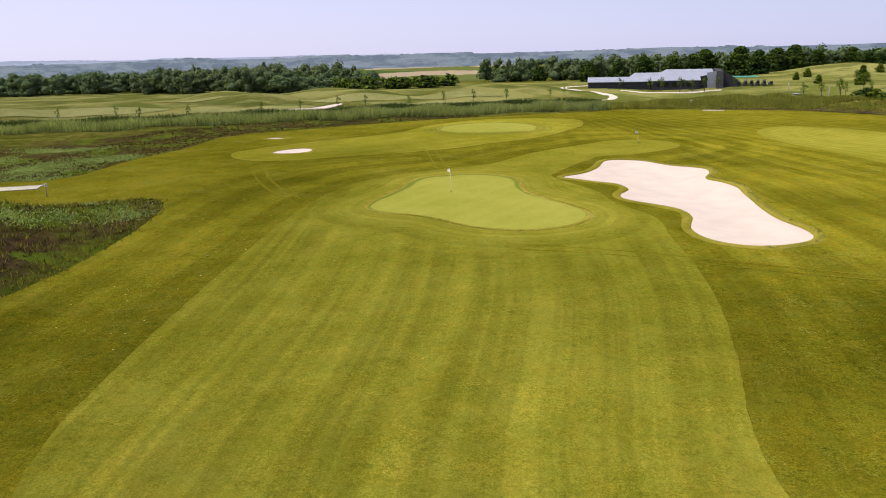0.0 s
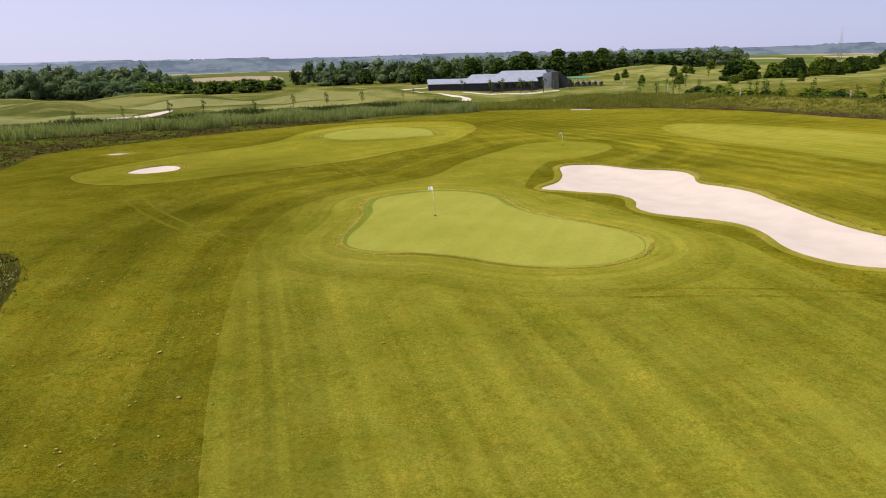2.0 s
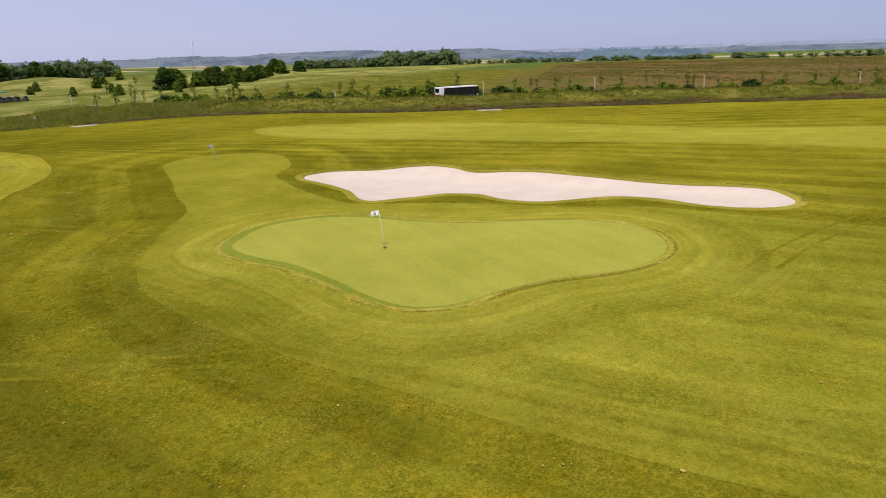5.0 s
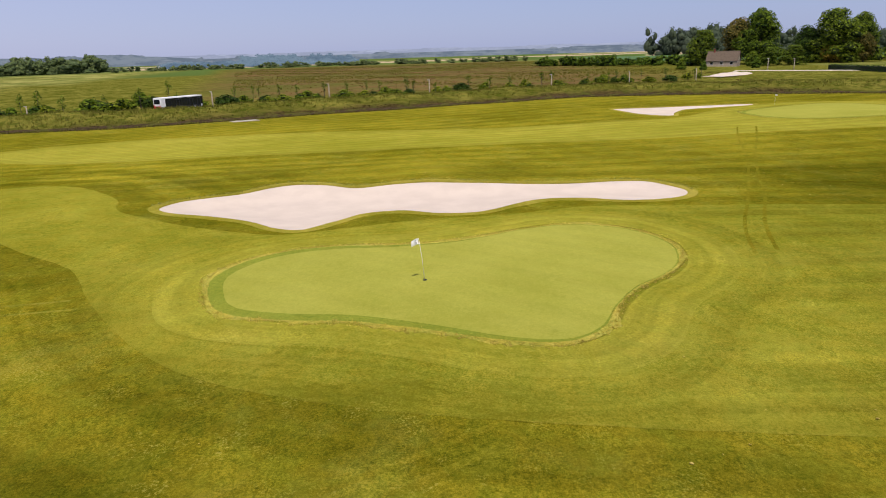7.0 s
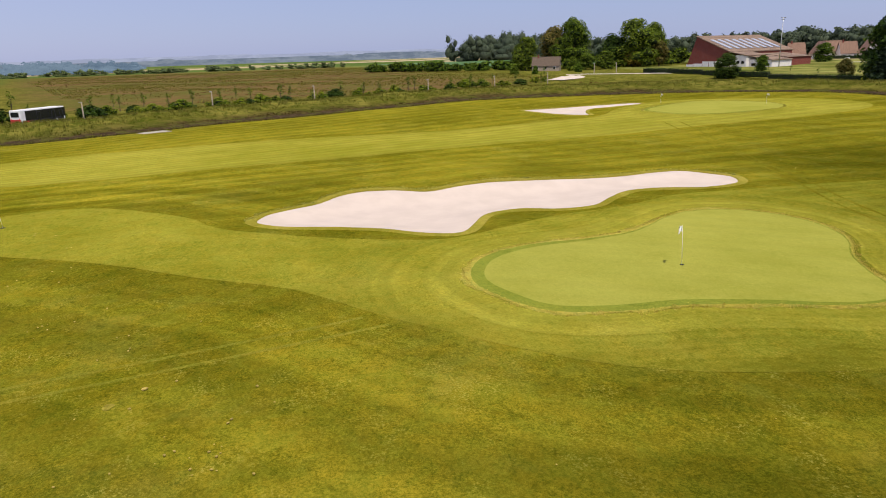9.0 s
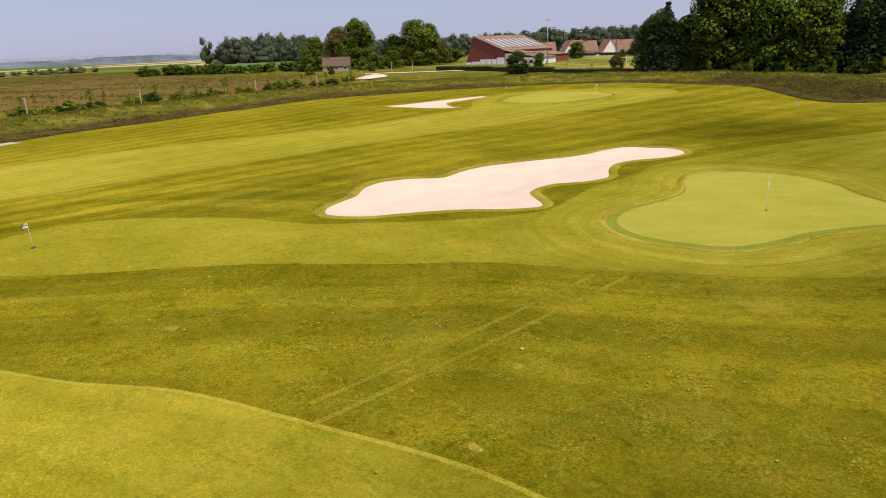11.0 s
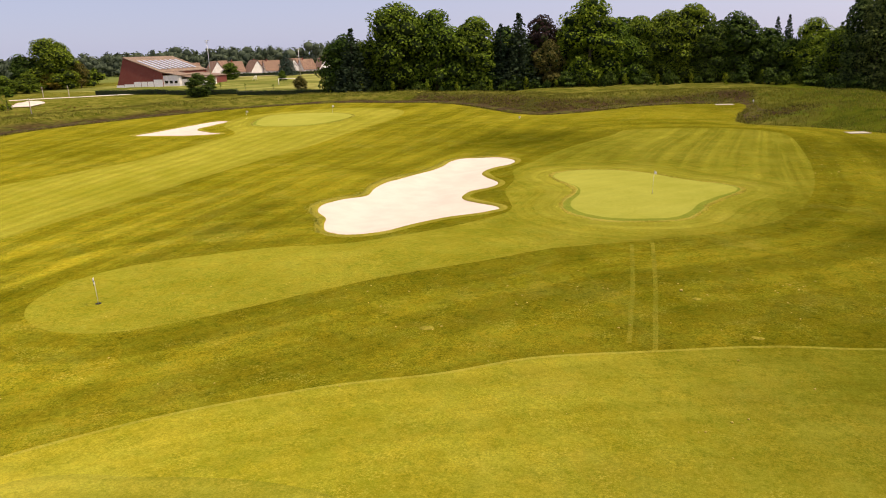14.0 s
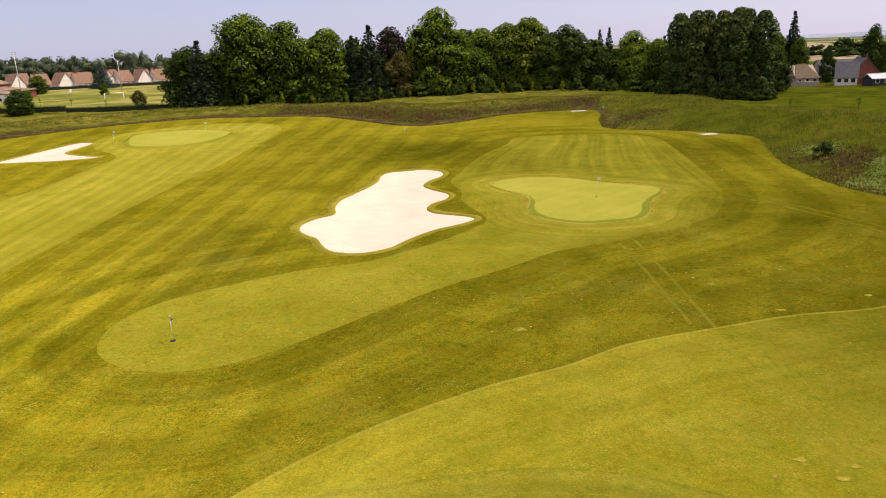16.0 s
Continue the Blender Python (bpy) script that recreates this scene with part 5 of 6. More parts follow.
far_wood("far_wood", band((-250, -430), (150, -360), 40, 60), 12, 8, "wood beyond the village", LEAF_DARK, 110, 2.0)
# far woods glow in a blue that stands for the haze before them
far_wood("backdrop", band((1420, 430), (1465, 215), 60, 60), 22, 17, "far woodland on the plain, blue haze in its colour", HAZE_WOOD, 130, 4.0)
far_wood("backdrop", band((1720, 470), (1420, 600), 60, 70), 12, 18, "far woodland on the plain, blue haze in its colour", HAZE_WOOD, 110, 4.0)

far_wood("hedgerow", band((384, 8), (312, -64), 9, 60), 5.2, 3.4, "thick low hedgerow of green bushes on the plain", LEAF, 200, 0.8, "hedge")
far_wood("hedgerow", band((560, -16), (612, 338), 12, 95), 4.6, 4.0, "gappy hedgerow of dark bushes across the plain", LEAF_FAR, 150, 0.8, "hedge")
far_wood("far_wood", band((140, -365), (470, -345), -40, 150), 20, 11, "belt of tall trees behind the village", LEAF_HAZY, 190, 1.5)
far_wood("far_wood", band((470, -330), (500, -140), 35, 50), 16, 7, "belt of trees behind the hall", LEAF_HAZY, 210, 1.4)
far_wood("far_wood", band((290, -128), (330, -190), 22, 16), 9, 5, "shrubbery and low trees about the gardens", LEAF, 300, 1.0)


def hills(name, radius, parts, seed, material, label):
    """Far ridges as a ring of land of uneven height with a wooded outline."""
    rr = np.random.default_rng(seed)
    n = 3000
    a = np.linspace(0, 2 * math.pi, n, endpoint=False)
    deg = np.degrees(np.arctan2(np.sin(a), np.cos(a)))
    h = np.zeros(n)
    for lo, hi, top in parts:
        h = np.maximum(h, top * smooth(lo, lo + 8, deg) * (1 - smooth(hi - 8, hi, deg)))
    low = np.convolve(np.tile(rr.normal(0, 1, n), 3), np.ones(26) / 5.1, "same")[n:2 * n]
    clump = 8 * smooth(-0.4, 0.9, low)
    rough = sum(rr.uniform(0.3, 1) / k * np.sin(k * a * 9 + rr.uniform(0, 6)) for k in (1, 2, 3, 5, 8, 13, 21))
    h = h * (1 + 0.16 * rough) + np.where(h > 3, clump * (0.5 + 0.5 * np.convolve(rr.random(n), np.ones(9) / 9, "same")) * min(1.0, 2600 / radius), 0)
    x, y = np.sin(a), np.cos(a)
    v = np.concatenate([np.column_stack([x * radius * f, 60 + y * radius * f, np.full(n, -60.0) if k == 0 else (h if k == 1 else h - 40)]) for k, f in enumerate((0.93, 1.0, 1.06))])
    i = np.arange(n)
    j = (i + 1) % n
    f = np.concatenate([np.stack([k * n + i, k * n + j, (k + 1) * n + j, (k + 1) * n + i], -1) for k in range(2)])
    return tagged(new(name, mesh_of(name, v, f, material)), label, "hills", kind="structure")


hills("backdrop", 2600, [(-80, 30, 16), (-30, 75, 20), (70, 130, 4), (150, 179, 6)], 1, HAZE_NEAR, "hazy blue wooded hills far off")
hills("backdrop", 3900, [(-80, 2, 30), (-14, 66, 20), (50, 120, 16), (-179, -60, 16), (120, 179, 12)], 2, HAZE_FAR, "pale far hills, haze in their colour")


# ---- long grass, reeds and heather ----
def strewn(n, x0, x1, y0, y1, test, rr):
    out = []
    while sum(map(len, out)) < n:
        q = np.column_stack([rr.uniform(x0, x1, 6000), rr.uniform(y0, y1, 6000)])
        z, d = land(q[:, 0], q[:, 1])
        ok = test(q[:, 0], q[:, 1], d)
        out.append(np.column_stack([q, z])[ok])
    return np.concatenate(out)[:n]


rr = np.random.default_rng(11)
reeds = strewn(17000, -130, 36, 135, 186, lambda x, y, d: (np.abs(y - np.interp(x, [-130, -95, -53, -2, 36], [133, 144, 154, 167.5, 178])) < 4.5) & (d > 1), rr)
tagged(new("reed_bed", blades(reeds, 1.35 + 0.55 * np.sin(reeds[:, 0] * 0.45 + np.sin(reeds[:, 1] * 0.6) * 2) * np.cos(reeds[:, 1] * 0.5), 0.34, 5, REED, rr, 0.42)), "belt of tall pale green reeds and long grass", "reeds", kind="stuff")
rushes = strewn(7500, -130, 36, 138, 196, lambda x, y, d: (np.abs(y - 8.5 - np.interp(x, [-130, -95, -53, -2, 36], [133, 144, 154, 167.5, 178])) < 3.6) & (d > 1), rr)
tagged(new("rush_bed", blades(rushes, 1.5 + 0.5 * np.sin(rushes[:, 0] * 0.3) * np.cos(rushes[:, 1] * 0.4), 0.36, 4, RUSH, rr, 0.6)), "belt of dark green rushes behind the pale reeds", "rushes", kind="stuff")
tufts = strewn(22000, -60, 200, -70, 200, lambda x, y, d: (d > 4.5 - 3.5 * (x < 20) + 3.5 * ((x > 70) & (y < 110))) & (d < 30) & ((y - 0.5 * x < 110) | (x > 60)), rr)
tagged(new("long_grass", blades(tufts, 0.36, 0.2, 4, TUFT, rr, 0.6)), "unmown straw-green grass on the bank", "grass", kind="stuff")
heather = strewn(8000, -60, 130, -60, 165, lambda x, y, d: (d > 0.2) & (d < 20) & (heath_mask(x, y, d) > 0.55), rr)
tagged(new("heather", blades(heather, 0.16, 0.18, 3, HEATH, rr)), "brown heather and dry weeds along the mown edge", "heather", kind="stuff")
WEED_BEDS = [(-54.5, 91.5, 4.1, 5.4), (-49.8, 101.6, 4.8, 3.5), (-50.1, 83.0, 3.6, 2.9), (-30.8, 62.9, 2.0, 3.3), (-34.1, 59.3, 1.9, 1.5), (-35.8, 68.3, 1.2, 1.6), (-35.6, 55.8, 1.9, 1.8),
             (-70, 98, 7, 4), (-62, 112, 6, 3), (-34, 40, 2, 4)]
beds = []
for cx, cy, rx, ry in WEED_BEDS:
    n = int(48 * rx * ry) + 90
    q = np.column_stack([rr.normal(cx, rx * 0.55, n), rr.normal(cy, ry * 0.55, n)])
    z, d = land(q[:, 0], q[:, 1])
    beds.append(np.column_stack([q, z])[d > 0.4])
tagged(new("weeds", blades(np.concatenate(beds), 0.13, 0.32, 5, WEED, rr, 0.5)), "beds of pale green weeds among heather", "weeds", kind="stuff")
edge_grass = strewn(3500, -40, 130, -45, 180, lambda x, y, d: (d > -0.3) & (d < 1.2), rr)
tagged(new("edge_grass", blades(edge_grass, 0.22, 0.12, 4, TUFT, rr)), "longer grass fringe where mowing stops", "grass", kind="stuff")
tall = strewn(7000, 38, 112, 160, 240, lambda x, y, d: (d > 2.5) & (d < 15), rr)
tagged(new("tall_grass", blades(tall, 0.75 + 0.35 * np.sin(tall[:, 0] * 0.5 + 1) * np.cos(tall[:, 1] * 0.6), 0.26, 5, TALL, rr, 0.5)), "tall light green grass covering the bank by the clubhouse", "grass", kind="stuff")
scrub = strewn(11000, 165, 520, -40, 190, lambda x, y, d: (d > 40) & (y < 124 + 0.25 * (x - 175)) & (np.sin(x * 0.05 + 1.3) + np.sin(y * 0.043 + x * 0.03) + np.sin(x * 0.13 - y * 0.11) > -0.2), rr)
tagged(new("field_grass", blades(scrub, 0.32, 0.5, 3, TUFT, rr, 0.8)), "rank green grass and weeds over the open field", "grass", kind="stuff")
docks = strewn(3200, 165, 520, -40, 190, lambda x, y, d: (d > 40) & (y < 124 + 0.25 * (x - 175)) & (np.sin(x * 0.05 + 1.3) + np.sin(y * 0.043 + x * 0.03) < 0.3), rr)
tagged(new("dock_stems", blades(docks, 0.22, 0.5, 3, RUSTY, rr, 0.8)), "rust-brown seeding weeds over the open field", "weeds", kind="stuff")


# ---- small helpers for built things ----
def box_bm(bm, cx, cy, cz, sx, sy, sz, turn=0.0, bevel=0.0):
    r = bmesh.ops.create_cube(bm, size=1.0, matrix=pose(cx, cy, cz, 0, 0, turn) @ Matrix.Diagonal((sx, sy, sz, 1)))
    if bevel:
        edges = list({e for v in r["verts"] for e in v.link_edges})
        bmesh.ops.bevel(bm, geom=edges, offset=bevel, segments=2, affect="EDGES", profile=0.6)


def boxes(name, material, *rows, bevel=0.0):
    bm = bmesh.new()
    for r in rows:
        box_bm(bm, *r, bevel=bevel)
    me = bpy.data.meshes.new(name)
    bm.to_mesh(me)
    bm.free()
    me.materials.append(material)
    return me


def rod(name, material, points, radii, sides=10):
    v, f = tube(points, radii, sides)
    faces = f.tolist() + [list(range(sides))[::-1], [len(v) - sides + k for k in range(sides)]]
    return mesh_of(name, v, faces, material)


def prism(name, material, outline, depth, axis="y"):
    """A thick plate from an outline in (across, up), pushed along the other level axis."""
    n = len(outline)
    if axis == "y":
        v = [(a, s, b) for s in (0, depth) for a, b in outline]
    else:
        v = [(s, a, b) for s in (0, depth) for a, b in outline]
    f = [list(range(n)), [n + k for k in range(n)][::-1]] + [[k, n + k, n + (k + 1) % n, (k + 1) % n] for k in range(n)]
    me = mesh_of(name, v, f, material, False)
    bm = bmesh.new()
    bm.from_mesh(me)
    bmesh.ops.recalc_face_normals(bm, faces=bm.faces)
    bm.to_mesh(me)
    bm.free()
    return me


def slab(name, material, corners, thick):
    """A flat plate through four corners, thickened upwards."""
    c = [Vector(q) for q in corners]
    nrm = (c[1] - c[0]).cross(c[3] - c[0]).normalized()
    if nrm.z < 0:
        nrm = -nrm
    v = [tuple(q) for q in c] + [tuple(q + nrm * thick) for q in c]
    f = [[0, 1, 2, 3], [7, 6, 5, 4]] + [[k, 4 + k, 4 + (k + 1) % 4, (k + 1) % 4] for k in range(4)]
    me = mesh_of(name, v, f, material, False)
    bm = bmesh.new()
    bm.from_mesh(me)
    bmesh.ops.recalc_face_normals(bm, faces=bm.faces)
    bm.to_mesh(me)
    bm.free()
    return me


def stand(name, x, y, turn, label, category, z=None, group="", kind=""):
    root = tagged(new(name), label, category, group, kind)
    root.matrix_basis = pose(x, y, one_height(x, y) if z is None else z, 0, 0, turn)
    return root


# ---- pins on the greens ----
def pin(x, y, tall, label, cloth, turn, lean=0.0, number="", lift=0.032, cup=0.11):
    root = stand("golf_flag", x, y, turn, label, "golf flag", float(height(x, y)) + lift)
    part("pole", rod("pole", WHITE, [(0, 0, -0.1), (lean * 0.4, 0, tall * 0.5), (lean, 0, tall)], [0.012, 0.011, 0.010]), root)
    # solid black disc paints the hole's dark mouth; nothing is hollowed out
    part("hole", rod("hole", HOLE, [(0, 0, -0.12), (0, 0, 0.006)], [cup, cup], 16), root)
    cols, rows = 8, 6
    v, f = [], []
    for i in range(cols + 1):
        for j in range(rows + 1):
            u, w = i / cols, j / rows
            v.append((lean - 0.02 - u * 0.40, 0.05 * math.sin(u * 6) + 0.02 * math.sin(w * 4 + u * 3), tall - 0.02 - w * 0.28 - 0.08 * u * u))
    for i in range(cols):
        for j in range(rows):
            f.append((i * (rows + 1) + j, (i + 1) * (rows + 1) + j, (i + 1) * (rows + 1) + j + 1, i * (rows + 1) + j + 1))
    me = mesh_of("flag", v, f, WHITE)
    if cloth == "check":
        me.materials.append(BLACK)
        for k, q in enumerate(me.polygons):
            i, j = divmod(k, rows)
            q.material_index = (i // 2 + j // 2) % 2
    flag = part("flag", me, root)
    if number:
        for side in (1, -1):
            txt = bpy.data.curves.new("numeral", "FONT")
            txt.body, txt.size, txt.extrude = number, 0.26, 0.002
            txt.align_x = txt.align_y = "CENTER"
            ob = new("numeral", txt)
            txt.materials.append(BLACK)
            ob.parent = flag
            ob.matrix_basis = pose(lean - 0.20, -0.06 * side, tall - 0.18, 90, 0, 0 if side > 0 else 180)
    return root


pin(-1.3, 69.5, 2.15, "white flag with dark numeral on a thin pole", "white", -62, -0.25, "5")
# the wide disc also covers the shadow spot at the pole's foot
pin(26.0, 107.1, 1.65, "chequered practice flag on a short pole in the turf", "check", -50, -0.18, lift=0.02, cup=0.18)
pin(89.5, 8.2, 1.9, "white flag on a thin pole beside the far bunker", "white", 20, 0.0)
pin(76, -5, 1.9, "white flag on the far green", "white", 20, 0.0)


# ---- stones, divots, tees ----
def stone_mesh(seed, size):
    rr = np.random.default_rng(seed)
    bm = bmesh.new()
    bmesh.ops.create_icosphere(bm, subdivisions=1, radius=size)
    for v in bm.verts:
        v.co *= rr.uniform(0.75, 1.2)
        v.co.z *= 0.5
        v.co.x *= 1.35
    me = bpy.data.meshes.new("stone")
    bm.to_mesh(me)
    bm.free()
    me.materials.append(STONE)
    return me


KEY_STONES = [(-9.15, 48.2, 0.07), (-18.6, 50.4, 0.09), (-16.2, 51.7, 0.08), (-5.6, 95.3, 0.11), (-17.4, 45.6, 0.08)]
for k, (x, y, s) in enumerate(KEY_STONES):
    ob = tagged(new("stone", stone_mesh(k, s)), "pale chalky stone lying in the grass", "stone", "stones in the rough")
    ob.matrix_basis = pose(x, y, float(height(x, y)) + 0.03 + s * 0.3, 0, 0, 40 * k)


def loose_stones():
    rr = np.random.default_rng(5)
    base = stone_mesh(9, 1.0)
    v0 = np.array([tuple(v.co) for v in base.vertices])
    f0 = np.array([tuple(q.vertices) for q in base.polygons])
    spots = []
    for cx, cy, sx, sy, n in ((-20, 50, 4, 14, 80), (-20, 42, 0.8, 0.6, 9), (-17, 55, 1.0, 0.5, 8), (-23, 62, 0.7, 0.7, 8), (-12, 93, 0.8, 0.5, 9), (3, 100, 0.7, 0.5, 8), (-8, 97, 9, 4, 36), (12, 103, 9, 4, 30), (30, 60, 3, 18, 20), (-24, 88, 6, 6, 20), (24, 38, 7, 6, 24), (-10, 104, 6, 5, 24), (20, 118, 9, 6, 20)):
        spots.append(np.column_stack([rr.normal(cx, sx, n), rr.normal(cy, sy, n)]))
    q = np.concatenate(spots)
    q = q[inside(q, grown(EDGE, -0.5)) & ~inside(q, curve(GREEN_A)) & ~inside(q, SAND_LINES[0])]
    V, F = [], []
    for i, (x, y) in enumerate(q):
        a, s = rr.uniform(0, 6.3), rr.uniform(0.016, 0.05)
        R = np.array([[math.cos(a), -math.sin(a), 0], [math.sin(a), math.cos(a), 0], [0, 0, 1]])
        V.append(v0 @ R.T * s + (x, y, float(height(x, y)) + 0.06))
        F.append(f0 + i * len(v0))
    tagged(new("loose_stones", mesh_of("loose_stones", np.concatenate(V), np.concatenate(F), STONE, False)), "small pale stones strewn in the rough", "stones", kind="stuff")


loose_stones()


def tee_mat(x, y, turn, sx, sy, label="pale tee mat set flush in the turf"):
    root = stand("tee_mat", x, y, turn, label, "tee mat", float(height(x, y)) - 0.012)
    part("slab", boxes("slab", CONCRETE, (0, 0, 0, sx, sy, 0.08), bevel=0.015), root)
    part("frame", boxes("frame", WOODPOST, (0, sy / 2 + 0.06, 0.0, sx + 0.24, 0.1, 0.12), (0, -sy / 2 - 0.06, 0.0, sx + 0.24, 0.1, 0.12),
                        (sx / 2 + 0.06, 0, 0.0, 0.1, sy + 0.02, 0.12), (-sx / 2 - 0.06, 0, 0.0, 0.1, sy + 0.02, 0.12)), root)


for x, y, turn, sx, sy in ((-5.8, -33.5, 10, 3.6, 2.6), (-24.7, 16.9, 20, 2.8, 2.0), (-49.5, 78.7, 15, 4.5, 2.6), (93, 101, -60, 4.5, 2.5), (59, 170, -20, 4.5, 2.5)):
    tee_mat(x, y, turn, sx, sy)


def marker_post(x, y, tall, label):
    root = stand("marker_post", x, y, 0, label, "post")
    part("post", rod("post", WOODPOST, [(0, 0, -0.2), (0, 0, tall)], [0.06, 0.055], 8), root)
    part("board", boxes("board", WHITE, (0, 0.07, tall - 0.25, 0.28, 0.03, 0.4), bevel=0.008), root)


for x, y, h in ((-11.6, -33.2, 1.1), (-43.3, 73.7, 1.4), (57.6, 182, 1.6), (31, 0, 0.4)):
    marker_post(x, y, h, "small wooden marker post with a white board")


# ---- roadside ----
def street_lamp(x, y, tall=4.6, turn=0.0):
    root = stand("street_lamp", x, y, turn, "pale road lamp on a plain post with a flat head", "street lamp", group="lamps along the road")
    part("post", rod("post", WOODPOST, [(0, 0, -0.3), (0, 0, 1.0), (0, 0, tall)], [0.16, 0.14, 0.12]), root)
    part("head", boxes("head", METAL, (0.18, 0, tall + 0.05, 0.6, 0.24, 0.12), bevel=0.03), root)
    part("base", rod("base", METAL, [(0, 0, -0.1), (0, 0, 0.15)], [0.2, 0.17]), root)


for x, y in ((135.2, 91.3), (143.3, 67.8), (154.9, 35.7), (126.5, 116), (166, 12), (180, -12), (114, 150), (107, 178), (103, 205), (104, 232), (229.4, -57), (225.1, -64.5)):
    street_lamp(x, y, 4.2, 75)


def wheel(parent, x, y, r, w, k=1):
    t = part("wheel", rod("wheel", RUBBER, [(x, y - w / 2, r), (x, y + w / 2, r)], [r, r], 18), parent)
    part("rim", rod("rim", METAL, [(x, y - w / 2 - 0.01, r), (x, y + w / 2 + 0.01, r)], [r * 0.55, r * 0.55], 14), t)


def build_bus(x, y, turn):
    root = stand("bus", x, y, turn, "white, black and red single-deck bus standing on the road", "bus", one_height(x, y) + 0.1)
    Lb, W, H = 11.4, 2.5, 3.0
    part("body", boxes("body", WHITE, (0, 0, 0.38 + (H - 0.38) / 2, Lb, W, H - 0.38), bevel=0.12), root)
    part("skirt", boxes("skirt", RED, (-Lb / 2 + 1.75, 0, 0.66, 2.2, W + 0.03, 0.5), bevel=0.02), root, "red lower rear panels")
    part("side_panel", boxes("side_panel", BLACK, (0.45, 0, 1.55, Lb - 1.6, W + 0.016, 2.2), bevel=0.02), root, "black side panels")
    part("rear_panel", boxes("rear_panel", RED, (-Lb / 2 - 0.005, 0, 0.82, 0.05, W - 0.1, 0.8), bevel=0.02), root)
    for side in (1, -1):
        for i in range(7):
            part("side_window", boxes("side_window", GLASS, (-3.75 + i * 1.48, side * (W / 2 + 0.012), 1.9, 1.45, 0.03, 1.72), bevel=0.01), root)
    for xx in (-1.2, 2.6, 4.7):
        d = part("door", boxes("door", BLACK, (xx, -(W / 2 + 0.02), 1.45, 1.0, 0.05, 2.0), bevel=0.015), root)
        part("door_glass", boxes("door_glass", GLASS, (xx, -(W / 2 + 0.05), 1.6, 0.72, 0.02, 1.5)), d)
    part("rear_window", boxes("rear_window", GLASS, (-Lb / 2 - 0.02, 0, 2.15, 0.04, 1.9, 0.95), bevel=0.01), root)
    part("windscreen", boxes("windscreen", GLASS, (Lb / 2 + 0.02, 0, 1.95, 0.04, 2.2, 1.6), bevel=0.01), root)
    part("display", boxes("display", BLACK, (Lb / 2 + 0.02, 0, 2.87, 0.03, 1.6, 0.18)), root)
    for yy in (0.95, -0.95):
        part("headlight", boxes("headlight", SKYLIGHT, (Lb / 2 + 0.02, yy, 0.75, 0.05, 0.3, 0.2), bevel=0.02), root)
        part("tail_light", boxes("tail_light", RED, (-Lb / 2 - 0.035, yy, 1.3, 0.03, 0.14, 0.4), bevel=0.01), root)
        for xx in (-3.3, 3.4):
            wheel(root, xx, yy * 1.2, 0.48, 0.3)
    return root


build_bus(130.1, 124.7, -32.3)


def build_car(x, y, turn, paint, label):
    root = stand("car", x, y, turn, label, "car", one_height(x, y) + 0.08, "parked cars")
    prof = [(-2.1, 0.35), (-2.15, 0.8), (-1.95, 1.0), (-1.4, 1.08), (-1.1, 1.15), (1.05, 1.02), (1.9, 0.9), (2.1, 0.7), (2.12, 0.35)]
    body = prism("body", paint, prof, 1.72)
    body.transform(Matrix.Translation((0, -0.86, 0)))
    part("body", body, root)
    cab = [(-1.75, 1.0), (-1.25, 1.42), (-0.6, 1.5), (0.25, 1.47), (1.15, 0.98)]
    c = prism("cabin", GLASS, cab, 1.5)
    c.transform(Matrix.Translation((0, -0.75, 0)))
    part("cabin", c, root, "dark car windows")
    part("roof", boxes("roof", paint, (-0.5, 0, 1.5, 1.6, 1.42, 0.06), bevel=0.025), root)
    for s in (1, -1):
        part("headlight", boxes("headlight", SKYLIGHT, (2.08, s * 0.62, 0.68, 0.08, 0.36, 0.15), bevel=0.02), root)
        part("tail_light", boxes("tail_light", RED, (-2.12, s * 0.66, 0.8, 0.06, 0.26, 0.16), bevel=0.02), root)
        for xx in (-1.3, 1.32):
            wheel(root, xx, s * 0.78, 0.32, 0.2)


DARK_CAR = plain("dark_car_paint", (0.03, 0.035, 0.045), 0.25, 0.3, vary=0.05)
SILVER = plain("silver_car_paint", (0.55, 0.56, 0.58), 0.25, 0.4, vary=0.05)
CARS = [(107, 158, WHITE), (103.5, 171, WHITE), (101, 183, SILVER), (99, 194, WHITE), (98, 206, DARK_CAR), (113, 141, SILVER), (97, 219, WHITE)]
for x, y, m in CARS:
    build_car(x + 4, y, -75, m, "small car parked behind the grassy bank")
for i, (x, y) in enumerate(((-118, 166), (-122, 163), (-127, 161))):
    build_car(x, y, 40 + 8 * i, (SILVER, DARK_CAR, WHITE)[i], "car parked beyond the next hole")


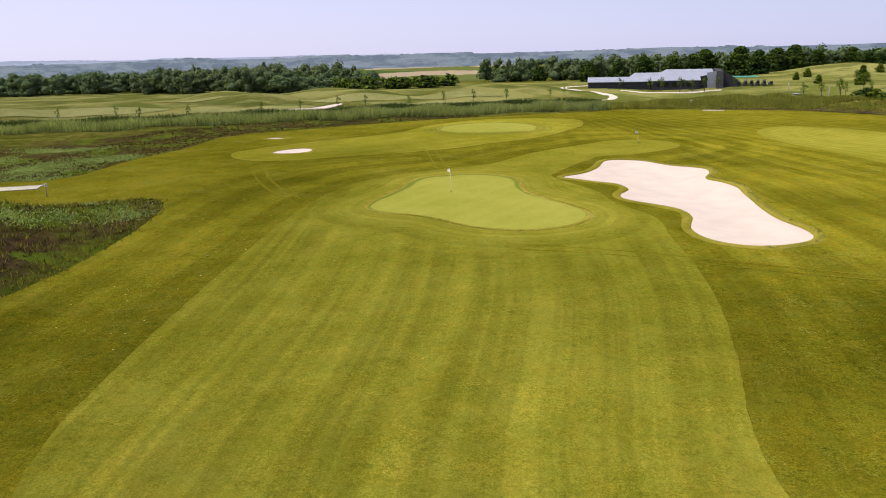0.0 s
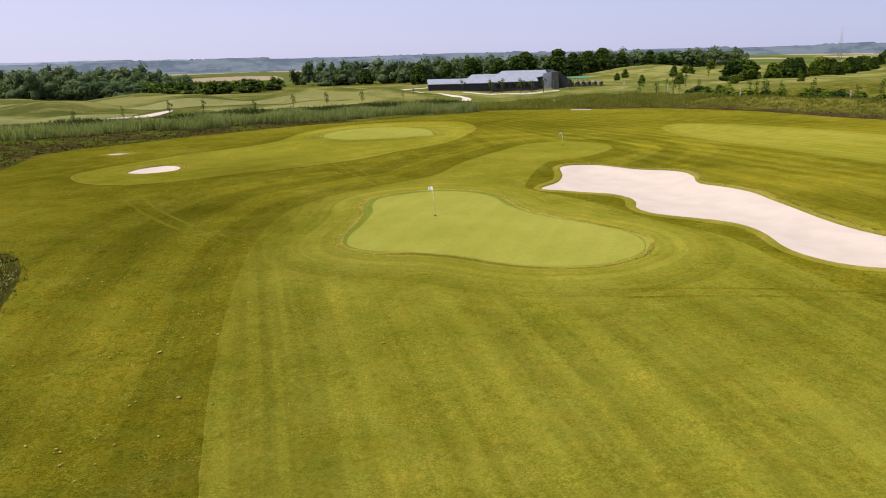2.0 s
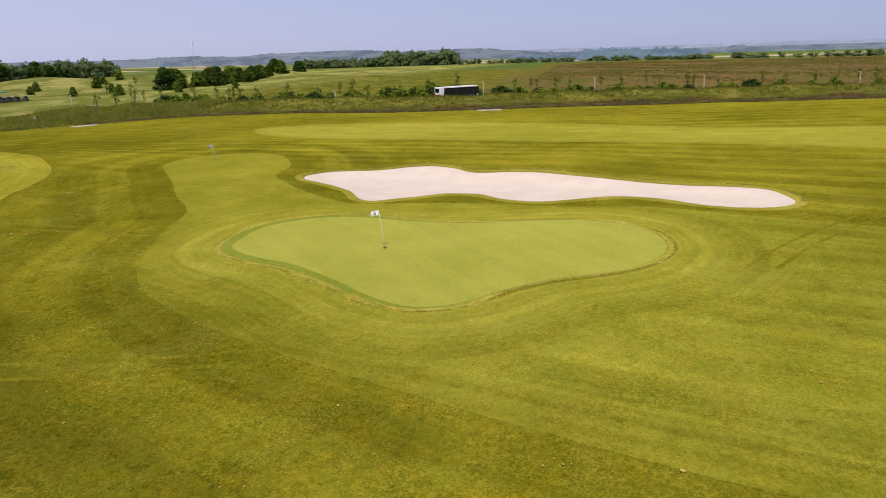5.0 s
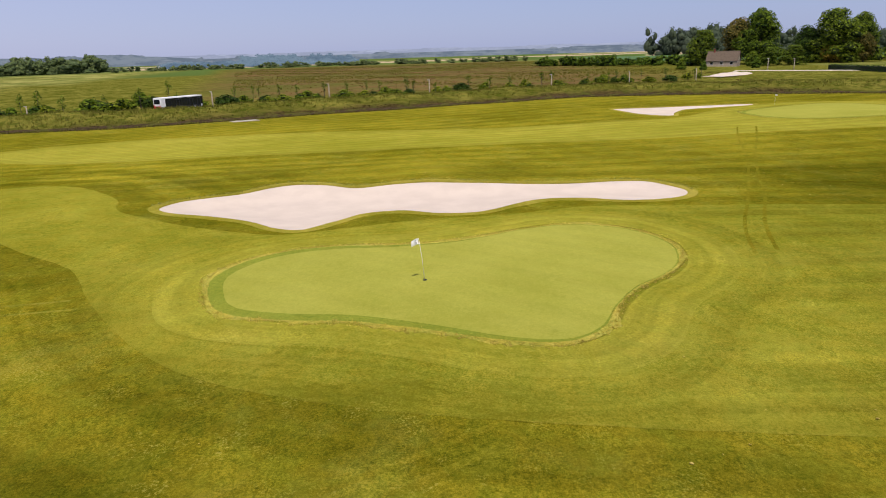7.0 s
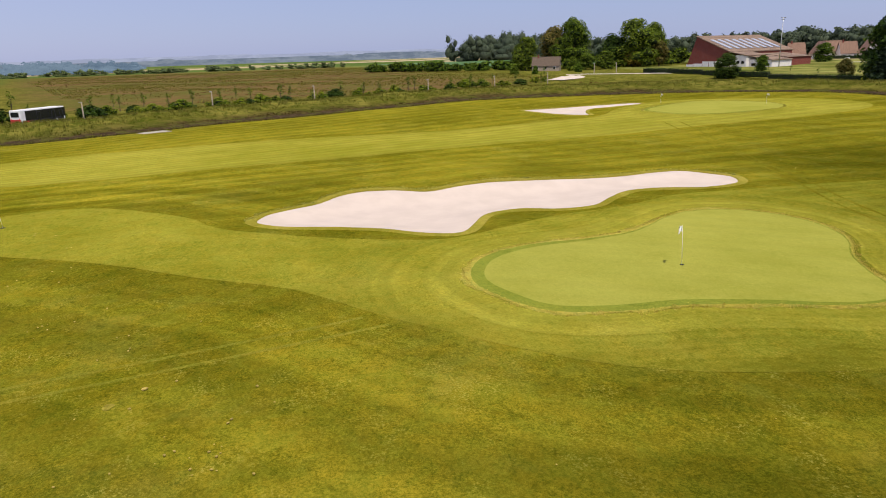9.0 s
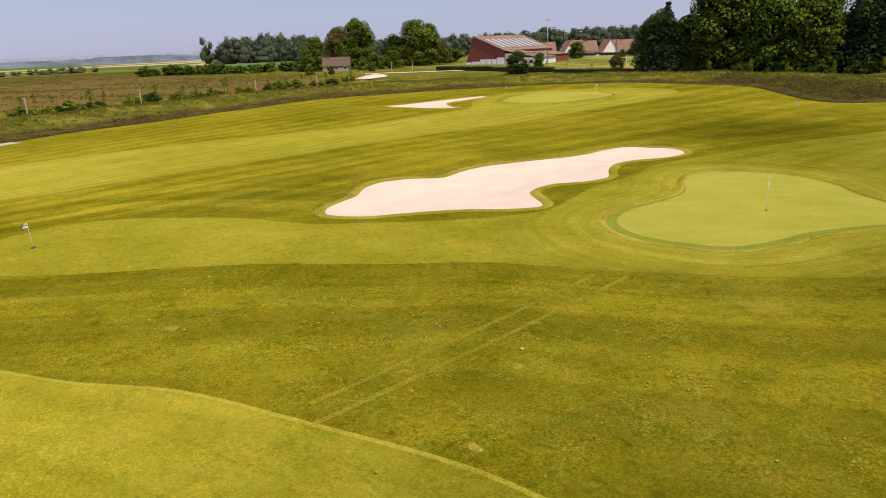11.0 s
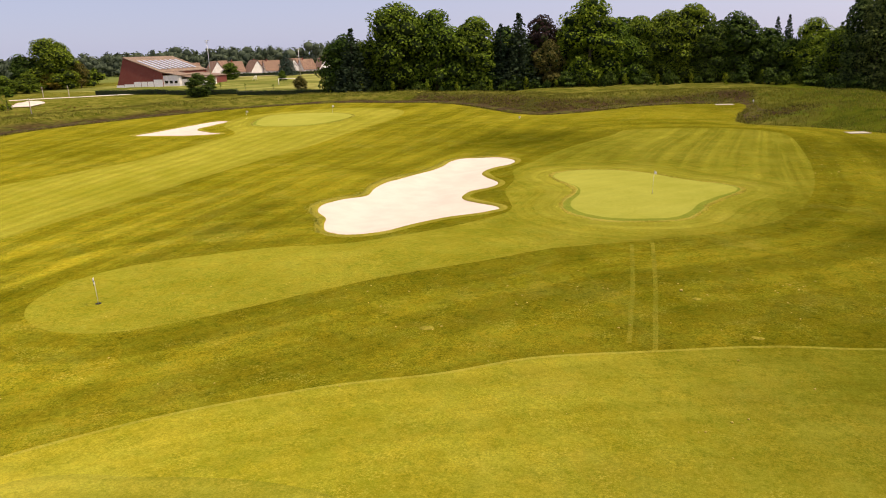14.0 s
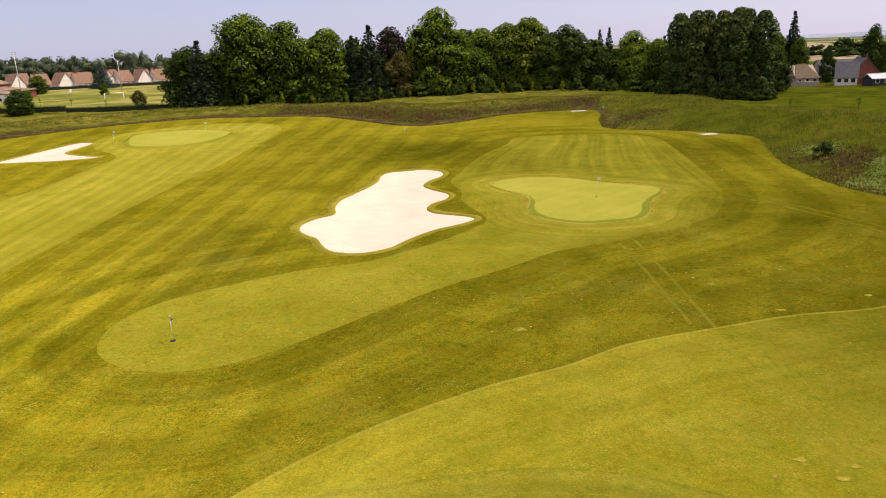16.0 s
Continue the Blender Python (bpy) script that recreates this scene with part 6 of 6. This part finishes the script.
# ---- clubhouse ----
def clubhouse():
    root = stand("clubhouse", 49.5, 271.5, -11.3, "low clubhouse with dark timber walls and pale zinc roofs", "building", -0.6)

    def wing(name, u0, u1, v0, v1, eave, ridge, ridge_v, label, skew=0.0):
        w = part(name, prism(name, CLADDING, [(v0, 0), (v1, 0), (v1, eave[1]), (ridge_v, ridge), (v0, eave[0])], u1 - u0 - skew, "x"), root, label)
        w.matrix_basis = Matrix.Translation((u0 + skew, 0, 0))
        if skew:
            part("hip_wall", slab("hip_wall", CLADDING, [(-skew, v0, 0), (0.1, v0, 0), (0.1, v0, eave[0]), (-skew, v0, eave[0] - 0.1)], 0.3), w, "timber wall under the hipped end")
        for n, (a, za), (b, zb) in (("roof_front", (v0 - 0.3, eave[0] - 0.05), (ridge_v, ridge)), ("roof_back", (v1 + 0.3, eave[1] - 0.05), (ridge_v, ridge))):
            part(n, slab(n, ZINC, [(-0.25 - skew, a, za), (u1 - u0 - skew + 0.25, a, za), (u1 - u0 - skew + 0.25, b, zb), (-0.25, b, zb)], 0.16), w, "pale zinc roof slope")
        for k in range(int((u1 - u0 - skew) / 1.2)):
            part("roof_seam", slab("roof_seam", ZINC, [(k * 1.2 + 0.5, v0 - 0.3, eave[0] + 0.12), (k * 1.2 + 0.55, v0 - 0.3, eave[0] + 0.12),
                                                      (k * 1.2 + 0.55, ridge_v, ridge + 0.16), (k * 1.2 + 0.5, ridge_v, ridge + 0.16)], 0.05), w)
        return w

    a = wing("low_wing", -1.2, 20.8, 0, 8, (2.85, 2.85), 4.4, 5.0, "low timber wing")
    # flat black panel in place of the unlit opening
    part("doorway", boxes("doorway", BLACK, (12.5, -0.02, 1.3, 2.0, 0.06, 2.6)), a, "black panel for the open doorway's shade")
    wing("middle_wing", 13, 27, 8.5, 17, (3.6, 3.0), 5.6, 12, "timber wing set back", 3.0)
    b = wing("main_hall", 22, 43.5, 3.5, 20, (3.6, 3.2), 6.6, 13, "long hall with a high ridge", 5.5)
    c = wing("front_wing", 21.5, 38, -1.5, 4.5, (3.1, 4.2), 4.6, 3.6, "front wing with timber walls")
    # black plate instead of a recess: the porch's shade as a surface
    part("porch_void", prism("porch_void", BLACK, [(38, 0), (41.5, 0), (41.0, 4.8), (38, 4.2)], 0.3), root, "black plate for the deep porch's shade").matrix_basis = Matrix.Translation((0, 3.0, 0))
    part("fin_wall", prism("fin_wall", ZINC, [(41.2, 0), (43.9, 0), (43.9, 6.1), (40.6, 5.6)], 0.3), root, "pale metal fin wall").matrix_basis = Matrix.Translation((0, 2.4, 0))
    gable = part("end_gable", prism("end_gable", CLADDING, [(-1.0, 0), (21, 0), (20.5, 3.0), (12.5, 6.8), (1.0, 6.1)], 2.0, "x"), root, "dark end gable")
    gable.matrix_basis = Matrix.Translation((44, 0, 0))
    part("gable_wing", prism("gable_wing", CLADDING, [(0, 0), (5.5, 0), (5.3, 2.8), (0, 6.4)], 12), root, "dark sloping end wing").matrix_basis = Matrix.Translation((46, 2.0, 0))
    for k in range(5):
        part("window", boxes("window", GLASS, (24 + k * 2.6, -1.53, 1.7, 1.7, 0.06, 1.5)), c).matrix_basis = Matrix.Translation((-21.5, 0, 0))


clubhouse()


def shade_canopy(x, y, turn):
    root = stand("canopy", x, y, turn, "green canvas canopy over parked golf carts", "canopy")
    part("cover", slab("cover", CANVAS, [(-6, -2.5, 2.5), (6, -2.5, 2.5), (6, 2.5, 2.9), (-6, 2.5, 2.9)], 0.12), root)
    for xx in (-5.7, -2, 2, 5.7):
        for yy in (-2.3, 2.3):
            part("post", rod("post", METAL, [(xx, yy, -0.1), (xx, yy, 2.55)], [0.05, 0.05], 8), root)


shade_canopy(104.5, 272, -11)


CART_PAINT = plain("dark_cart_paint", (0.06, 0.065, 0.06), 0.4, vary=0.1)


def golf_cart(x, y, turn):
    root = stand("golf_cart", x, y, turn, "golf cart with dark seat and flat roof", "golf cart", one_height(x, y) + 0.03, "parked golf carts")
    part("body", boxes("body", CART_PAINT, (0, 0, 0.55, 2.3, 1.1, 0.4), (0.85, 0, 0.8, 0.5, 1.1, 0.4), bevel=0.08), root)
    part("seat", boxes("seat", BLACK, (-0.3, 0, 0.85, 0.6, 1.0, 0.2), (-0.6, 0, 1.15, 0.15, 1.0, 0.5), bevel=0.05), root)
    part("roof", boxes("roof", BLACK, (-0.1, 0, 1.85, 1.7, 1.15, 0.07), bevel=0.03), root)
    for xx in (-0.85, 0.7):
        for yy in (-0.5, 0.5):
            part("roof_post", rod("roof_post", METAL, [(xx, yy, 0.7), (xx * 0.92, yy, 1.84)], [0.02, 0.02], 6), root)
            wheel(root, xx, yy, 0.24, 0.16)


for i in range(12):
    golf_cart(100 + (i % 6) * 2.1 + (i // 6) * 1.2, 268 - (i // 6) * 3.0 - (i % 6) * 0.4, 70 + 6 * (i % 3))


# ---- village ----
def sports_hall():
    root = stand("sports_hall", 263.4, -131.0, 195.4, "red brick sports hall with one long sloping roof and skylights", "building", -0.75)
    W, D = 18.4, 49.0
    prof = [(-5.7, 0), (W, 0), (W, 7.6), (0, 14.8)]
    part("wall", prism("wall", BRICK, prof, D), root)
    roof = part("roof", slab("roof", ROOF_BROWN, [(-0.4, -0.5, 14.95), (-0.4, D + 0.5, 14.95), (W + 0.4, D + 0.5, 7.45), (W + 0.4, -0.5, 7.45)], 0.35), root, "brown sheet roof")
    for k in range(8):
        y0 = 3.0 + k * 5.3
        part("skylight", slab("skylight", SKYLIGHT, [(5.0, y0, 13.2), (5.0, y0 + 2.4, 13.2), (W - 2.5, y0 + 2.4, 9.05), (W - 2.5, y0, 9.05)], 0.25), roof, "pale skylight strip")
    for k, (a, b, h) in enumerate(((-5.3, -1.4, 2.2), (-1.2, 3.6, 2.6), (3.8, 7.2, 3.6), (7.5, 10.4, 3.6), (10.7, 13.6, 3.6), (13.9, 18.3, 4.4))):
        part("white_panel", boxes("white_panel", WHITE, ((a + b) / 2, -0.06, h / 2, b - a, 0.1, h)), root, "white wall panel")
    for x0, y0, sx, sy, h in ((W, 0.5, 8, 14, 6.2), (W, 22, 14, 20, 5.0), (W + 8, 3, 11, 15, 4.2)):
        ann = part("annexe", boxes("annexe", RENDER_WHITE if y0 < 10 else BRICK, (x0 + sx / 2, y0 + sy / 2, h / 2, sx, sy, h)), root)
        part("annexe_roof", slab("annexe_roof", ROOF_BROWN, [(x0 - 0.3, y0 - 0.4, h + 1.4), (x0 - 0.3, y0 + sy + 0.4, h + 1.4), (x0 + sx + 0.5, y0 + sy + 0.4, h - 0.3), (x0 + sx + 0.5, y0 - 0.4, h - 0.3)], 0.25), ann)
        for k in range(3):
            part("annexe_window", boxes("annexe_window", GLASS, (x0 + sx * (0.2 + 0.3 * k), y0 - 0.03, h * 0.5, sx * 0.18, 0.08, 1.2)), ann)


sports_hall()


def house(x, y, turn, wide, deep, eave, ridge, wall, tiles, label, chimney=True, hip=0.0, z=None):
    root = stand("house", x, y, turn, label, "house", z, "village houses")
    h = part("wall", prism("wall", wall, [(-deep / 2, -0.5), (deep / 2, -0.5), (deep / 2, eave), (0, ridge - 0.12), (-deep / 2, eave)], wide, "x"), root)
    h.matrix_basis = Matrix.Translation((-wide / 2, 0, 0))
    o = 0.35
    drop = o * (ridge - eave) / (deep / 2)
    for n, s in (("roof_front", -1), ("roof_back", 1)):
        r = part(n, slab(n, tiles, [(-wide / 2 - o + 0, s * (deep / 2 + o), eave - drop), (wide / 2 + o, s * (deep / 2 + o), eave - drop), (wide / 2 + o - hip, 0, ridge), (-wide / 2 - o + hip, 0, ridge)], 0.18), root)
    if hip:
        for s in (-1, 1):
            part("roof_hip", slab("roof_hip", tiles, [(s * (wide / 2 + o), -deep / 2 - o, eave - drop), (s * (wide / 2 + o), deep / 2 + o, eave - drop), (s * (wide / 2 + o - hip), 0.02, ridge), (s * (wide / 2 + o - hip), -0.02, ridge)], 0.16), root)
    part("ridge_tiles", rod("ridge_tiles", tiles, [(-wide / 2 - o + hip, 0, ridge + 0.12), (wide / 2 + o - hip, 0, ridge + 0.12)], [0.16, 0.16], 8), root)
    if chimney:
        c = part("chimney", boxes("chimney", BRICK, (wide * 0.3, 0.4, ridge + 0.3, 0.7, 0.55, 1.7)), root)
        part("chimney_pot", rod("chimney_pot", TILE, [(wide * 0.3, 0.4, ridge + 1.1), (wide * 0.3, 0.4, ridge + 1.5)], [0.14, 0.11]), c)
    for k in range(3):
        xx = -wide * 0.32 + k * wide * 0.32
        for s in (-1, 1):
            if k == 1 and s < 0:
                part("door", boxes("door", WOODPOST, (xx, s * (deep / 2 + 0.02), 1.0, 0.95, 0.1, 2.0)), root)
            else:
                w = part("window", boxes("window", WHITE, (xx, s * (deep / 2 + 0.02), 1.5, 1.3, 0.1, 1.3)), root)
                part("pane", boxes("pane", GLASS, (xx, s * (deep / 2 + 0.06), 1.5, 1.1, 0.06, 1.1)), w)
    return root


HOUSES = [(300, -262, 60, 1), (290, -268, -30, 0), (281, -275, 60, 1), (270, -282, -30, 0), (262, -288, 60, 1), (253, -294, -30, 1), (244, -299, 60, 0), (311, -254, -30, 1), (234, -304, -30, 1),
          (225, -308, 60, 0), (215, -312, -30, 1), (204, -316, 60, 1), (322, -246, 60, 0), (334, -240, -30, 1), (193, -318, -30, 0), (182, -322, 60, 1)]
HOUSES += [(x + 9, y - 17, turn + 90, pale) for x, y, turn, pale in HOUSES[1:13:2]]
for i, (x, y, turn, pale) in enumerate(HOUSES):
    house(x, y, turn + 6 * math.sin(i * 2.1), 9 + i % 3, 9.5, 3.0, 9.2 + 0.5 * (i % 2), RENDER_WHITE, TILE, "village house with steep clay-tiled roof and pale gable walls", i % 2 == 0)
house(291, -66, 58, 13, 9, 2.6, 6.4, STONEWALL, THATCH, "old stone cottage with a steep brown thatched roof among trees")
house(-80.5, -104, 20, 8.5, 7, 2.6, 6.4, STONEWALL, THATCH, "small cottage with a hipped thatched roof", False, 2.6, 0.0)
house(-100, -107, 80, 13, 8, 3.2, 7.8, BRICK, SLATE, "brick farmhouse with a large slate roof", True, 0.0, 0.0)
house(-93, -100, -20, 6, 6.5, 2.6, 6.8, RENDER_WHITE, SLATE, "small gabled house front with dark slate", False, 0.0, 0.0)
house(-99, -124, 10, 14, 8, 3.4, 6.8, RENDER_WHITE, SLATE, "white house with slate roof and dormers", True, 0.0, 0.0)
house(-100, -92, 10, 9, 5, 2.2, 3.4, CLADDING, ZINC, "dark shed with a pale metal roof", False, 0.0, 0.0)


def garden_wall(points, tall):
    for a, b in zip(points, points[1:]):
        dx, dy = b[0] - a[0], b[1] - a[1]
        L = math.hypot(dx, dy)
        root = stand("garden_wall", (a[0] + b[0]) / 2, (a[1] + b[1]) / 2, math.degrees(math.atan2(dy, dx)), "pale rubble stone garden wall", "wall")
        part("wall", boxes("wall", STONEWALL, (0, 0, tall / 2 - 0.2, L, 0.45, tall), bevel=0.03), root)
        part("coping", boxes("coping", CONCRETE, (0, 0, tall - 0.15, L, 0.6, 0.14), bevel=0.03), root)


garden_wall([(-66, -97), (-72, -98.5), (-84, -97)], 1.6)


def clipped_hedge(points, tall, deep, label):
    for a, b in zip(points, points[1:]):
        dx, dy = b[0] - a[0], b[1] - a[1]
        L = math.hypot(dx, dy)
        rr = np.random.default_rng(int(L * 10))
        root = stand("clipped_hedge", (a[0] + b[0]) / 2, (a[1] + b[1]) / 2, math.degrees(math.atan2(dy, dx)), label, "hedge")
        part("core", boxes("core", HEDGE_CORE, (0, 0, tall / 2 - 0.15, L - 0.2, deep - 0.25, tall - 0.15), bevel=0.1), root)
        n = int(L * (2 * tall + deep) * 8)
        c = np.column_stack([rr.uniform(-L / 2, L / 2, n), rr.uniform(-deep / 2, deep / 2, n), rr.uniform(0, tall, n)])
        face = rr.integers(0, 3, n)
        nm = np.zeros((n, 3))
        for k, (ax, val, vec) in enumerate(((1, -deep / 2, (0, -1, 0)), (1, deep / 2, (0, 1, 0)), (2, tall, (0, 0, 1)))):
            c[face == k, ax] = val + rr.normal(0, 0.06, np.sum(face == k))
            nm[face == k] = vec
        part("foliage", mesh_of("foliage", *leaf_cloud(c, nm, 0.3, rr), LEAF_DARK, False), root)


clipped_hedge([(226, -78), (192, -80), (162, -83), (139, -87), (124, -87)], 1.8, 1.4, "long clipped dark green hedge round the playing field")
clipped_hedge([(305, -246), (268, -268), (232, -290), (190, -305)], 1.8, 1.2, "dark hedge before the village gardens")


def goal(x, y, turn, wide=7.3, tall=2.44):
    root = stand("football_goal", x, y, turn, "white football goal frame on the grass pitch", "goal", group="football goals")
    for s in (-1, 1):
        part("goalpost", rod("goalpost", WHITE, [(s * wide / 2, 0, -0.1), (s * wide / 2, 0, tall)], [0.09, 0.09]), root)
        part("stay", rod("stay", WHITE, [(s * wide / 2, 0, tall), (s * wide / 2, 1.6, 0)], [0.05, 0.05], 6), root)
    part("crossbar", rod("crossbar", WHITE, [(-wide / 2, 0, tall), (wide / 2, 0, tall)], [0.09, 0.09]), root)


goal(180, -142, 25)
goal(150, -180, 25)
goal(232, -190, -60)


def pole_mast(x, y, tall, label, lattice=False):
    root = stand("mast", x, y, 15, label, "mast")
    if not lattice:
        part("pole", rod("pole", METAL, [(0, 0, -0.5), (0, 0, tall)], [0.22, 0.1]), root)
        part("lamp_bar", boxes("lamp_bar", METAL, (0, 0, tall - 0.3, 2.2, 0.15, 0.3), (0, 0, tall - 1.0, 1.6, 0.15, 0.2)), root)
    else:
        for sx in (-1, 1):
            for sy in (-1, 1):
                part("leg", rod("leg", METAL, [(sx * 2, sy * 2, -5), (sx * 0.3, sy * 0.3, tall)], [0.18, 0.1], 5), root)
        for k in range(9):
            z, w = tall * k / 9, 2 - 1.7 * k / 9
            part("brace", rod("brace", METAL, [(-w, -w, z), (w, w, z + tall / 9)], [0.1, 0.1], 4), root)


pole_mast(222.9, -142.9, 20.5, "tall slim floodlight mast")
pole_mast(220, -215, 16, "tall slim floodlight mast")
pole_mast(610, 678, 34, "thin lattice radio mast on the horizon", True)


def sand_heap(x, y):
    rr = np.random.default_rng(2)
    n = 40
    g = np.linspace(-1, 1, n)
    X, Y = np.meshgrid(g * 12, g * 4)
    Z = 1.1 * np.clip(1 - (X / 12) ** 2 - (Y / 4) ** 2, 0, 1) ** 0.7 * (0.8 + 0.25 * np.sin(X * 0.9) * np.cos(Y))
    i = np.arange(n - 1)[:, None] * n + np.arange(n - 1)[None]
    f = np.stack([i, i + 1, i + 1 + n, i + n], -1).reshape(-1, 4)
    ob = tagged(new("sand_heap", mesh_of("sand_heap", np.column_stack([X.ravel(), Y.ravel(), Z.ravel() - 0.05]), f, SAND)), "long heap of pale sand beside the road", "sand heap")
    ob.matrix_basis = pose(x, y, one_height(x, y), 0, 0, -55)


sand_heap(211, -36)
ribbon("track", [(236, -48), (222, -66), (205, -84), (190, -92)], 5, 0.15, GRAVEL, "pale gravel track beside the hedge", "path", level=1)


def sheet_field(points, material, label):
    line = curve(points, 12)
    turf_patch("field", line, 14, 0.35, material, level=lambda x, y: land(x, y)[0], label=label, category="field")


sheet_field([(400, -90), (640, -60), (700, -190), (520, -260), (380, -190)], CROP, "bright green crop field on the plain")


def far_bunker(points, label):
    line = curve(points, 1.0)
    turf_patch("far_bunker", line, 1.5, 0.18, SAND, level=lambda x, y: land(x, y)[0], label=label, category="bunker")


far_bunker([(-64, 174), (-56, 176.5), (-49, 180), (-56, 179), (-63, 176.5)], "distant pale bunker on the next hole")
far_bunker([(-45, 188), (-37, 191), (-31, 196), (-38, 195), (-44, 192)], "distant pale bunker on the next hole")
turf_patch("far_green", curve([(-72, 186), (-58, 186), (-40, 199), (-45, 206), (-62, 200)], 1.5), 2.5, 0.12, LINKS, level=lambda x, y: land(x, y)[0],
           label="distant pale green on the next hole", category="putting green")
far_level = lambda x, y: land(x, y)[0]
for pts in ([(-130, 176), (-100, 180), (-78, 188), (-82, 196), (-108, 190), (-132, 184)], [(-40, 214), (-12, 220), (12, 226), (10, 232), (-16, 228), (-42, 222)],
            [(-110, 214), (-70, 226), (-66, 236), (-100, 226)], [(-24, 203), (6, 208), (24, 212), (20, 216), (-6, 213), (-26, 208)]):
    turf_patch("far_fairway", curve(pts, 2.0), 2.5, 0.14, LINKS, level=far_level, label="pale mown strip among low dunes on the next hole", category="fairway")
